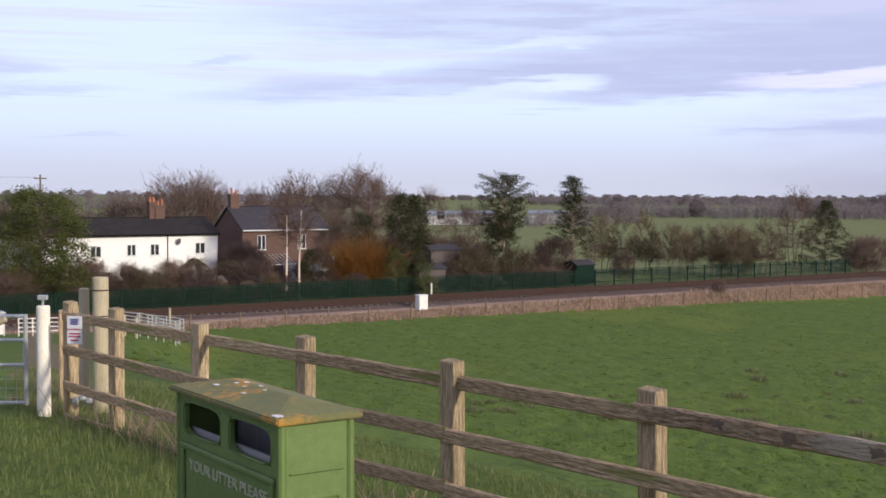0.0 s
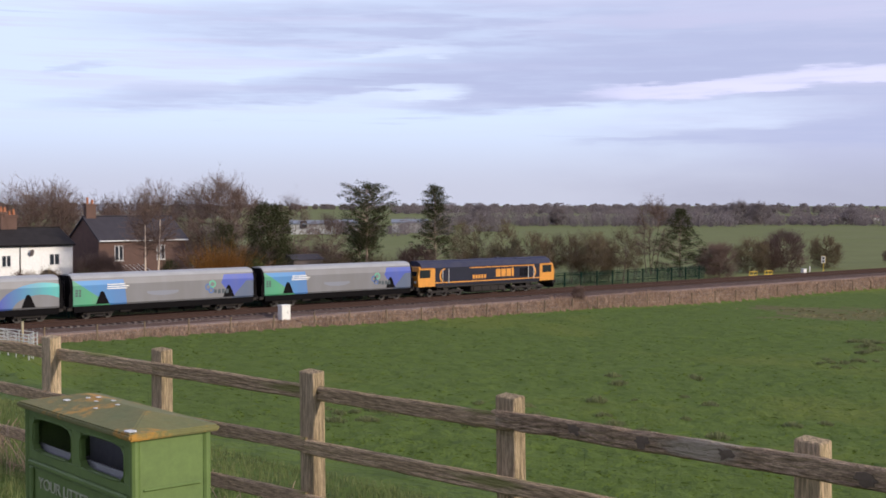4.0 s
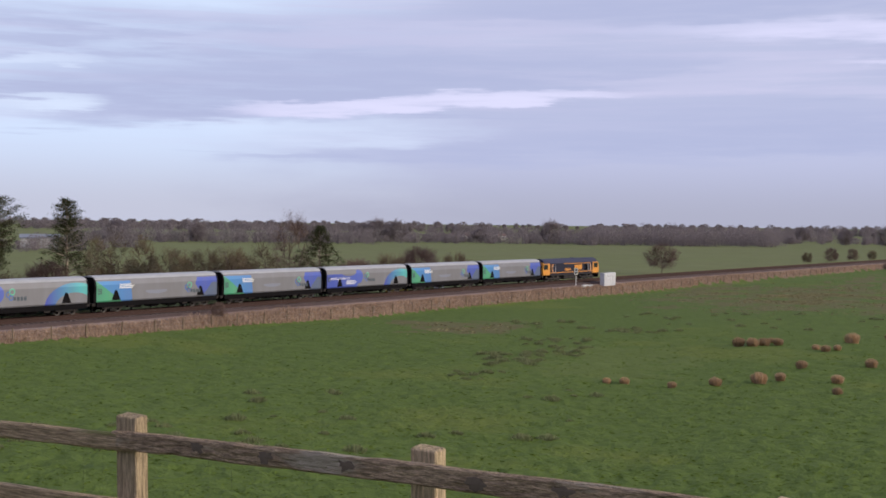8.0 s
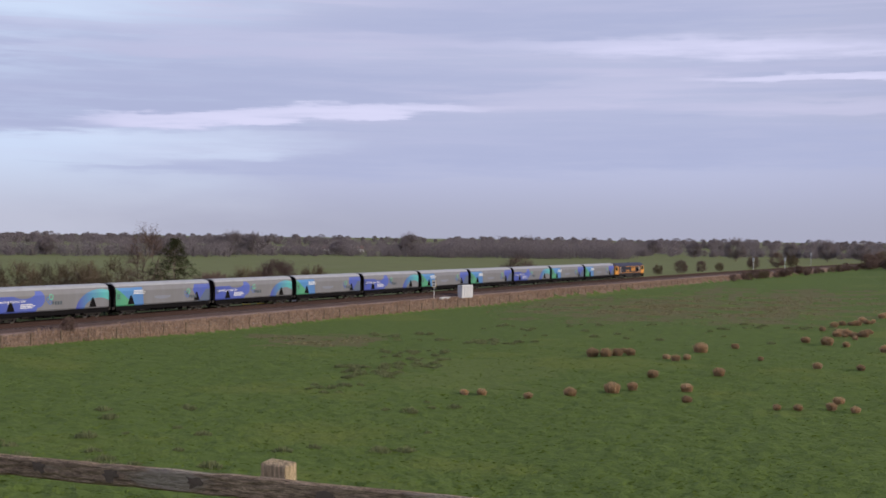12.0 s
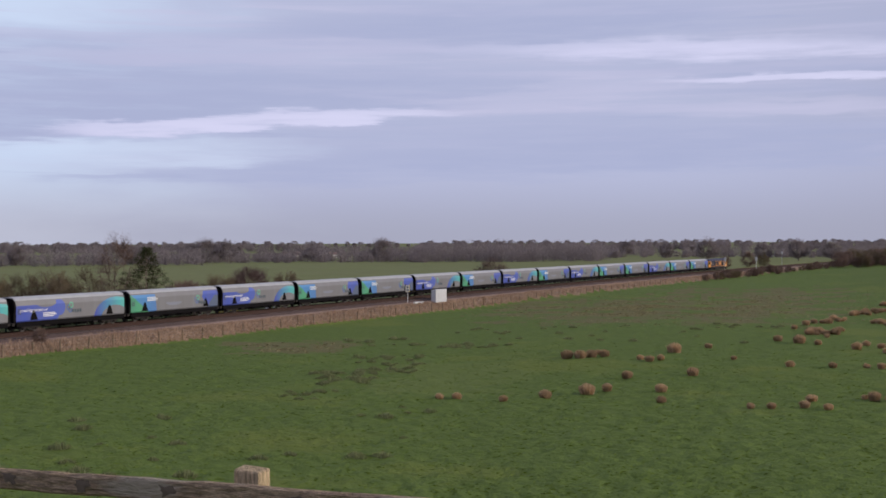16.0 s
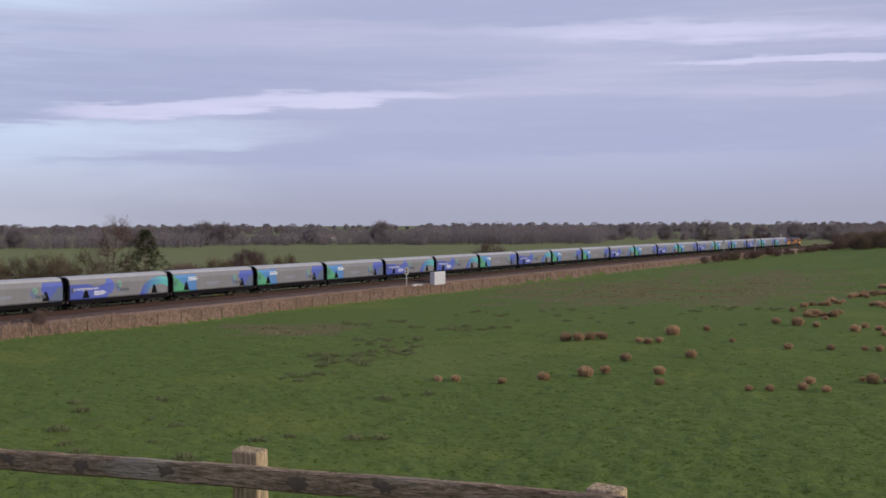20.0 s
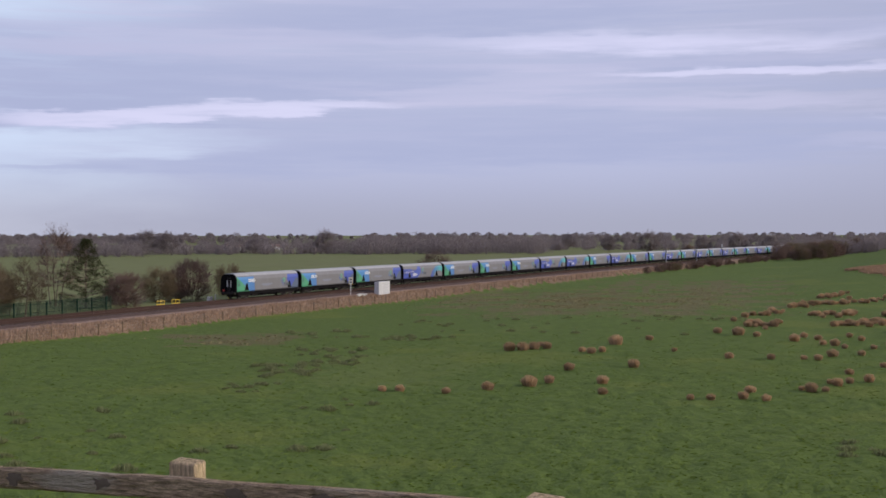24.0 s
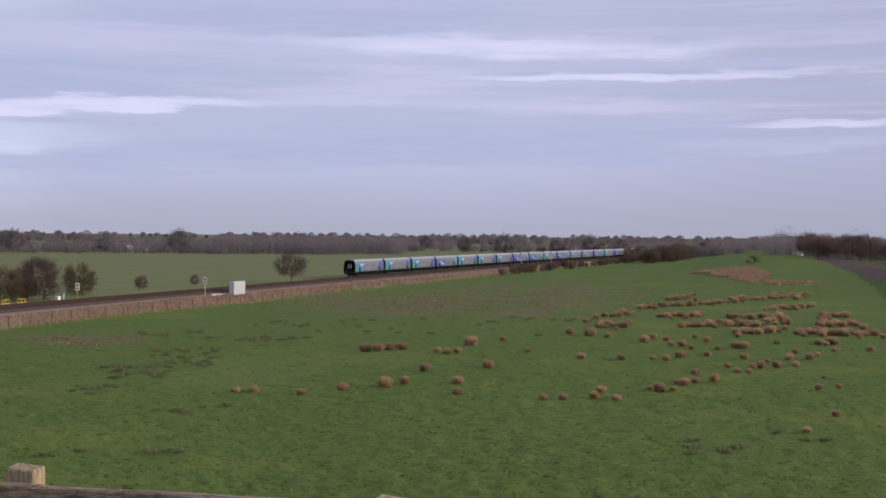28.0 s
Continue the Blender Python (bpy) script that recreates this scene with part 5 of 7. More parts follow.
def build_crossing():
    """Pens, stakes and white gates beside the farm track that runs down to the line."""
    hurdle("cattle_pen", 13.9, 86, 10.75, 92, 1.6, "galvanised tubular cattle pen rails in the field", bars=6, posts=5)
    hurdle("cattle_pen", 12.5, 80, 10.85, 88, 1.5, "galvanised tubular cattle pen rails in the field", bars=6, posts=5)
    hurdle("cattle_pen", 10.95, 84, 10.6, 91, 1.65, "galvanised end panel of the cattle pen", bars=5, posts=2)
    for az, d, h in ((11.2, 90, 2.2), (13.6, 74, 1.3), (13.15, 75, 1.2), (12.65, 77, 1.2)):
        x, y = bearing(az, d)
        t = thing("field_stake", x, y, hz(x, y), 0, "pale weathered round stake in the field", "post", "field stakes")
        bm = bmesh.new()
        tube(bm, (0, 0, -0.4), (0, 0, h), 0.09, 0.08, n=10)
        part("shaft", bm, PALEPOST, t)
    hurdle("crossing_gate", 20.5, 88, 18.2, 88, 1.3, "white level crossing gate beside the railway", WHITEP, "crossing gates", 5, 3)
    hurdle("crossing_gate", 17.6, 84, 15.9, 86, 1.15, "white level crossing gate beside the railway", WHITEP, "crossing gates", 4, 3)
    x, y = bearing(18.75, 97)
    h = thing("crossing_hut", x, y, hz(x, y), 30, "small white crossing hut with a grey roof", "hut")
    part("case", boxes((-0.85, 0.85, -0.6, 0.6, -0.3, 1.6), bevel=0.02), WHITEP, h)
    part("roof", boxes((-0.95, 0.95, -0.7, 0.7, 1.6, 1.74), bevel=0.03), GALV, h)
    part("door", boxes((-0.3, 0.35, -0.63, -0.6, 0.0, 1.05), bevel=0.01), WHITEP, h)
    x, y = near_by(15.0, 13.7)
    c = thing("wire_coil", x, y, hz(x, y) + 0.22, 0, "grey plastic insulators hung on the fence", "insulator")
    bm = bmesh.new()
    for k in range(3):
        bmesh.ops.create_icosphere(bm, subdivisions=1, radius=0.045, matrix=Matrix.Translation((0.07 * k - 0.07, 0, 0.03 * (k % 2))))
    part("insulator_cluster", bm, GALV, c)


build_crossing()


def build_bin():
    BINP = mat("green bin plastic", (0.125, 0.19, 0.05), 0.6, colour2=(0.09, 0.14, 0.038), scale=2.6, bump=0.04, bump_scale=30.0, spots=(0.16, 0.23, 0.085), spot_scale=4.0, spot_lo=0.66)
    LIDP = mat("bin lid with lichen", (0.13, 0.145, 0.055), 0.85, colour2=(0.22, 0.17, 0.06), scale=3.0, bump=0.15, bump_scale=25.0, spots=(0.42, 0.22, 0.04), spot_scale=3.4, spot_lo=0.52)
    PALEL = mat("bin lettering", (0.46, 0.47, 0.34), 0.8, scale=14.0, vary=0.4)
    LINER = mat("grey steel liner", (0.3, 0.3, 0.31), 0.6, 0.1)
    b = thing("litter_bin", -0.819, 6.839, -0.06, -56.85, "green plastic litter bin with two openings, orange lichen on the lid", "litter bin")
    L, W, H = 0.62, 0.198, 1.28

    def slab(pts, y0, y1):
        bm = bmesh.new()
        a, c = [bm.verts.new((x, y0, z)) for x, z in pts], [bm.verts.new((x, y1, z)) for x, z in pts]
        bm.faces.new(a), bm.faces.new(c[::-1])
        for i in range(len(pts)):
            bm.faces.new((a[i], a[(i + 1) % len(pts)], c[(i + 1) % len(pts)], c[i]))
        bmesh.ops.recalc_face_normals(bm, faces=bm.faces)
        return bm

    for sy in (-1, 1):
        y0, y1 = sorted((sy * W, sy * (W - 0.03)))
        # long wall with two round-cornered openings below the lid
        bm = bmesh.new()
        if sy > 0:
            box(bm, -L, L, y0, y1, 0.02, H, bevel=0.006)
            part("long_wall", bm, BINP, b)
            continue
        box(bm, -L, L, y0, y1, 0.02, 1.065, bevel=0.006)
        box(bm, -L, L, y0, y1, 1.235, H, bevel=0.004)
        for x0, x1 in ((-L, -0.52), (-0.055, 0.055), (0.52, L)):
            box(bm, x0, x1, y0, y1, 1.06, 1.24, bevel=0.004)
        part("long_wall", bm, BINP, b)
        for cx in (-0.29, 0.29):
            # rounded frame in each opening
            bm = bmesh.new()
            outer, inner = [], []
            for i in range(24):
                a = 2 * math.pi * i / 24
                ca, sa = math.cos(a), math.sin(a)
                k = (abs(ca) ** 5 + abs(sa) ** 5) ** (-0.2)
                outer.append((cx + 0.247 * ca * k, 1.15 + 0.095 * sa * k))
                inner.append((cx + 0.241 * ca * k, 1.15 + 0.09 * sa * k))
            yo, yi = sy * (W + 0.005), sy * (W - 0.032)
            ro, ri, rb = [bm.verts.new((x, yo - sy * 0.006, z)) for x, z in outer], [bm.verts.new((x, yo, z)) for x, z in inner], [bm.verts.new((x, yi, z)) for x, z in inner]
            rc = [bm.verts.new((x, yi, z)) for x, z in outer]
            for i in range(24):
                j = (i + 1) % 24
                bm.faces.new((ro[i], ro[j], ri[j], ri[i])), bm.faces.new((ri[i], ri[j], rb[j], rb[i])), bm.faces.new((ro[j], ro[i], rc[i], rc[j]))
            bmesh.ops.recalc_face_normals(bm, faces=bm.faces)
            part("opening_rim", bm, BINP, b, smooth=False)
        # raised frame round the lettered panel
        bm = bmesh.new()
        yf = sorted((sy * (W - 0.002), sy * (W + 0.016)))
        for q in ((-0.58, 0.58, *yf, 0.975, 1.015), (-0.57, 0.57, *yf, 0.12, 0.17), (-0.57, -0.515, *yf, 0.165, 0.98), (0.515, 0.57, *yf, 0.165, 0.98)):
            box(bm, *q, bevel=0.012)
        part("panel_frame", bm, BINP, b)
    for sx in (-1, 1):
        x0, x1 = sorted((sx * L, sx * (L - 0.03)))
        bm = bmesh.new()
        box(bm, x0, x1, -W + 0.028, W - 0.028, 0.02, H, bevel=0.006)
        part("end_wall", bm, BINP, b)
        bm = bmesh.new()
        xf = sorted((sx * (L - 0.002), sx * (L + 0.01)))
        for q in ((*xf, -0.12, 0.12, 0.90, 0.925), (*xf, -0.12, 0.12, 0.2, 0.225), (*xf, -0.135, -0.11, 0.22, 0.905), (*xf, 0.11, 0.135, 0.22, 0.905), (*xf, -0.15, 0.15, 1.03, 1.045)):
            box(bm, *q, bevel=0.006)
        part("end_panel_frame", bm, BINP, b)
    for sx in (-1, 1):
        for sy in (-1, 1):
            bm = bmesh.new()
            tube(bm, (sx * (L - 0.012), sy * (W - 0.012), 0.0), (sx * (L - 0.012), sy * (W - 0.012), H), 0.024, n=10)
            part("corner_post", bm, BINP, b)
    words("YOUR LITTER PLEASE", 0.082, pose(0.02, -W - 0.003, 0.9, 90), PALEL, "lettering", b, 0.003, "raised pale lettering", sx=1.22)
    # hipped lid with an overhanging lip
    bm = bmesh.new()
    o, i2 = (0.664, 0.235), (0.36, 0.0)
    lo = [bm.verts.new((sx * o[0], sy * o[1], H)) for sx, sy in ((-1, -1), (1, -1), (1, 1), (-1, 1))]
    up = [bm.verts.new((sx * o[0], sy * o[1], H + 0.03)) for sx, sy in ((-1, -1), (1, -1), (1, 1), (-1, 1))]
    r0, r1 = bm.verts.new((-i2[0], 0, H + 0.085)), bm.verts.new((i2[0], 0, H + 0.085))
    for k in range(4):
        bm.faces.new((lo[k], lo[(k + 1) % 4], up[(k + 1) % 4], up[k]))
    bm.faces.new((up[0], up[1], r1, r0)), bm.faces.new((up[2], up[3], r0, r1)), bm.faces.new((up[1], up[2], r1)), bm.faces.new((up[3], up[0], r0)), bm.faces.new(lo[::-1])
    bmesh.ops.recalc_face_normals(bm, faces=bm.faces)
    bmesh.ops.bevel(bm, geom=list(bm.edges), offset=0.008, segments=2, affect="EDGES")
    part("lid", bm, LIDP, b, "lichened lid")
    bm = bmesh.new()
    for q in ((-L + 0.04, L - 0.04, -W + 0.04, W - 0.04, 0.05, 0.07), (-L + 0.04, -L + 0.05, -W + 0.04, W - 0.04, 0.06, 0.98), (L - 0.05, L - 0.04, -W + 0.04, W - 0.04, 0.06, 0.98),
              (-L + 0.05, L - 0.05, -W + 0.05, -W + 0.06, 0.06, 1.09), (-L + 0.05, L - 0.05, W - 0.06, W - 0.05, 0.06, 1.14)):
        box(bm, *q)
    part("liner", bm, LINER, b, "grey steel liner")
    drop = mat("bird droppings", (0.7, 0.7, 0.68), 0.8)
    for x, y, r in ((-0.32, -0.1, 0.022), (-0.22, -0.03, 0.014), (-0.16, 0.0, 0.016), (-0.1, -0.04, 0.012), (0.02, -0.1, 0.014), (0.1, -0.02, 0.013), (0.6, -0.2, 0.03), (-0.05, 0.03, 0.014)):
        bm = bmesh.new()
        bmesh.ops.create_icosphere(bm, subdivisions=1, radius=r, matrix=Matrix.Translation((x, y, H + 0.03 + 0.055 * (1 - min(1, abs(y) / 0.23)) + 0.002)) @ Matrix.Diagonal((1.4, 1, 0.18, 1)))
        part("dropping", bm, drop, b)


build_bin()

x, y = near_by(13.9, 9.3)
o = part("litter_scrap", boxes((-0.07, 0.07, -0.05, 0.05, 0, 0.07), bevel=0.02), mat("red plastic", (0.6, 0.06, 0.04), 0.5), None)
tagged(o, "crumpled red plastic litter in the grass", "litter")
o.matrix_world = pose(x, y, hz(x, y), 8, 5, 40)


# ---- behind the railway: palisade, cottages, trees ----
def s_at(az, side):
    lo, hi = -300.0, 900.0
    for _ in range(50):
        m = (lo + hi) / 2
        x, y, _h = line(m, side)
        if math.degrees(math.atan2(-x, y)) > az:
            lo = m
        else:
            hi = m
    return lo


PALI = mat("dark green palisade", (0.009, 0.028, 0.02), 0.85, scale=1.5, vary=0.4, spec=0.1)
RENDERW = mat("white render", (0.85, 0.84, 0.83), 0.8, colour2=(0.78, 0.77, 0.75), scale=0.6, bump=0.05)
SLATE_R = mat("dark slate roof", (0.026, 0.023, 0.024), 0.9, colour2=(0.04, 0.036, 0.037), scale=1.2, bump=0.1, spec=0.1)
SLATE_B = mat("blue-grey slate roof", (0.055, 0.05, 0.06), 0.85, colour2=(0.04, 0.037, 0.045), scale=1.2, bump=0.1, spec=0.15)
BRICK = mat("dark red brick", (0.13, 0.075, 0.06), 0.9, colour2=(0.09, 0.054, 0.046), scale=1.5, bump=0.1)
BRICKC = mat("chimney brick", (0.13, 0.075, 0.06), 0.9, colour2=(0.11, 0.065, 0.05), scale=3.0)
POT = mat("clay pot", (0.42, 0.16, 0.08), 0.8)
WIN = mat("window glass", (0.03, 0.035, 0.045), 0.1)
GUTTER = mat("white trim", (0.7, 0.7, 0.7), 0.5)
FELT = mat("shed felt", (0.11, 0.09, 0.09), 0.9)
REDWOOD = mat("red shed boards", (0.2, 0.07, 0.045), 0.85, scale=2.0)
GREYGREEN = mat("pale green greenhouse frame", (0.35, 0.42, 0.42), 0.5)


def build_palisade():
    s0, s1 = s_at(19.0, 5.6), s_at(-19.1, 5.6)
    f = tagged(new("palisade_fence"), "dark green steel palisade fence along the railway", "fence")
    x0, y0, _ = line(s0, 5.6)
    f.matrix_world = pose(x0, y0, BEYOND)
    pales, s, k = Heap(), s0, 0
    while s < s1:
        x, y, h = line(s, 5.6)
        x, y = x - x0, y - y0
        half = 0.05 if s < s_at(-7.6, 5.6) else 0.037
        dx, dy = math.cos(h) * half, math.sin(h) * half
        z1 = 1.85
        pales.quad((x - dx, y - dy, 0.05), (x + dx, y + dy, 0.05), (x + dx, y + dy, z1), (x - dx, y - dy, z1))
        pales.tri((x - dx, y - dy, z1), (x + dx, y + dy, z1), (x, y, z1 + 0.12))
        if k % 18 == 0:
            p = part("post", boxes((-0.06, 0.06, -0.05, 0.05, -0.2, 1.9)), PALI, f)
            p.location = (x + dy * 1.0, y + dx * 1.0, 0)
            p.rotation_euler = (0, 0, h)
        s += 0.165
        k += 1
    tagged(raw("paling", pales.v, pales.f, PALI, f), kind="stuff")
    for z in (0.45, 1.5):
        v, q = [], []
        ss = np.arange(s0, s1, 6.0)
        for s in ss:
            x, y, h = line(s, 5.66)
            v += [(x - x0, y - y0, z), (x - x0, y - y0, z + 0.06)]
        q = [(2 * i, 2 * i + 2, 2 * i + 3, 2 * i + 1) for i in range(len(ss) - 1)]
        raw("fence_rail", v, q, PALI, f)


build_palisade()


def window(parent, x, z, w, h, y=0.0, sill=True):
    fr = part("window", boxes((x - w / 2, x + w / 2, y - 0.05, y + 0.02, z, z + 0.06), (x - w / 2, x + w / 2, y - 0.05, y + 0.02, z + h - 0.06, z + h),
                              (x - w / 2, x - w / 2 + 0.06, y - 0.05, y + 0.02, z + 0.06, z + h - 0.06), (x + w / 2 - 0.06, x + w / 2, y - 0.05, y + 0.02, z + 0.06, z + h - 0.06),
                              (x - 0.05, x + 0.05, y - 0.05, y + 0.02, z + 0.06, z + h - 0.06)), GUTTER, parent)
    part("pane", boxes((x - w / 2 + 0.06, x + w / 2 - 0.06, y - 0.02, y + 0.01, z + 0.06, z + h - 0.06)), WIN, fr)
    if sill:
        part("sill", boxes((x - w / 2 - 0.08, x + w / 2 + 0.08, y - 0.12, y, z - 0.06, z)), GUTTER, fr)


def cottage(name, x, y, z, turn, L, D, eave, ridge, wall_m, roof_m, label, windows, chimneys, split=None):
    """A gabled house; the front is at y = 0 and its foot at x = 0 to L."""
    t = thing(name, x, y, z, turn, label, "house")
    bm = bmesh.new()
    extrude_profile(bm, [(0, -0.5), (0, eave), (D / 2, ridge), (D, eave), (D, -0.5)], 0, L)
    part("wall", bm, wall_m, t)
    o = 0.3
    k = (ridge - eave) / (D / 2)
    for a, b in (((-o, eave - o * k), (D / 2, ridge)), ((D / 2, ridge), (D + o, eave - o * k))):
        bm = bmesh.new()
        extrude_profile(bm, [a, b, (b[0], b[1] + 0.16), (a[0], a[1] + 0.16)], -o * 0.6, L + o * 0.6)
        part("roof", bm, roof_m, t)
    part("ridge_tiles", boxes((-0.2, L + 0.2, D / 2 - 0.12, D / 2 + 0.12, ridge + 0.1, ridge + 0.24), bevel=0.04), roof_m, t)
    part("gutter", boxes((-0.1, L + 0.1, -o - 0.12, -o, eave - o * k - 0.02, eave - o * k + 0.12), bevel=0.03), GUTTER if wall_m is BRICK else BLACK, t)
    for (wx, wz, ww, wh) in windows:
        window(t, wx, wz, ww, wh)
    for cx, w, h in chimneys:
        c = part("chimney", boxes((cx - w / 2, cx + w / 2, D / 2 - 0.35, D / 2 + 0.35, ridge - 0.5, ridge + h), (cx - w / 2 - 0.08, cx + w / 2 + 0.08, D / 2 - 0.43, D / 2 + 0.43, ridge + h - 0.25, ridge + h - 0.05)), BRICKC, t)
        n = max(2, int(w / 0.42))
        for i in range(n):
            bm = bmesh.new()
            tube(bm, (cx - w / 2 + w * (i + 0.5) / n, D / 2, ridge + h), (cx - w / 2 + w * (i + 0.5) / n, D / 2, ridge + h + rnd(0.4, 0.75)), 0.14, 0.11, n=10)
            part("chimney_pot", bm, POT, c)
    if split:
        bm = bmesh.new()
        tube(bm, (split, -0.06, 0), (split, -0.06, eave - 0.1), 0.05, n=8)
        part("downpipe", bm, BLACK, t)
    return t


def build_houses():
    th = math.degrees(TRACK_PHI)
    L = 24.0
    rx, ry = bearing(9.1, 135)
    x, y = rx - ALONG[0] * L, ry - ALONG[1] * L
    z = -7.3
    eave = (2.3 - 4.19) - z
    w = cottage("white_cottages", x, y, z, th, L, 7.0, eave, eave + 1.5, RENDERW, SLATE_R, "row of white rendered cottages with a dark slate roof",
                [(L - 2.0, 3.3, 1.1, 1.15), (L - 7.0, 3.25, 0.95, 1.15), (L - 9.5, 3.25, 0.95, 1.15), (L - 13.2, 3.2, 1.1, 1.1), (L - 19.0, 3.2, 1.0, 1.1), (L - 9.0, 0.7, 1.2, 1.2), (L - 15.0, 0.7, 1.2, 1.2)],
                [(L - 5.2, 1.3, 1.5), (L - 3.9 - 2.0, 0.7, 1.8)], split=L - 5.6)
    for dx, dz in ((L - 4.4, eave - 0.8), (L - 15.0, 3.0)):
        bm = bmesh.new()
        bmesh.ops.create_cone(bm, cap_ends=True, segments=16, radius1=0.34, radius2=0.05, depth=0.12, matrix=pose(dx, -0.25, dz, 100, 0, 30))
        tube(bm, (dx, 0, dz), (dx, -0.25, dz), 0.02, n=6)
        part("satellite_dish", bm, FELT, w)
    # small gabled porch
    bm = bmesh.new()
    extrude_profile(bm, [(-1.4, 0), (-1.4, 2.0), (0, 2.0), (0, 0)], L - 3.9, L - 2.0)
    part("porch", bm, RENDERW, w)
    bm = bmesh.new()
    for a, b in ((L - 4.1, L - 2.95), (L - 1.8, L - 2.95)):
        v = [bm.verts.new(p) for p in ((a, -1.6, 1.95), (b, -1.6, 2.75), (b, 0, 2.75), (a, 0, 1.95))]
        v2 = [bm.verts.new((p.co.x, p.co.y, p.co.z + 0.1)) for p in v]
        bm.faces.new(v), bm.faces.new(v2)
        for i in range(4):
            bm.faces.new((v[i], v[(i + 1) % 4], v2[(i + 1) % 4], v2[i]))
    bmesh.ops.recalc_face_normals(bm, faces=bm.faces)
    part("porch_roof", bm, SLATE_R, w)
    x, y = bearing(8.0, 138)
    z = -7.3
    eave = (2.3 - 3.88) - z
    h = cottage("brick_house", x, y, z, th, 10.4, 7.0, eave, eave + 2.3, BRICK, SLATE_B, "dark red brick house with a blue-grey slate roof",
                [(2.3, 3.45, 1.0, 1.6), (7.3, 3.45, 1.0, 1.6), (2.3, 0.5, 1.1, 1.6)], [(0.7, 1.1, 1.5)])
    # lean-to glasshouse
    gl = part("conservatory", boxes((1.0, 1.08, -3.0, 0, 0, 2.0), (5.0, 5.08, -3.0, 0, 0, 2.0), (1.0, 5.08, -3.0, -2.92, 1.9, 2.0), (1.0, 5.08, -3.0, -2.92, 0, 0.5)), GUTTER, h)
    for k in range(9):
        bm = bmesh.new()
        tube(bm, (1.04 + 0.5 * k, -3.0, 1.95), (1.04 + 0.5 * k, 0, 3.0), 0.035, n=5)
        part("glazing_bar", bm, GUTTER, gl)
    # greenhouse, sheds and a caravan of garden clutter behind the palisade
    x, y = bearing(4.6, 133)
    g = thing("greenhouse", x, y, hz(x, y), th, "pale green octagonal summer house with a pointed roof", "summer house")
    bm = bmesh.new()
    for k in range(8):
        a = math.pi * k / 4
        tube(bm, (1.25 * math.cos(a), 1.25 * math.sin(a), 0), (1.25 * math.cos(a), 1.25 * math.sin(a), 2.6), 0.07, n=6)
    for zz in (0.05, 0.9, 1.75, 2.55):
        bmesh.ops.create_cone(bm, cap_ends=False, segments=8, radius1=1.25, radius2=1.25, depth=0.1, matrix=Matrix.Translation((0, 0, zz)))
    part("frame", bm, GREYGREEN, g)
    bm = bmesh.new()
    bmesh.ops.create_cone(bm, cap_ends=True, segments=8, radius1=1.5, radius2=0.08, depth=0.9, matrix=Matrix.Translation((0, 0, 3.0)))
    part("roof", bm, GREYGREEN, g)
    bm = bmesh.new()
    bmesh.ops.create_cone(bm, cap_ends=True, segments=8, radius1=1.18, radius2=1.18, depth=2.4, matrix=Matrix.Translation((0, 0, 1.25)))
    part("glazing", bm, WIN, g)
    for az, d, ln, dp, hh, wm, label in ((9.35, 124, 3.0, 2.2, 1.9, REDWOOD, "red-brown garden shed with a felt roof"), (7.8, 128, 3.6, 2.4, 1.7, FELT, "low dark garden shed behind the palisade"),
                                         (-0.6, 134, 3.4, 2.6, 2.6, FELT, "dark blue-grey felted garden shed"), (-1.2, 141, 4.0, 2.6, 4.3, FELT, "tall dark outbuilding with a pale roof"),
                                         (-7.55, 149, 2.8, 2.2, 2.3, PALI, "dark green steel trackside cabin")):
        x, y = bearing(az, d)
        s = thing("garden_shed", x, y, hz(x, y), th, label, "shed", "sheds behind the fence")
        bm = bmesh.new()
        extrude_profile(bm, [(0, -0.2), (0, hh), (dp / 2, hh + 0.45), (dp, hh), (dp, -0.2)], -ln / 2, ln / 2)
        part("wall", bm, wm, s)
        bm = bmesh.new()
        extrude_profile(bm, [(-0.2, hh - 0.07), (dp / 2, hh + 0.47), (dp + 0.2, hh - 0.07), (dp + 0.2, hh + 0.0), (dp / 2, hh + 0.55), (-0.2, hh + 0.0)], -ln / 2 - 0.15, ln / 2 + 0.15)
        part("roof", bm, FELT if wm is REDWOOD else SLATE_B, s)
    x, y = bearing(3.95, 136)
    s = thing("garden_shed", x, y, hz(x, y), th, "white lean-to roof over a garden store", "shed", "sheds behind the fence")
    bm = bmesh.new()
    extrude_profile(bm, [(0, 0), (0, 2.9), (2.0, 3.5), (2.0, 0)], -1.5, 1.5)
    part("wall", bm, BRICK, s)
    bm = bmesh.new()
    extrude_profile(bm, [(-0.2, 2.88), (2.2, 3.6), (2.2, 3.7), (-0.2, 2.98)], -1.8, 1.8)
    part("roof", bm, GUTTER, s)


build_houses()


def dome(v):
    return math.sqrt(max(0.02, 1 - (2 * min(1, v) - 1) ** 2))


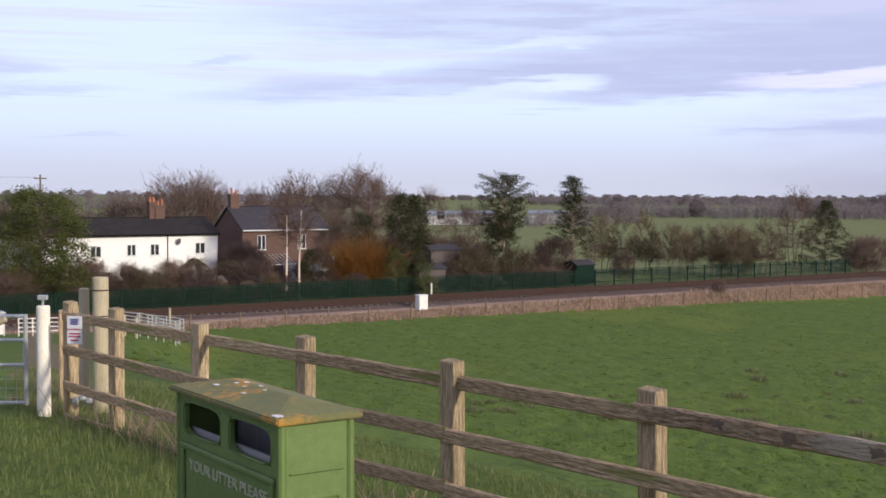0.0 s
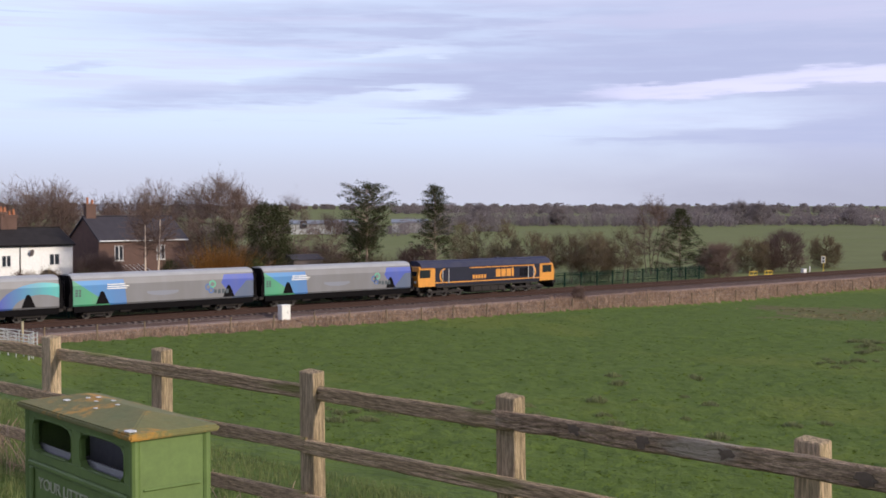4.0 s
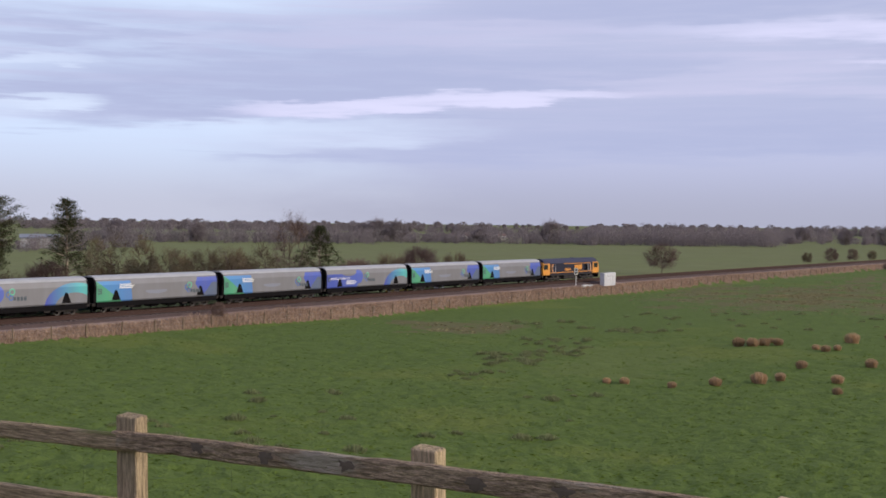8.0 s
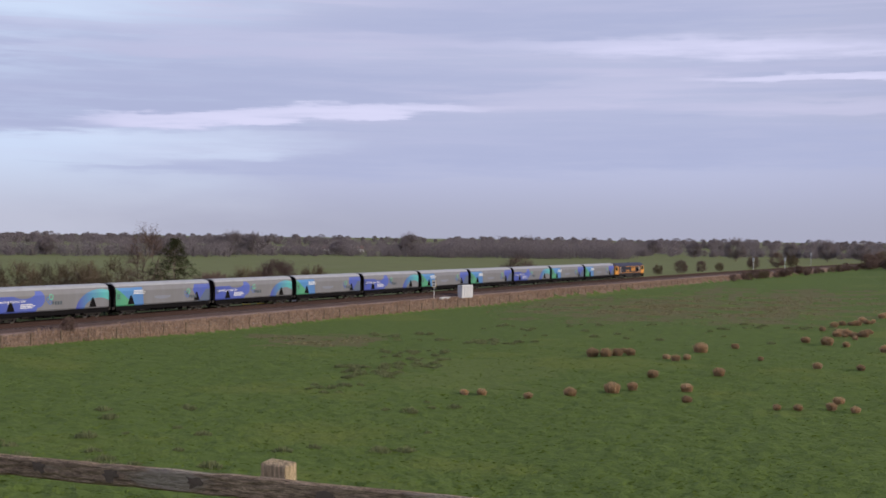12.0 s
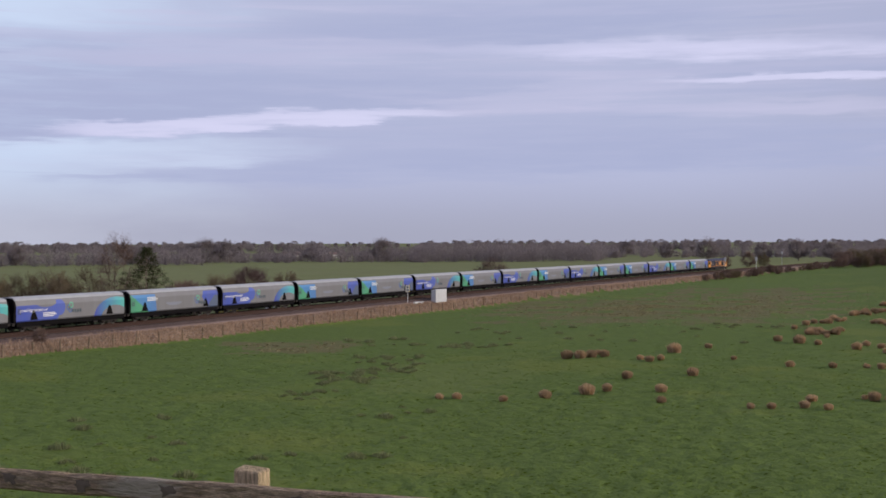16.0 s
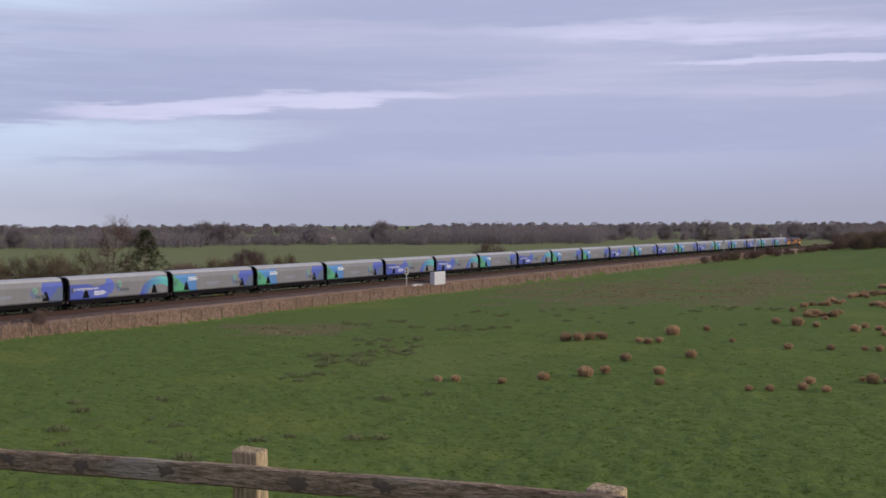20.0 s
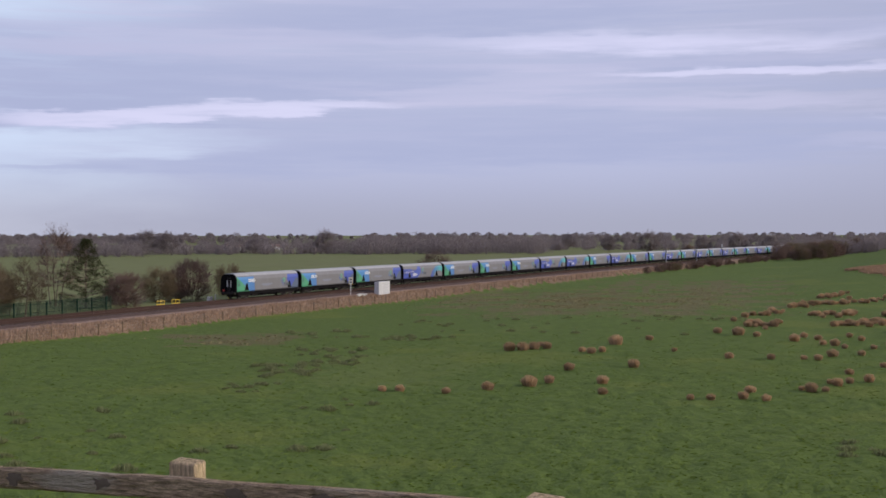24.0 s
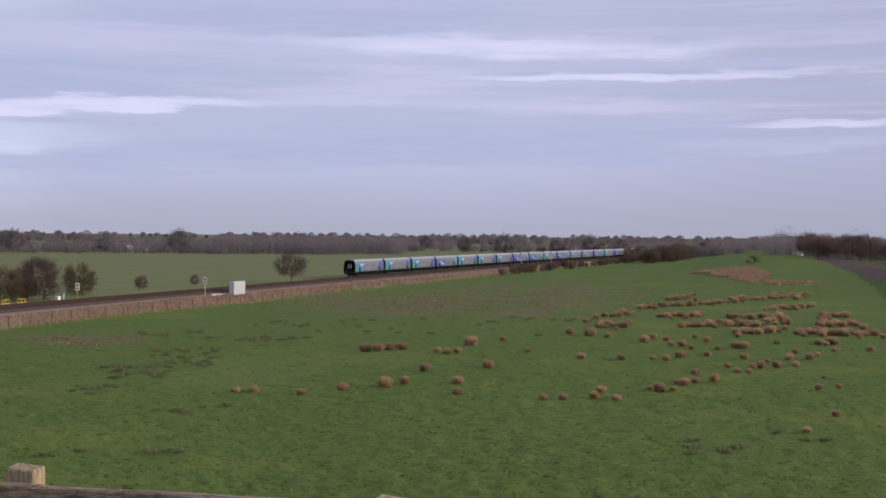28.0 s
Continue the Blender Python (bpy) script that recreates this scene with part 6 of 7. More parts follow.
def build_trees():
    random.seed(11)
    big = put(dome_tree("bare_tree", 14.0, 15.5, 0.15, 520, 9, 1.3, fine=0.016, label="broad leafless tree with a domed crown behind the cottages"), 10.55, 172)
    again(big, 8.6, 178, 80, 0.88), again(big, 12.9, 184, 200, 0.78), again(big, 6.6, 185, 120, 0.86), again(big, 18.6, 180, 10, 0.7), again(big, 14.6, 190, 50, 0.66)
    for az, d, h in ((6.05, 128, 12.9), (5.45, 129, 13.6)):
        put(dome_tree("birch_tree", h, 4.2, 0.34, 120, 8, 0.9, wood_m=BIRCH, trunk_r=0.14, fine=0.009, dark_limbs=True, label="slender leafless silver birch with a pale trunk"), az, d)
    mid = put(dome_tree("bare_tree", 14.4, 8.2, 0.2, 210, 8, 1.3, stems=2, fine=0.013, label="tall leafless tree with upright limbs"), 2.85, 150)
    for az, d, r, sc in ((3.6, 156, 60, 0.95), (1.9, 158, 140, 0.93), (4.5, 162, 250, 0.9), (-0.4, 168, 30, 0.84), (-2.2, 176, 90, 0.66), (7.3, 160, 45, 0.72)):
        again(mid, az, d, r, sc)
    # evergreens
    bark, pale_bark = mat("pine bark", (0.3, 0.22, 0.17), 0.9), mat("pale pine bark", (0.36, 0.28, 0.22), 0.9)
    put(evergreen("evergreen_tree", 10.6, 8.4, lambda v: 0.3 + 0.8 * dome(0.25 + v * 0.7), 300, LEAF, label="dense broad evergreen tree beside the cottages", size=0.85, per=170, bare=0.1), 16.7, 122)
    put(evergreen("ivy_tree", 10.4, 6.0, lambda v: 0.95 * dome(0.2 + v * 0.74), 200, NEEDLE, label="tall tree thick with dark ivy", size=0.8, per=130, bare=0.08), 0.55, 135)
    put(evergreen("ivy_tree", 8.2, 3.6, lambda v: 0.95 * dome(0.2 + v * 0.74), 80, NEEDLE, label="ivy-clad trunk among the bare trees", size=0.7, bare=0.12), 2.6, 146)
    put(evergreen("shrub", 4.6, 3.0, lambda v: 0.9 * dome(0.3 + v * 0.7), 60, LEAF, label="bright green conifer shrub at the fence", size=0.5, bare=0.03), 1.1, 130.5)
    put(evergreen("shrub", 3.2, 3.6, lambda v: 0.9 * dome(0.4 + v * 0.6), 60, LEAF, label="green garden shrub at the fence", size=0.5, bare=0.03), -0.2, 131)
    put(evergreen("shrub", 4.6, 3.4, lambda v: 0.9 * dome(0.35 + v * 0.65), 60, NEEDLE, label="dark green shrub below the birches", size=0.55, bare=0.03), 5.0, 131)
    put(evergreen("shrub", 3.6, 4.4, lambda v: 0.9 * dome(0.4 + v * 0.6), 60, NEEDLE, label="dark green shrub beside the brick house", size=0.55, bare=0.03), 8.6, 130)
    put(pine("pine_tree", 12.9, 6.8, 0.42, 84, lambda v: 0.42 + 1.15 * v if v < 0.5 else 1.0 - 0.9 * (v - 0.5) ** 1.5, "tall Scots pine with a rounded dark crown and bare trunk", bark, 0.66), -3.85, 147, 0, 0.985)
    put(pine("pine_tree", 7.4, 6.6, 0.1, 60, lambda v: 0.9 - 0.35 * v, "low dark conifer beneath the tall pine", bark, 0.6), -3.5, 150, 0, 1.06)
    put(pine("pine_tree", 11.4, 5.2, 0.34, 76, lambda v: 0.72 * (1.2 - v) + 0.2, "narrow pine with a pale bare trunk", pale_bark, 0.55), -6.95, 151, 0, 1.1)
    put(pine("conifer", 9.6, 9.6, 0.04, 96, lambda v: 1.02 * (1 - v) ** 0.8 + 0.06, "dark spreading conifer beyond the railway", bark, 0.62, 0.2), -18.0, 184)
    put(evergreen("shrub", 4.4, 6.5, lambda v: 0.95 * dome(0.4 + v * 0.6), 90, LEAF, label="green garden hedge shrub", size=0.6, bare=0.03), 15.6, 118)
    put(evergreen("gorse_bush", 2.4, 5.0, lambda v: 0.95 * dome(0.35 + v * 0.65), 30, NEEDLE, label="dark green gorse bush above the bracken", size=0.6, bare=0.03), -54.2, 392)
    # orange willow
    w = tagged(new("willow"), "bare willow with bright orange shoots", "tree")
    wood, tw = Heap(), Heap()
    for k in range(1500):
        a, e = rnd(0, 6.283), rnd(0.55, 1.5)
        base = Vector((rnd(-1.9, 1.9), rnd(-1.4, 1.4), rnd(0, 2.0)))
        d = Vector((math.cos(a) * math.cos(e), math.sin(a) * math.cos(e), math.sin(e)))
        l = rnd(2.4, 5.0)
        tw.limb(base, base + d * l * 0.6, 0.02, 0.014), tw.limb(base + d * l * 0.6, base + d * l + Vector((0, 0, -0.25)), 0.014, 0.007)
    wood.limb((0, 0, -0.3), (0, 0, 1.6), 0.3, 0.22, 8)
    raw("trunk", wood.v, wood.f, BARK, w), raw("crown", tw.v, tw.f, WILLOW, w)
    put(w, 2.75, 133, 0, 1.12)
    # shrubs of bare stems: gardens, hedges by the line, field bushes
    shrubs = []
    for k, (m, lab) in enumerate(((TWIG, "leafless brown shrub with fine stems"), (GREENTWIG, "leafless greenish-brown shrub with mossy stems"), (TWIG, "leafless rounded brown thorn bush"))):
        shrubs.append(dome_tree("bare_shrub", 5.0, 5.2, 0.0, 190, 9, 0.85, stems=6, twig_m=m, wood_m=m, trunk_r=0.06, label=lab, fine=0.013))
    hedges = [dome_tree("hedge_tree", 7.4, 4.0, 0.25, 95, 8, 0.8, stems=2, twig_m=GREENTWIG, wood_m=BARK, trunk_r=0.12, label="thin leafless tree with upright stems in a hedgerow", fine=0.011) for _ in range(3)]
    for k in range(23):
        az, d = -7.9 - 0.36 * k + rnd(-0.14, 0.14), 168 + rnd(-4, 6)
        sc = rnd(0.7, 1.15) * (0.8 if k % 5 == 4 else 1.0)
        if k < 3:
            put(hedges[k], az, d, rnd(0, 360), sc, group="hedgerow")
        else:
            again(hedges[k % 3], az, d, rnd(0, 360), sc)
    spots = [(-19.75, 182, 1.0), (-21.1, 196, 1.1), (-21.9, 198, 1.0), (-22.6, 200, 1.28), (-24.25, 214, 1.08), (-26.9, 236, 0.5), (-29.2, 255, 0.4), (-14.1, 170, 1.15), (-19.4, 190, 0.9), (-9.2, 160, 0.6)]

    def beside(s, side, sc):
        x, y, _h = line(s, side)
        spots.append((math.degrees(math.atan2(-x, y)), math.hypot(x, y), sc))

    for az, sc in ((-40.1, 0.6), (-41.0, 0.8), (-41.9, 0.7), (-42.6, 0.6), (-44.2, 0.9), (-45.0, 1.2), (-45.8, 1.0)):
        beside(s_at(az, 9), 9 + rnd(0, 3), sc)
    # gardens and undergrowth behind the palisade
    for k in range(44):
        beside(rnd(s_at(18.5, 8), s_at(6.5, 8)), rnd(8, 15), rnd(0.45, 0.85))
    for k in range(70):
        beside(rnd(s_at(7.0, 8), s_at(-7.5, 8)), rnd(9, 40), rnd(0.55, 1.15))
    for k in range(40):
        beside(rnd(s_at(19, 7), s_at(-8.5, 7)), rnd(7.2, 9), rnd(0.28, 0.5))
    # scrub on the near side of the line, far along, and the thicket where it is lost to view
    for k in range(64):
        beside(rnd(355, 580), rnd(-13, -8.5), rnd(0.28, 0.58))
    for k in range(44):
        beside(rnd(520, 660), rnd(-34, -9), rnd(0.8, 1.5))
    beside(104, -7.6, 0.34)
    for i, (az, d, sc) in enumerate(spots):
        src = shrubs[i % 3]
        if i < 3:
            put(src, az, d, rnd(0, 360), sc, group="bare shrubs")
        else:
            again(src, az, d, rnd(0, 360), sc)
    lone = put(dome_tree("bare_tree", 7.0, 7.6, 0.18, 220, 9, 0.9, fine=0.016, label="small round-headed leafless tree in the far field"), -33.5, 270)
    put(dome_tree("bare_tree", 12.4, 6.4, 0.12, 200, 8, 1.0, stems=4, trunk_r=0.16, fine=0.011, label="tall thin leafless tree by the railway"), -16.7, 190)
    # far hedge trees share the haze-tinted twig colour
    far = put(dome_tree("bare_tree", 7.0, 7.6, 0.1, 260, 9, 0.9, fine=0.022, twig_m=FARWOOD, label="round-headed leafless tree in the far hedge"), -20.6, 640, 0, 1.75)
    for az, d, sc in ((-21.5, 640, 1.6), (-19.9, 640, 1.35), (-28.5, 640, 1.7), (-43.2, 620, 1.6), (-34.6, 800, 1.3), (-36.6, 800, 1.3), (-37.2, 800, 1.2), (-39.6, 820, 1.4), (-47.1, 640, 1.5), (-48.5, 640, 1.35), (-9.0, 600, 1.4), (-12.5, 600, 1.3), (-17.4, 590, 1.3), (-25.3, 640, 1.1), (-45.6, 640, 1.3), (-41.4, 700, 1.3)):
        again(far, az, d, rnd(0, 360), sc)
    # trees that stand behind the second line
    for k in range(48):
        az, d = rnd(-56.4, -66.0), rnd(450, 540)
        again(lone, az, d, rnd(0, 360), rnd(0.7, 1.45))


build_trees()


def build_woods():
    """Far hedges and woods, each a mass of leafless crowns."""
    random.seed(5)
    bands = [(-7, -20.5, 600, 7.6, 190), (-20, -30.5, 645, 6.0, 150), (-30, -38.5, 660, 9.6, 210), (-24, -41, 930, 7.4, 150), (-38, -64, 780, 5.4, 250), (-5, -26, 1250, 8.2, 260), (-38, -66, 1250, 8.0, 300), (22, -68, 1900, 9.8, 560), (-10, 22, 430, 4.8, 150), (-49.5, -57, 640, 8.0, 120), (-55, -68, 520, 10.0, 170), (24, 60, 400, 8, 60), (2, 22, 900, 11, 130)]
    for a0, a1, d, h, n in bands:
        hp = Heap()
        for k in range(n):
            az, dd = rnd(min(a0, a1), max(a0, a1)), d * rnd(0.94, 1.1)
            x, y = bearing(az, dd)
            g, hh = hz(x, y), h * (0.38 + 0.62 * rnd(0, 1) ** 0.7) * (1.2 if random.random() < 0.06 and d < 1000 else 1.0)
            wdt = hh * rnd(0.5, 0.95)
            sz = max(0.26, d / 1900)
            for q in range(300):
                v = rnd(0.0, 1)
                rr = wdt * dome(0.14 + v * 0.84) * math.sqrt(rnd(0, 1))
                t = rnd(0, 6.283)
                c = Vector((x + rr * math.cos(t), y + rr * math.sin(t), g + v * hh))
                a, b = Vector((rnd(-1, 1), rnd(-1, 1), rnd(-1, 1))), Vector((rnd(-0.6, 0.6), rnd(-0.6, 0.6), rnd(0.5, 1.3)))
                hp.tri(c + a * sz * 0.7, c - a * sz * 0.7, c + b * sz * 1.3)
            hp.limb((x, y, g - 0.5), (x, y, g + hh * 0.6), 0.3, 0.15)
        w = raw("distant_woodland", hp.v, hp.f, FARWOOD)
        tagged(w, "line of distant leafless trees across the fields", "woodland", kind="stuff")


build_woods()


def build_distance():
    BARN = mat("pale barn sheeting", (0.5, 0.5, 0.5), 0.7, scale=0.3)
    BROOF = mat("grey barn roof", (0.2, 0.22, 0.26), 0.6, scale=0.3)
    for az0, az1, d, h, r in ((-0.4, -2.3, 430, 2.0, 0.9), (-2.4, -3.4, 440, 2.0, 0.9), (-5.0, -6.6, 450, 2.0, 0.9), (9.0, 6.4, 420, 6.5, 1.8)):
        (x0, y0), (x1, y1) = bearing(az0, d), bearing(az1, d)
        t = thing("industrial_shed", x0, y0, hz(x0, y0) + 1.5, math.degrees(math.atan2(y1 - y0, x1 - x0)), "long pale industrial shed with a grey roof", "shed", "far sheds")
        L = math.hypot(x1 - x0, y1 - y0)
        bm = bmesh.new()
        extrude_profile(bm, [(0, -2), (0, h), (9, h + r), (18, h), (18, -2)], 0, L)
        part("wall", bm, BARN, t)
        bm = bmesh.new()
        extrude_profile(bm, [(-0.5, h - 0.1), (9, h + r), (18.5, h - 0.1), (18.5, h + 0.25), (9, h + r + 0.35), (-0.5, h + 0.25)], -0.5, L + 0.5)
        part("roof", bm, BROOF, t)
        for k in range(int(L / 13)):
            part("door", boxes((3 + 13 * k, 5.5 + 13 * k, -0.06, 0.02, 0.5, 3.0)), SLATE_B, t)
    # red-roofed farm houses along the far hedge
    RED = mat("red pantiles", (0.2, 0.12, 0.1), 0.85)
    for az in (-23.4, -24.2, -24.7, -25.7, -26.3):
        x, y = bearing(az, 810)
        t = thing("farm_house", x, y, hz(x, y), rnd(-20, 20), "small far house with white walls and a red roof", "house", "far village")
        t.scale = (0.62, 0.62, 0.62)
        bm = bmesh.new()
        extrude_profile(bm, [(0, -1), (0, 3.2), (3, 5.2), (6, 3.2), (6, -1)], -4, 4)
        part("wall", bm, RENDERW, t)
        bm = bmesh.new()
        extrude_profile(bm, [(-0.4, 3.0), (3, 5.3), (6.4, 3.0), (6.4, 3.3), (3, 5.6), (-0.4, 3.3)], -4.2, 4.2)
        part("roof", bm, RED, t)


build_distance()


def build_second_line():
    """The other railway on the rise, with its masts."""
    a, b = Vector(bearing(-55.7, 640)), Vector(bearing(-64.5, 225))
    n, top = 40, -5.35
    d = (b - a).normalized()
    side = Vector((-d.y, d.x))
    if side.dot(-a) < 0:
        side = -side
    verts, faces, bank, bank_f = [], [], [], []
    for i in range(n + 1):
        p = a.lerp(b, i / n)
        for o, dz in ((-6, -1.6), (-4.2, 0), (4.2, 0)):
            verts.append((p.x + side.x * o, p.y + side.y * o, top + dz))
        f = p + side * 8.5
        bank += [(p.x + side.x * 4.2, p.y + side.y * 4.2, top + 0.004), (p.x + side.x * 6.5, p.y + side.y * 6.5, top - 0.7 + rnd(-0.15, 0.15)), (f.x, f.y, min(hz(f.x, f.y) - 0.3, top - 1.4))]
    for i in range(n):
        for j in range(2):
            faces.append((i * 3 + j, i * 3 + j + 1, i * 3 + j + 4, i * 3 + j + 3))
            bank_f.append((i * 3 + j, i * 3 + j + 1, i * 3 + j + 4, i * 3 + j + 3))
    tagged(raw("hill_trackbed", verts, faces, BALLAST), "dark ballast of a second railway on the rise", "trackbed", kind="structure")
    tagged(raw("hill_bank", bank, bank_f, mat("rough bank", (0.17, 0.12, 0.09), 0.95, colour2=(0.1, 0.075, 0.06), scale=0.15, bump=0.4, spec=0.05), smooth=True), "brown grassed bank of the second railway", "bank", kind="structure")
    for k in range(9):
        p = a.lerp(b, 0.1 + k * 0.095) - side * 4.6
        m = thing("line_mast", p.x, p.y, top - 0.6, math.degrees(math.atan2(d.y, d.x)), "grey steel overhead line mast beside the second railway", "mast", "overhead line masts")
        bm = bmesh.new()
        tube(bm, (0, 0, -0.8), (0, 0, 6.8), 0.1, 0.08, n=8)
        part("column", bm, GRIME, m)
    x, y = bearing(-56.25, 520)
    h = thing("line_hut", x, y, hz(x, y), 20, "small white hut beside the second railway", "hut")
    part("wall", boxes((-0.9, 0.9, -0.8, 0.8, -0.5, 2.2), bevel=0.03), WHITEP, h)
    part("roof", boxes((-1.0, 1.0, -0.9, 0.9, 2.2, 2.32), bevel=0.03), SLATE_B, h)
    # bracken-brown slope below it
    BRACKEN = mat("dead bracken", (0.4, 0.27, 0.175), 0.95, colour2=(0.31, 0.205, 0.13), scale=0.15, island=0.15, spec=0.05, thin=0.45)
    random.seed(8)
    hp = Heap()
    for k in range(12000):
        q = rnd(0, 1)
        half = 36 * min(1.0, q * 1.25) ** 0.7 * math.sqrt(1.0 if q < 0.8 else max(0.05, (1 - q) / 0.2))
        az, dd = -51.75 - 3.1 * q + random.gauss(0, 0.05), 356 - 26 * q + rnd(-half, half) + random.gauss(0, 2)
        if q > 0.93 and random.random() < 0.6:
            az, dd = -54.8 - rnd(0, 2.6), 300 + random.gauss(0, 4)
        x, y = bearing(az, dd)
        if lumps(x, y, 6.0, 0.3) < -0.4:
            continue
        z = hz(x, y)
        w = Vector((rnd(-1, 1), rnd(-1, 1), 0)).normalized() * rnd(0.3, 0.7)
        p, l = Vector((x, y, z - 0.05)), Vector((rnd(-0.3, 0.3), rnd(-0.3, 0.3), rnd(0.2, 0.5)))
        hp.quad(p - w, p + w, p + w * 0.5 + l, p - w * 0.5 + l)
    tagged(raw("bracken", hp.v, hp.f, BRACKEN), "patch of dead brown bracken on the rise", "bracken", kind="stuff")


build_second_line()


def build_poles():
    x, y = bearing(16.67, 150)
    z = hz(x, y)
    t = thing("telegraph_pole", x, y, z, 30, "dark timber pole with a crossarm and wire", "pole")
    bm = bmesh.new()
    tube(bm, (0, 0, -0.5), (0, 0, 12.6), 0.14, 0.1, n=8)
    part("shaft", bm, BARK, t)
    part("crossarm", boxes((-0.7, 0.7, -0.06, 0.06, 12.1, 12.25)), BARK, t)
    bm = bmesh.new()
    tube(bm, (-0.5, 0, 12.3), (-60, 10, 12.0), 0.012, n=4)
    part("wire", bm, BLACK, t)
    for az, side, h in ((-43.95, -8.5, 5.4), (-45.3, -8.5, 5.0), (-46.4, 5, 5.5)):
        x, y, a = line(s_at(az, side), side)
        t = thing("signal_post", x, y, hz(x, y), math.degrees(a), "slim grey railway signal post with a head", "signal", "signals")
        bm = bmesh.new()
        tube(bm, (0, 0, -0.3), (0, 0, h), 0.09, n=8)
        part("post", bm, GALV, t)
        part("head", boxes((-0.25, 0.25, -0.3, 0.3, h - 0.9, h + 0.3), bevel=0.04), GALV, t)


build_poles()


# ---- pasture growth and trackside strip ----
def clump(h, r, n, lean_most=0.5, w0=0.014, w1=0.034, dome_by=0.48):
    """A tuft of upright stems that fan out a little."""
    hp = Heap()
    for k in range(n):
        a, q = rnd(0, 6.283), math.sqrt(rnd(0, 1)) * r * 0.75
        b = Vector((math.cos(a) * q, math.sin(a) * q, -0.05))
        lean = Vector((math.cos(a), math.sin(a), 0)) * rnd(0.2, 1) * lean_most * (q / r + 0.1) * 1.3 + Vector((rnd(-0.15, 0.15), rnd(-0.15, 0.15), 0))
        top = b + (lean + Vector((0, 0, 1))).normalized() * h * rnd(0.55, 1.0) * (1 - dome_by * (q / (0.75 * r)) ** 2)
        w = Vector((rnd(-1, 1), rnd(-1, 1), 0)).normalized() * rnd(w0, w1)
        hp.quad(b - w, b + w, top + w * 0.5, top - w * 0.5)
    return hp


# rush tussocks: bearing, distance, width; then rows of them: bearings and distances of both ends, how many
TUSSOCKS_NEAR = [(-56.6, 80, 0.6), (-57.8, 88, 0.6), (-48.3, 93, 0.7), (-45.0, 93, 0.6), (-45.9, 93, 0.7), (-47.3, 94, 0.8), (-34.0, 95, 0.7), (-41.1, 95, 0.8), (-47.6, 97, 0.9), (-31.1, 97, 0.7), (-35.9, 97, 1.0), (-31.9, 97, 0.8), (-50.2, 99, 1.0), (-50.8, 99, 0.6), (-37.8, 99, 1.3), (-49.8, 100, 0.5), (-38.7, 101, 0.9), (-41.1, 101, 1.0), (-51.3, 103, 0.9), (-57.1, 103, 0.7), (-51.0, 104, 0.6), (-51.8, 105, 0.7), (-57.9, 105, 0.5), (-52.6, 106, 0.9), (-57.3, 110, 0.5), (-39.6, 110, 1.0)]
TUSSOCKS_MID = [(-51.8, 111, 0.8), (-53.6, 113, 0.7), (-54.1, 113, 0.6), (-42.5, 113, 1.1), (-53.2, 117, 0.7), (-54.3, 117, 0.7), (-54.6, 118, 0.9), (-55.3, 119, 0.9), (-56.1, 121, 0.7), (-46.7, 121, 0.9), (-49.9, 122, 0.7), (-50.5, 122, 0.8), (-48.5, 122, 0.8), (-54.9, 123, 0.6), (-40.6, 125, 1.0), (-53.9, 126, 0.9), (-51.1, 126, 1.1), (-41.1, 127, 0.8), (-55.8, 127, 1.0), (-40.2, 127, 0.8), (-44.3, 128, 0.6), (-52.3, 128, 0.8), (-56.7, 128, 1.0), (-37.5, 129, 1.3), (-36.9, 129, 1.3), (-38.0, 130, 1.2)]
TUSSOCKS_FAR = [(-38.6, 131, 1.1), (-57.0, 132, 0.7), (-38.3, 133, 0.8), (-56.1, 135, 0.7), (-41.7, 136, 1.6), (-52.8, 136, 0.7), (-51.6, 136, 0.7), (-53.5, 138, 1.1), (-57.7, 138, 0.6), (-53.9, 138, 1.2), (-51.2, 139, 1.1), (-50.7, 140, 0.8), (-59.2, 140, 0.9), (-43.2, 143, 0.9), (-49.5, 144, 1.2), (-55.3, 145, 0.8), (-52.3, 146, 0.8), (-50.5, 146, 0.9), (-49.9, 149, 0.9), (-47.9, 150, 0.9), (-51.8, 151, 0.8), (-47.1, 152, 1.5), (-46.2, 154, 1.1), (-58.8, 156, 0.7), (-46.9, 173, 0.9)]
TUSSOCK_ROWS = [(-49.3, -56.8, 207, 256, 42), (-50.5, -51.9, 239, 245, 8), (-47.4, -49.1, 183, 193, 7), (-47.5, -48.9, 164, 167, 9), (-50.1, -52.0, 186, 191, 11), (-51.1, -53.2, 168, 174, 13), (-53.2, -55.5, 189, 189, 13), (-53.5, -55.7, 155, 165, 11), (-54.7, -56.8, 210, 222, 9), (-57.0, -58.3, 193, 197, 9), (-56.9, -59.0, 179, 179, 14), (-56.1, -59.4, 158, 164, 20), (-54.2, -55.9, 174, 180, 7), (-56.9, -57.8, 146, 149, 5), (-53.2, -54.5, 173, 173, 7), (-60.1, -63.9, 182, 211, 12), (-59.7, -63.2, 157, 154, 8)]


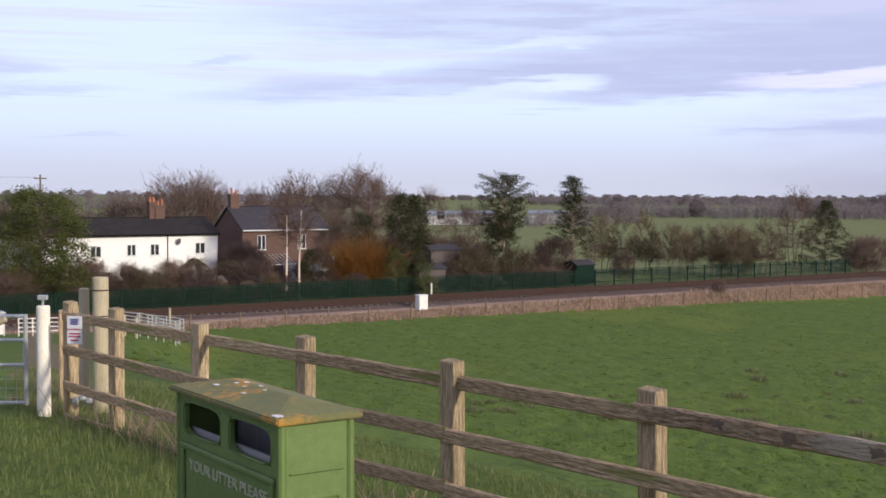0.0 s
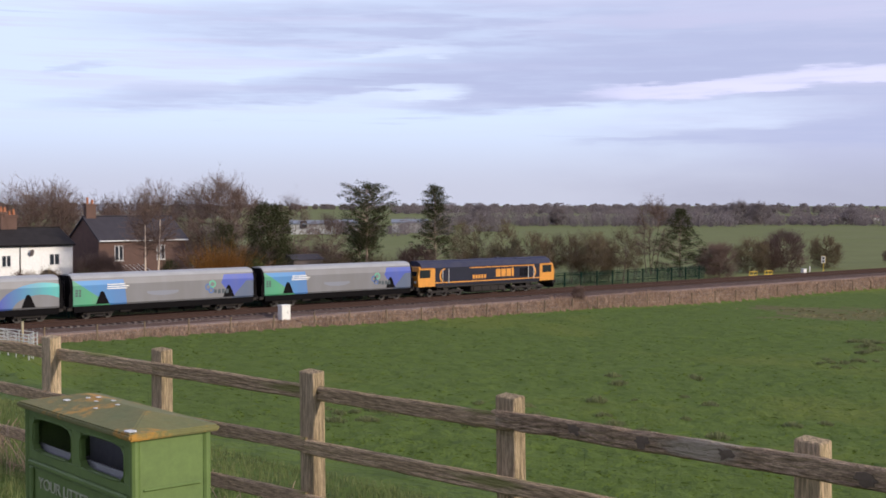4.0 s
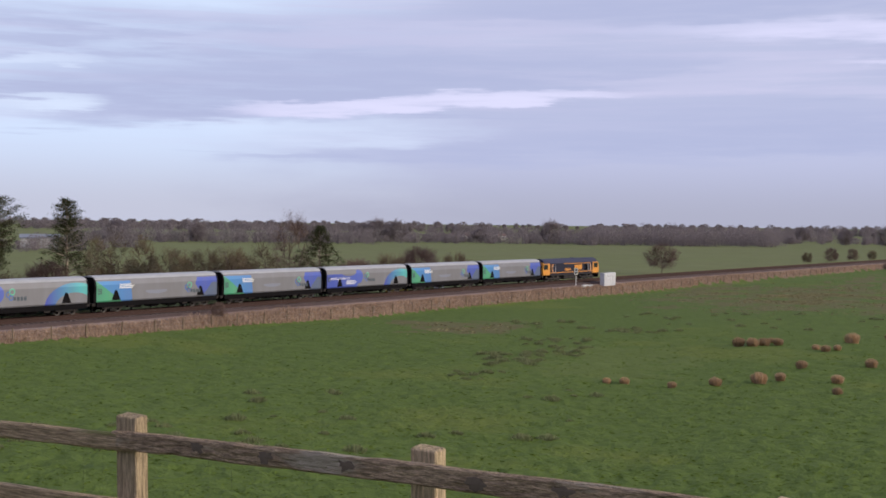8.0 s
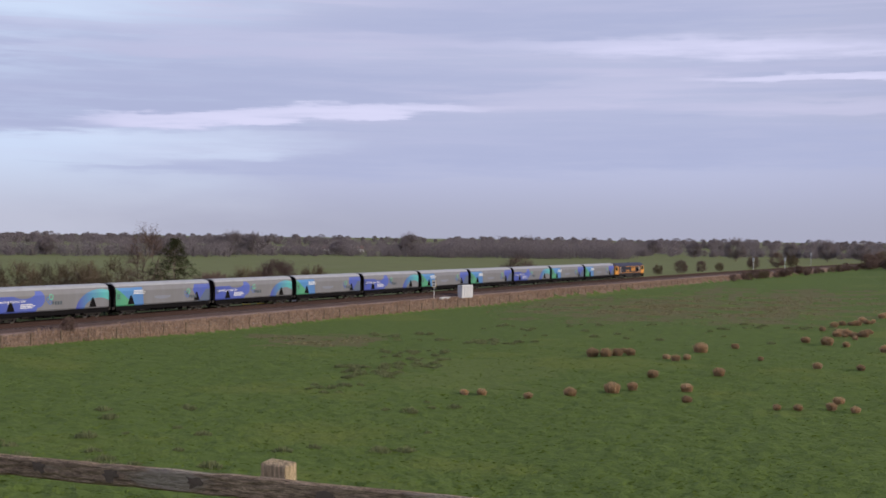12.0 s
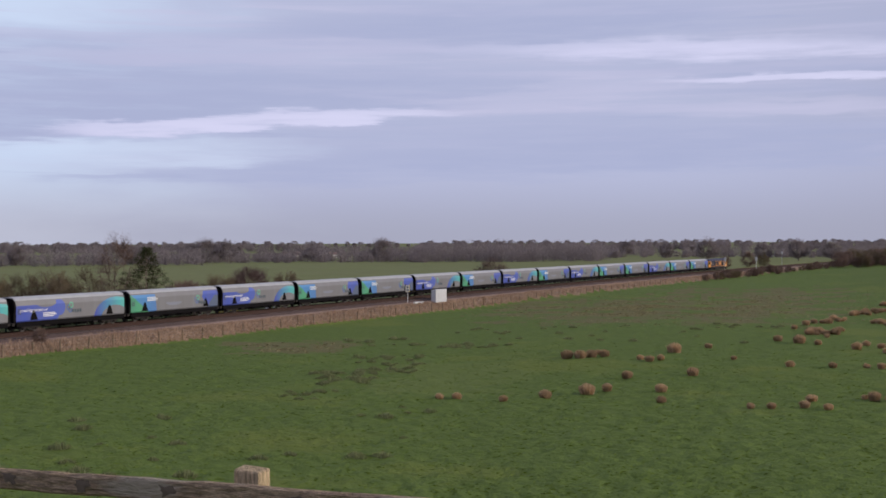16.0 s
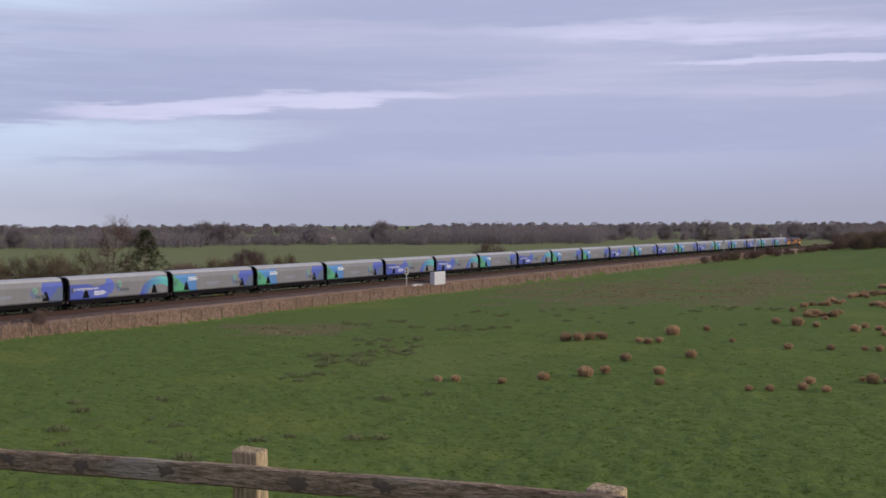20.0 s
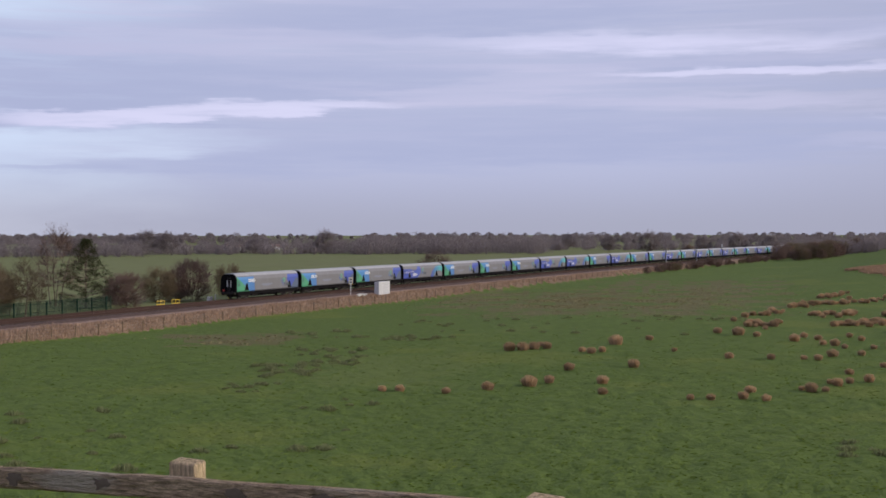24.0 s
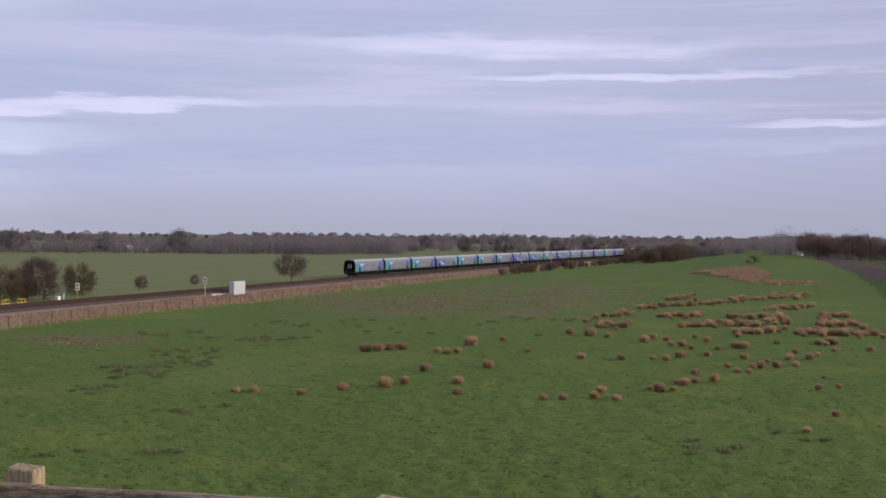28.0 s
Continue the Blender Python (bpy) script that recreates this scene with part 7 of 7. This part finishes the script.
def build_tussocks():
    random.seed(21)
    srcs = []
    for k in range(4):
        hp = clump(1.0, 0.62, 700, 0.45, dome_by=0.34)
        o = tagged(new("rush_tussock"), "brown winter tussock of soft rush in the pasture", "tussock", "rush tussocks")
        raw("tuft", hp.v, hp.f, RUSH, o)
        srcs.append(o)
    spots = TUSSOCKS_NEAR + TUSSOCKS_MID + TUSSOCKS_FAR
    for a, b, d0, d1, n in TUSSOCK_ROWS:
        n = int(n * 1.5)
        for k in range(n):
            q = (k + rnd(-0.2, 1.2)) / n
            spots.append((a + (b - a) * q, (d0 + (d1 - d0) * q) * random.gauss(1.0, 0.014), rnd(0.6, 1.35)))
    for i, (az, d, w) in enumerate(spots):
        if i < 4:
            put(srcs[i], az, d, rnd(0, 360), w * 0.78)
        else:
            again(srcs[i % 4], az, d, rnd(0, 360), w * 0.78)
    # dull green low rushes in patches
    LOW = mat("low green rushes", (0.245, 0.26, 0.13), 0.9, colour2=(0.175, 0.2, 0.09), scale=1.0, island=0.3, spec=0.05, thin=0.45)
    MARSH = mat("brown marsh grass", (0.3, 0.26, 0.14), 0.9, colour2=(0.22, 0.2, 0.1), scale=1.0, island=0.25, spec=0.05, thin=0.45)
    srcs = []
    for k in range(3):
        hp = clump(0.3, 0.55, 150, 0.8, dome_by=0.7)
        o = tagged(new("low_rush_clump"), "low dull green clump of rushes in the grass", "tussock", "low rushes")
        raw("tuft", hp.v, hp.f, LOW, o)
        srcs.append(o)
    low = []
    for a0, a1, d0, d1, n in ((-25.3, -28.3, 107, 118, 34), (-27.3, -30.4, 116, 134, 34), (-24.0, -26.5, 96, 102, 9), (-31.2, -34.6, 142, 148, 16), (-26.5, -31, 146, 158, 14), (-14, -31, 68, 92, 20), (-0.5, -12.0, 64, 74, 26), (-8, -20, 62, 68, 12), (-31, -46, 150, 176, 26), (-51.5, -52.2, 70, 75, 5), (-52, -58, 62, 84, 8), (-43.5, -47.5, 172, 180, 14)):
        for k in range(n):
            low.append((rnd(a1, a0), rnd(d0, d1), rnd(0.7, 1.7)))
    for i, (az, d, sc) in enumerate(low):
        if i < 3:
            put(srcs[i], az, d, rnd(0, 360), sc)
        else:
            again(srcs[i % 3], az, d, rnd(0, 360), sc)
    hp = Heap()
    for a0, a1, d0, d1, n in ((-33.5, -46.5, 178, 262, 11000), (-21.5, -26.7, 136, 154, 500), (-40, -50, 190, 300, 5000)):
        for k in range(n):
            az, d = random.gauss((a0 + a1) / 2, abs(a1 - a0) / 4.2), random.gauss((d0 + d1) / 2, (d1 - d0) / 5.0)
            x, y = bearing(az, d)
            if lumps(x, y, 5.0, 0.9) + lumps(x, y, 2.0, 0.2) * 0.6 < 0.0:
                continue
            z = hz(x, y)
            l, w = Vector((rnd(-0.2, 0.2), rnd(-0.2, 0.2), rnd(0.05, 0.13))), Vector((rnd(-1, 1), rnd(-1, 1), 0)).normalized() * rnd(0.1, 0.3)
            p = Vector((x, y, z - 0.03))
            hp.quad(p - w, p + w, p + w * 0.4 + l, p - w * 0.4 + l)
    tagged(raw("marsh_grass", hp.v, hp.f, MARSH), "brown patches of marsh grass in the pasture", "grass", kind="stuff")


build_tussocks()


def build_grass():
    """Tufts over the pasture, longer grass on the bank top, dead grass along the railway."""
    random.seed(33)
    hp = Heap()
    for k in range(80000):
        az, d = rnd(-62, 14), 30 + 120 * rnd(0, 1) ** 1.7
        x, y = bearing(az, d)
        s = x * ALONG[0] + y * ALONG[1]
        u = x * ACROSS[0] + y * ACROSS[1] - (TRACK_D - TRACK_K * max(0, s) ** 2)
        if u > -10.2:
            continue
        big = 0.5 + 0.5 * lumps(x, y, 1.6, 0.3)
        if rnd(0, 1) > 0.3 + 0.7 * big:
            continue
        h = rnd(0.012, 0.036) * (0.6 + 0.7 * big)
        w = Vector((rnd(-1, 1), rnd(-1, 1), 0)).normalized() * rnd(0.09, 0.24)
        p = Vector((x, y, 0))
        hp.v += [(p.x - w.x, p.y - w.y, -1), (p.x + w.x, p.y + w.y, -1), (p.x + rnd(-0.1, 0.1), p.y + rnd(-0.1, 0.1), h)]
        n = len(hp.v)
        hp.f.append((n - 3, n - 2, n - 1))
    v = np.array(hp.v)
    g = height(v[:, 0], v[:, 1])
    v[:, 2] = np.where(v[:, 2] < 0, g - 0.02, g + v[:, 2])
    tagged(raw("pasture_tufts", [tuple(q) for q in v], hp.f, BLADE), "short green tufts of grazed pasture grass", "grass", kind="stuff")
    # the bank top
    hp = Heap()
    for k in range(125000):
        x, y = rnd(-8.5, 5.0), rnd(3.2, 19.0)
        f = (x - FENCE_AT[0]) * FENCE_OUT[0] + (y - FENCE_AT[1]) * FENCE_OUT[1]
        az = math.degrees(math.atan2(-x, y))
        if f > 2.2 or az < -14 or az > 26 or (az > 17.5 and y > 13.2):
            continue
        patch = 0.5 + 0.5 * lumps(x, y, 0.7, 0.6)
        h = rnd(0.04, 0.1) * (0.6 + 0.9 * patch) * (1.5 if -1.1 < f < 0.5 else 1.0)
        w = Vector((rnd(-1, 1), rnd(-1, 1), 0)).normalized() * rnd(0.002, 0.0045)
        l = Vector((rnd(-1, 1), rnd(-1, 1), 0)) * h * 0.6
        n = len(hp.v)
        hp.v += [(x - w.x, y - w.y, -1), (x + w.x, y + w.y, -1), (x + l.x * 0.4 + w.x * 0.7, y + l.y * 0.4 + w.y * 0.7, h * 0.6), (x + l.x * 0.4 - w.x * 0.7, y + l.y * 0.4 - w.y * 0.7, h * 0.6), (x + l.x, y + l.y, h)]
        hp.f += [(n, n + 1, n + 2, n + 3), (n + 3, n + 2, n + 4)]
    v = np.array(hp.v)
    g = height(v[:, 0], v[:, 1])
    v[:, 2] = np.where(v[:, 2] < 0, g - 0.02, g + v[:, 2])
    tagged(raw("bank_grass", [tuple(q) for q in v], hp.f, BANKBLADE), "long green grass blades on the bank top", "grass", kind="stuff")
    # dead stalks at the foot of the fence
    hp = Heap()
    for k in range(900):
        t = rnd(0, 1)
        i = int(t * 7)
        a, b = Vector(POSTS[i]), Vector(POSTS[i + 1])
        p = a.lerp(b, t * 7 - i) + Vector(FENCE_OUT) * rnd(-0.45, 0.25)
        if lumps(p.x, p.y, 0.5, 2.0) < 0.0:
            continue
        z = hz(p.x, p.y)
        h = rnd(0.12, 0.42)
        l = Vector((rnd(-1, 1), rnd(-1, 1), 0)) * h * 0.8
        w = Vector((rnd(-1, 1), rnd(-1, 1), 0)).normalized() * 0.004
        hp.quad((p.x - w.x, p.y - w.y, z), (p.x + w.x, p.y + w.y, z), (p.x + l.x + w.x, p.y + l.y, z + h), (p.x + l.x - w.x, p.y + l.y, z + h))
    tagged(raw("dead_stalks", hp.v, hp.f, STRAW), "dry straw-coloured stalks below the fence", "grass", kind="stuff")
    # dead grass strip between field and railway
    hp = Heap()
    for k in range(90000):
        s = -40 + 470 * rnd(0, 1) ** 1.35
        u = rnd(-9.9, -6.6) if s < 320 else rnd(-10.5, -7)
        if k % 6 == 0:
            u = rnd(3.3, 5.4)
        x, y, h0 = line(s, u)
        q = 0.5 + 0.5 * lumps(x, y, 3.0, 1.1)
        h = rnd(0.14, 0.5) * (0.45 + 0.8 * q) * (0.6 if u > 0 else 1.0) * (1.35 if 100 < s < 122 else 1.0)
        w = rnd(0.02, 0.055) * (1 + s / 260)
        a = rnd(0, 6.283)
        n = len(hp.v)
        hp.v += [(x - w * math.cos(a), y - w * math.sin(a), -1), (x + w * math.cos(a), y + w * math.sin(a), -1), (x + rnd(-0.2, 0.2), y + rnd(-0.2, 0.2), h)]
        hp.f.append((n, n + 1, n + 2))
    v = np.array(hp.v)
    g = height(v[:, 0], v[:, 1])
    v[:, 2] = np.where(v[:, 2] < 0, g - 0.05, g + v[:, 2])
    tagged(raw("trackside_grass", [tuple(q) for q in v], hp.f, STRAW), "tall dead buff grass along the railway fence", "grass", kind="stuff")


build_grass()


def build_lineside():
    # post and wire fence at the field edge
    f = tagged(new("lineside_fence"), "wooden post and wire fence along the railway", "fence")
    x0, y0, _h = line(40, -9.7)
    f.matrix_world = pose(x0, y0, 0)
    s, pts = -30.0, []
    stake = boxes((-0.055, 0.055, -0.055, 0.055, -0.4, 1.3), bevel=0.01)
    first = part("stake", stake, mat("old fence stake", (0.22, 0.165, 0.115), 0.95, scale=2.0, vary=0.5, spec=0.05), f)
    k = 0
    while s < 330:
        x, y, h = line(s, -9.7)
        z = hz(x, y)
        o = first if k == 0 else new("stake", first.data)
        o.parent = f
        o.location, o.rotation_euler = (x - x0, y - y0, z), (rnd(-0.04, 0.04), rnd(-0.04, 0.04), h)
        pts.append((x - x0, y - y0, z))
        s += 4.2 + rnd(-0.3, 0.3)
        k += 1
    for dz in (0.45, 0.8, 1.15):
        hp = Heap()
        for a, b in zip(pts[:-1], pts[1:]):
            hp.limb((a[0], a[1], a[2] + dz), (b[0], b[1], b[2] + dz), 0.006, 0.006)
        raw("wire", hp.v, hp.f, GALV, f)

    def at_line(az, side):
        s = s_at(az, side)
        return line(s, side)

    # white relay box, cabinet, signs, yellow barriers, white rubble
    def relay_box(az, side, w, d, h, label, name="relay_box"):
        x, y, t = at_line(az, side)
        b = thing(name, x, y, hz(x, y), math.degrees(t), label, "cabinet")
        part("plinth", boxes((-w / 2 - 0.06, w / 2 + 0.06, -d / 2 - 0.06, d / 2 + 0.06, -0.3, 0.12), bevel=0.01), CESS, b)
        part("case", boxes((-w / 2, w / 2, -d / 2, d / 2, 0.12, h - 0.1), bevel=0.02), WHITEP, b)
        part("lid", boxes((-w / 2 - 0.05, w / 2 + 0.05, -d / 2 - 0.05, d / 2 + 0.05, h - 0.1, h), bevel=0.03), WHITEP, b)
        n = max(1, int(w / 0.8))
        for i in range(n):
            c = -w / 2 + w * (i + 0.5) / n
            q = part("door", boxes((c - w / n / 2 + 0.04, c + w / n / 2 - 0.04, -d / 2 - 0.02, -d / 2, 0.2, h - 0.18), bevel=0.006), WHITEP, b)
            part("handle", boxes((c + 0.12, c + 0.16, -d / 2 - 0.045, -d / 2 - 0.02, h * 0.5, h * 0.5 + 0.18)), BLACK, q)
        return b

    relay_box(-0.1, -7.0, 0.95, 0.7, 1.5, "white trackside relay box on a concrete base")
    CAB = mat("pale grey cabinet", (0.6, 0.6, 0.62), 0.6, scale=2.0, vary=0.12)
    x, y, t = at_line(-31.1, -7.4)
    b = thing("equipment_cabinet", x, y, hz(x, y), math.degrees(t), "row of pale grey ribbed equipment cabinets by the line", "cabinet")
    for i in range(4):
        c = -1.62 + 1.08 * i
        u = part("cabinet_bay", boxes((c - 0.52, c + 0.52, -0.45, 0.45, 0, 2.25), bevel=0.03), CAB, b)
        for k in range(4):
            part("rib", boxes((c - 0.42 + 0.26 * k, c - 0.36 + 0.26 * k, -0.475, -0.45, 0.1, 2.1)), CAB, u)
    ROCK = mat("white rubble", (0.7, 0.69, 0.66), 0.8)
    for k in range(6):
        x, y, t = at_line(-30.35 + 0.07 * k, -7.6 + rnd(-0.3, 0.3))
        bm = bmesh.new()
        bmesh.ops.create_icosphere(bm, subdivisions=1, radius=rnd(0.2, 0.35), matrix=Matrix.Diagonal((1.3, 1, 0.7, 1)))
        for q in bm.verts:
            q.co *= rnd(0.8, 1.15)
        o = part("rubble_block", bm, ROCK, None)
        tagged(o, "white broken concrete block beside the line", "block", "rubble blocks")
        o.matrix_world = pose(x, y, hz(x, y) + 0.3, rnd(0, 30), rnd(0, 30), rnd(0, 360))
    for az, side, h in ((-24.17, 4.6, 2.75), (-29.67, -6.6, 3.3)):
        x, y, t = at_line(az, side)
        z = hz(x, y)
        o = thing("speed_sign", x, y, z, math.degrees(math.atan2(y, x)) - 90, "white trackside board with black figures on a pole", "sign", "trackside boards")
        bm = bmesh.new()
        tube(bm, (0, 0, -0.3), (0, 0, h - 0.9), 0.055, n=10)
        part("pole", bm, YELLOW if side > 0 else WHITEP, o)
        part("board", boxes((-0.33, 0.33, -0.03, 0.03, h - 1.15, h), bevel=0.01), YELLOW, o)
        part("face", boxes((-0.29, 0.29, -0.045, -0.03, h - 1.11, h - 0.04)), WHITEP, o)
        part("figure_bar", boxes((-0.14, 0.14, -0.055, -0.045, h - 0.5, h - 0.2)), BLACK, o)
        part("figure_bar", boxes((-0.16, 0.16, -0.055, -0.045, h - 0.95, h - 0.7)), BLACK, o)
    x, y, t = at_line(-23.6, 4.4)
    o = thing("marker_post", x, y, hz(x, y), math.degrees(t), "short white trackside marker post", "post")
    part("shaft", boxes((-0.09, 0.09, -0.05, 0.05, -0.2, 1.3), bevel=0.02), WHITEP, o)
    x, y, t = at_line(-0.55, 2.9)
    o = thing("marker_post", x, y, hz(x, y), math.degrees(t), "slim white marker post between palisade and track", "post")
    part("shaft", boxes((-0.07, 0.07, -0.05, 0.05, -0.2, 1.7), bevel=0.02), WHITEP, o)
    relay_box(-23.35, 4.6, 0.8, 0.5, 0.95, "small grey location case beside the line", "location_case")
    for az in (-21.2, -21.85):
        x, y, t = at_line(az, 4.2)
        o = thing("yellow_barrier", x, y, hz(x, y), math.degrees(t), "yellow tubular guard rail beside the line", "barrier", "guard rails")
        for a, b in (((-0.9, 0, 0), (-0.9, 0, 1.0)), ((0, 0, 0), (0, 0, 1.0)), ((0.9, 0, 0), (0.9, 0, 1.0)), ((-0.9, 0, 1.0), (0.9, 0, 1.0)), ((-0.9, 0, 0.5), (0.9, 0, 0.5))):
            bm = bmesh.new()
            tube(bm, a, b, 0.05, n=8)
            part("bar", bm, YELLOW, o)


build_lineside()


def motions():
    """The train draws away along the line."""
    for ob, where in TRAIN:
        walk(ob, train_rows(where))


motions()
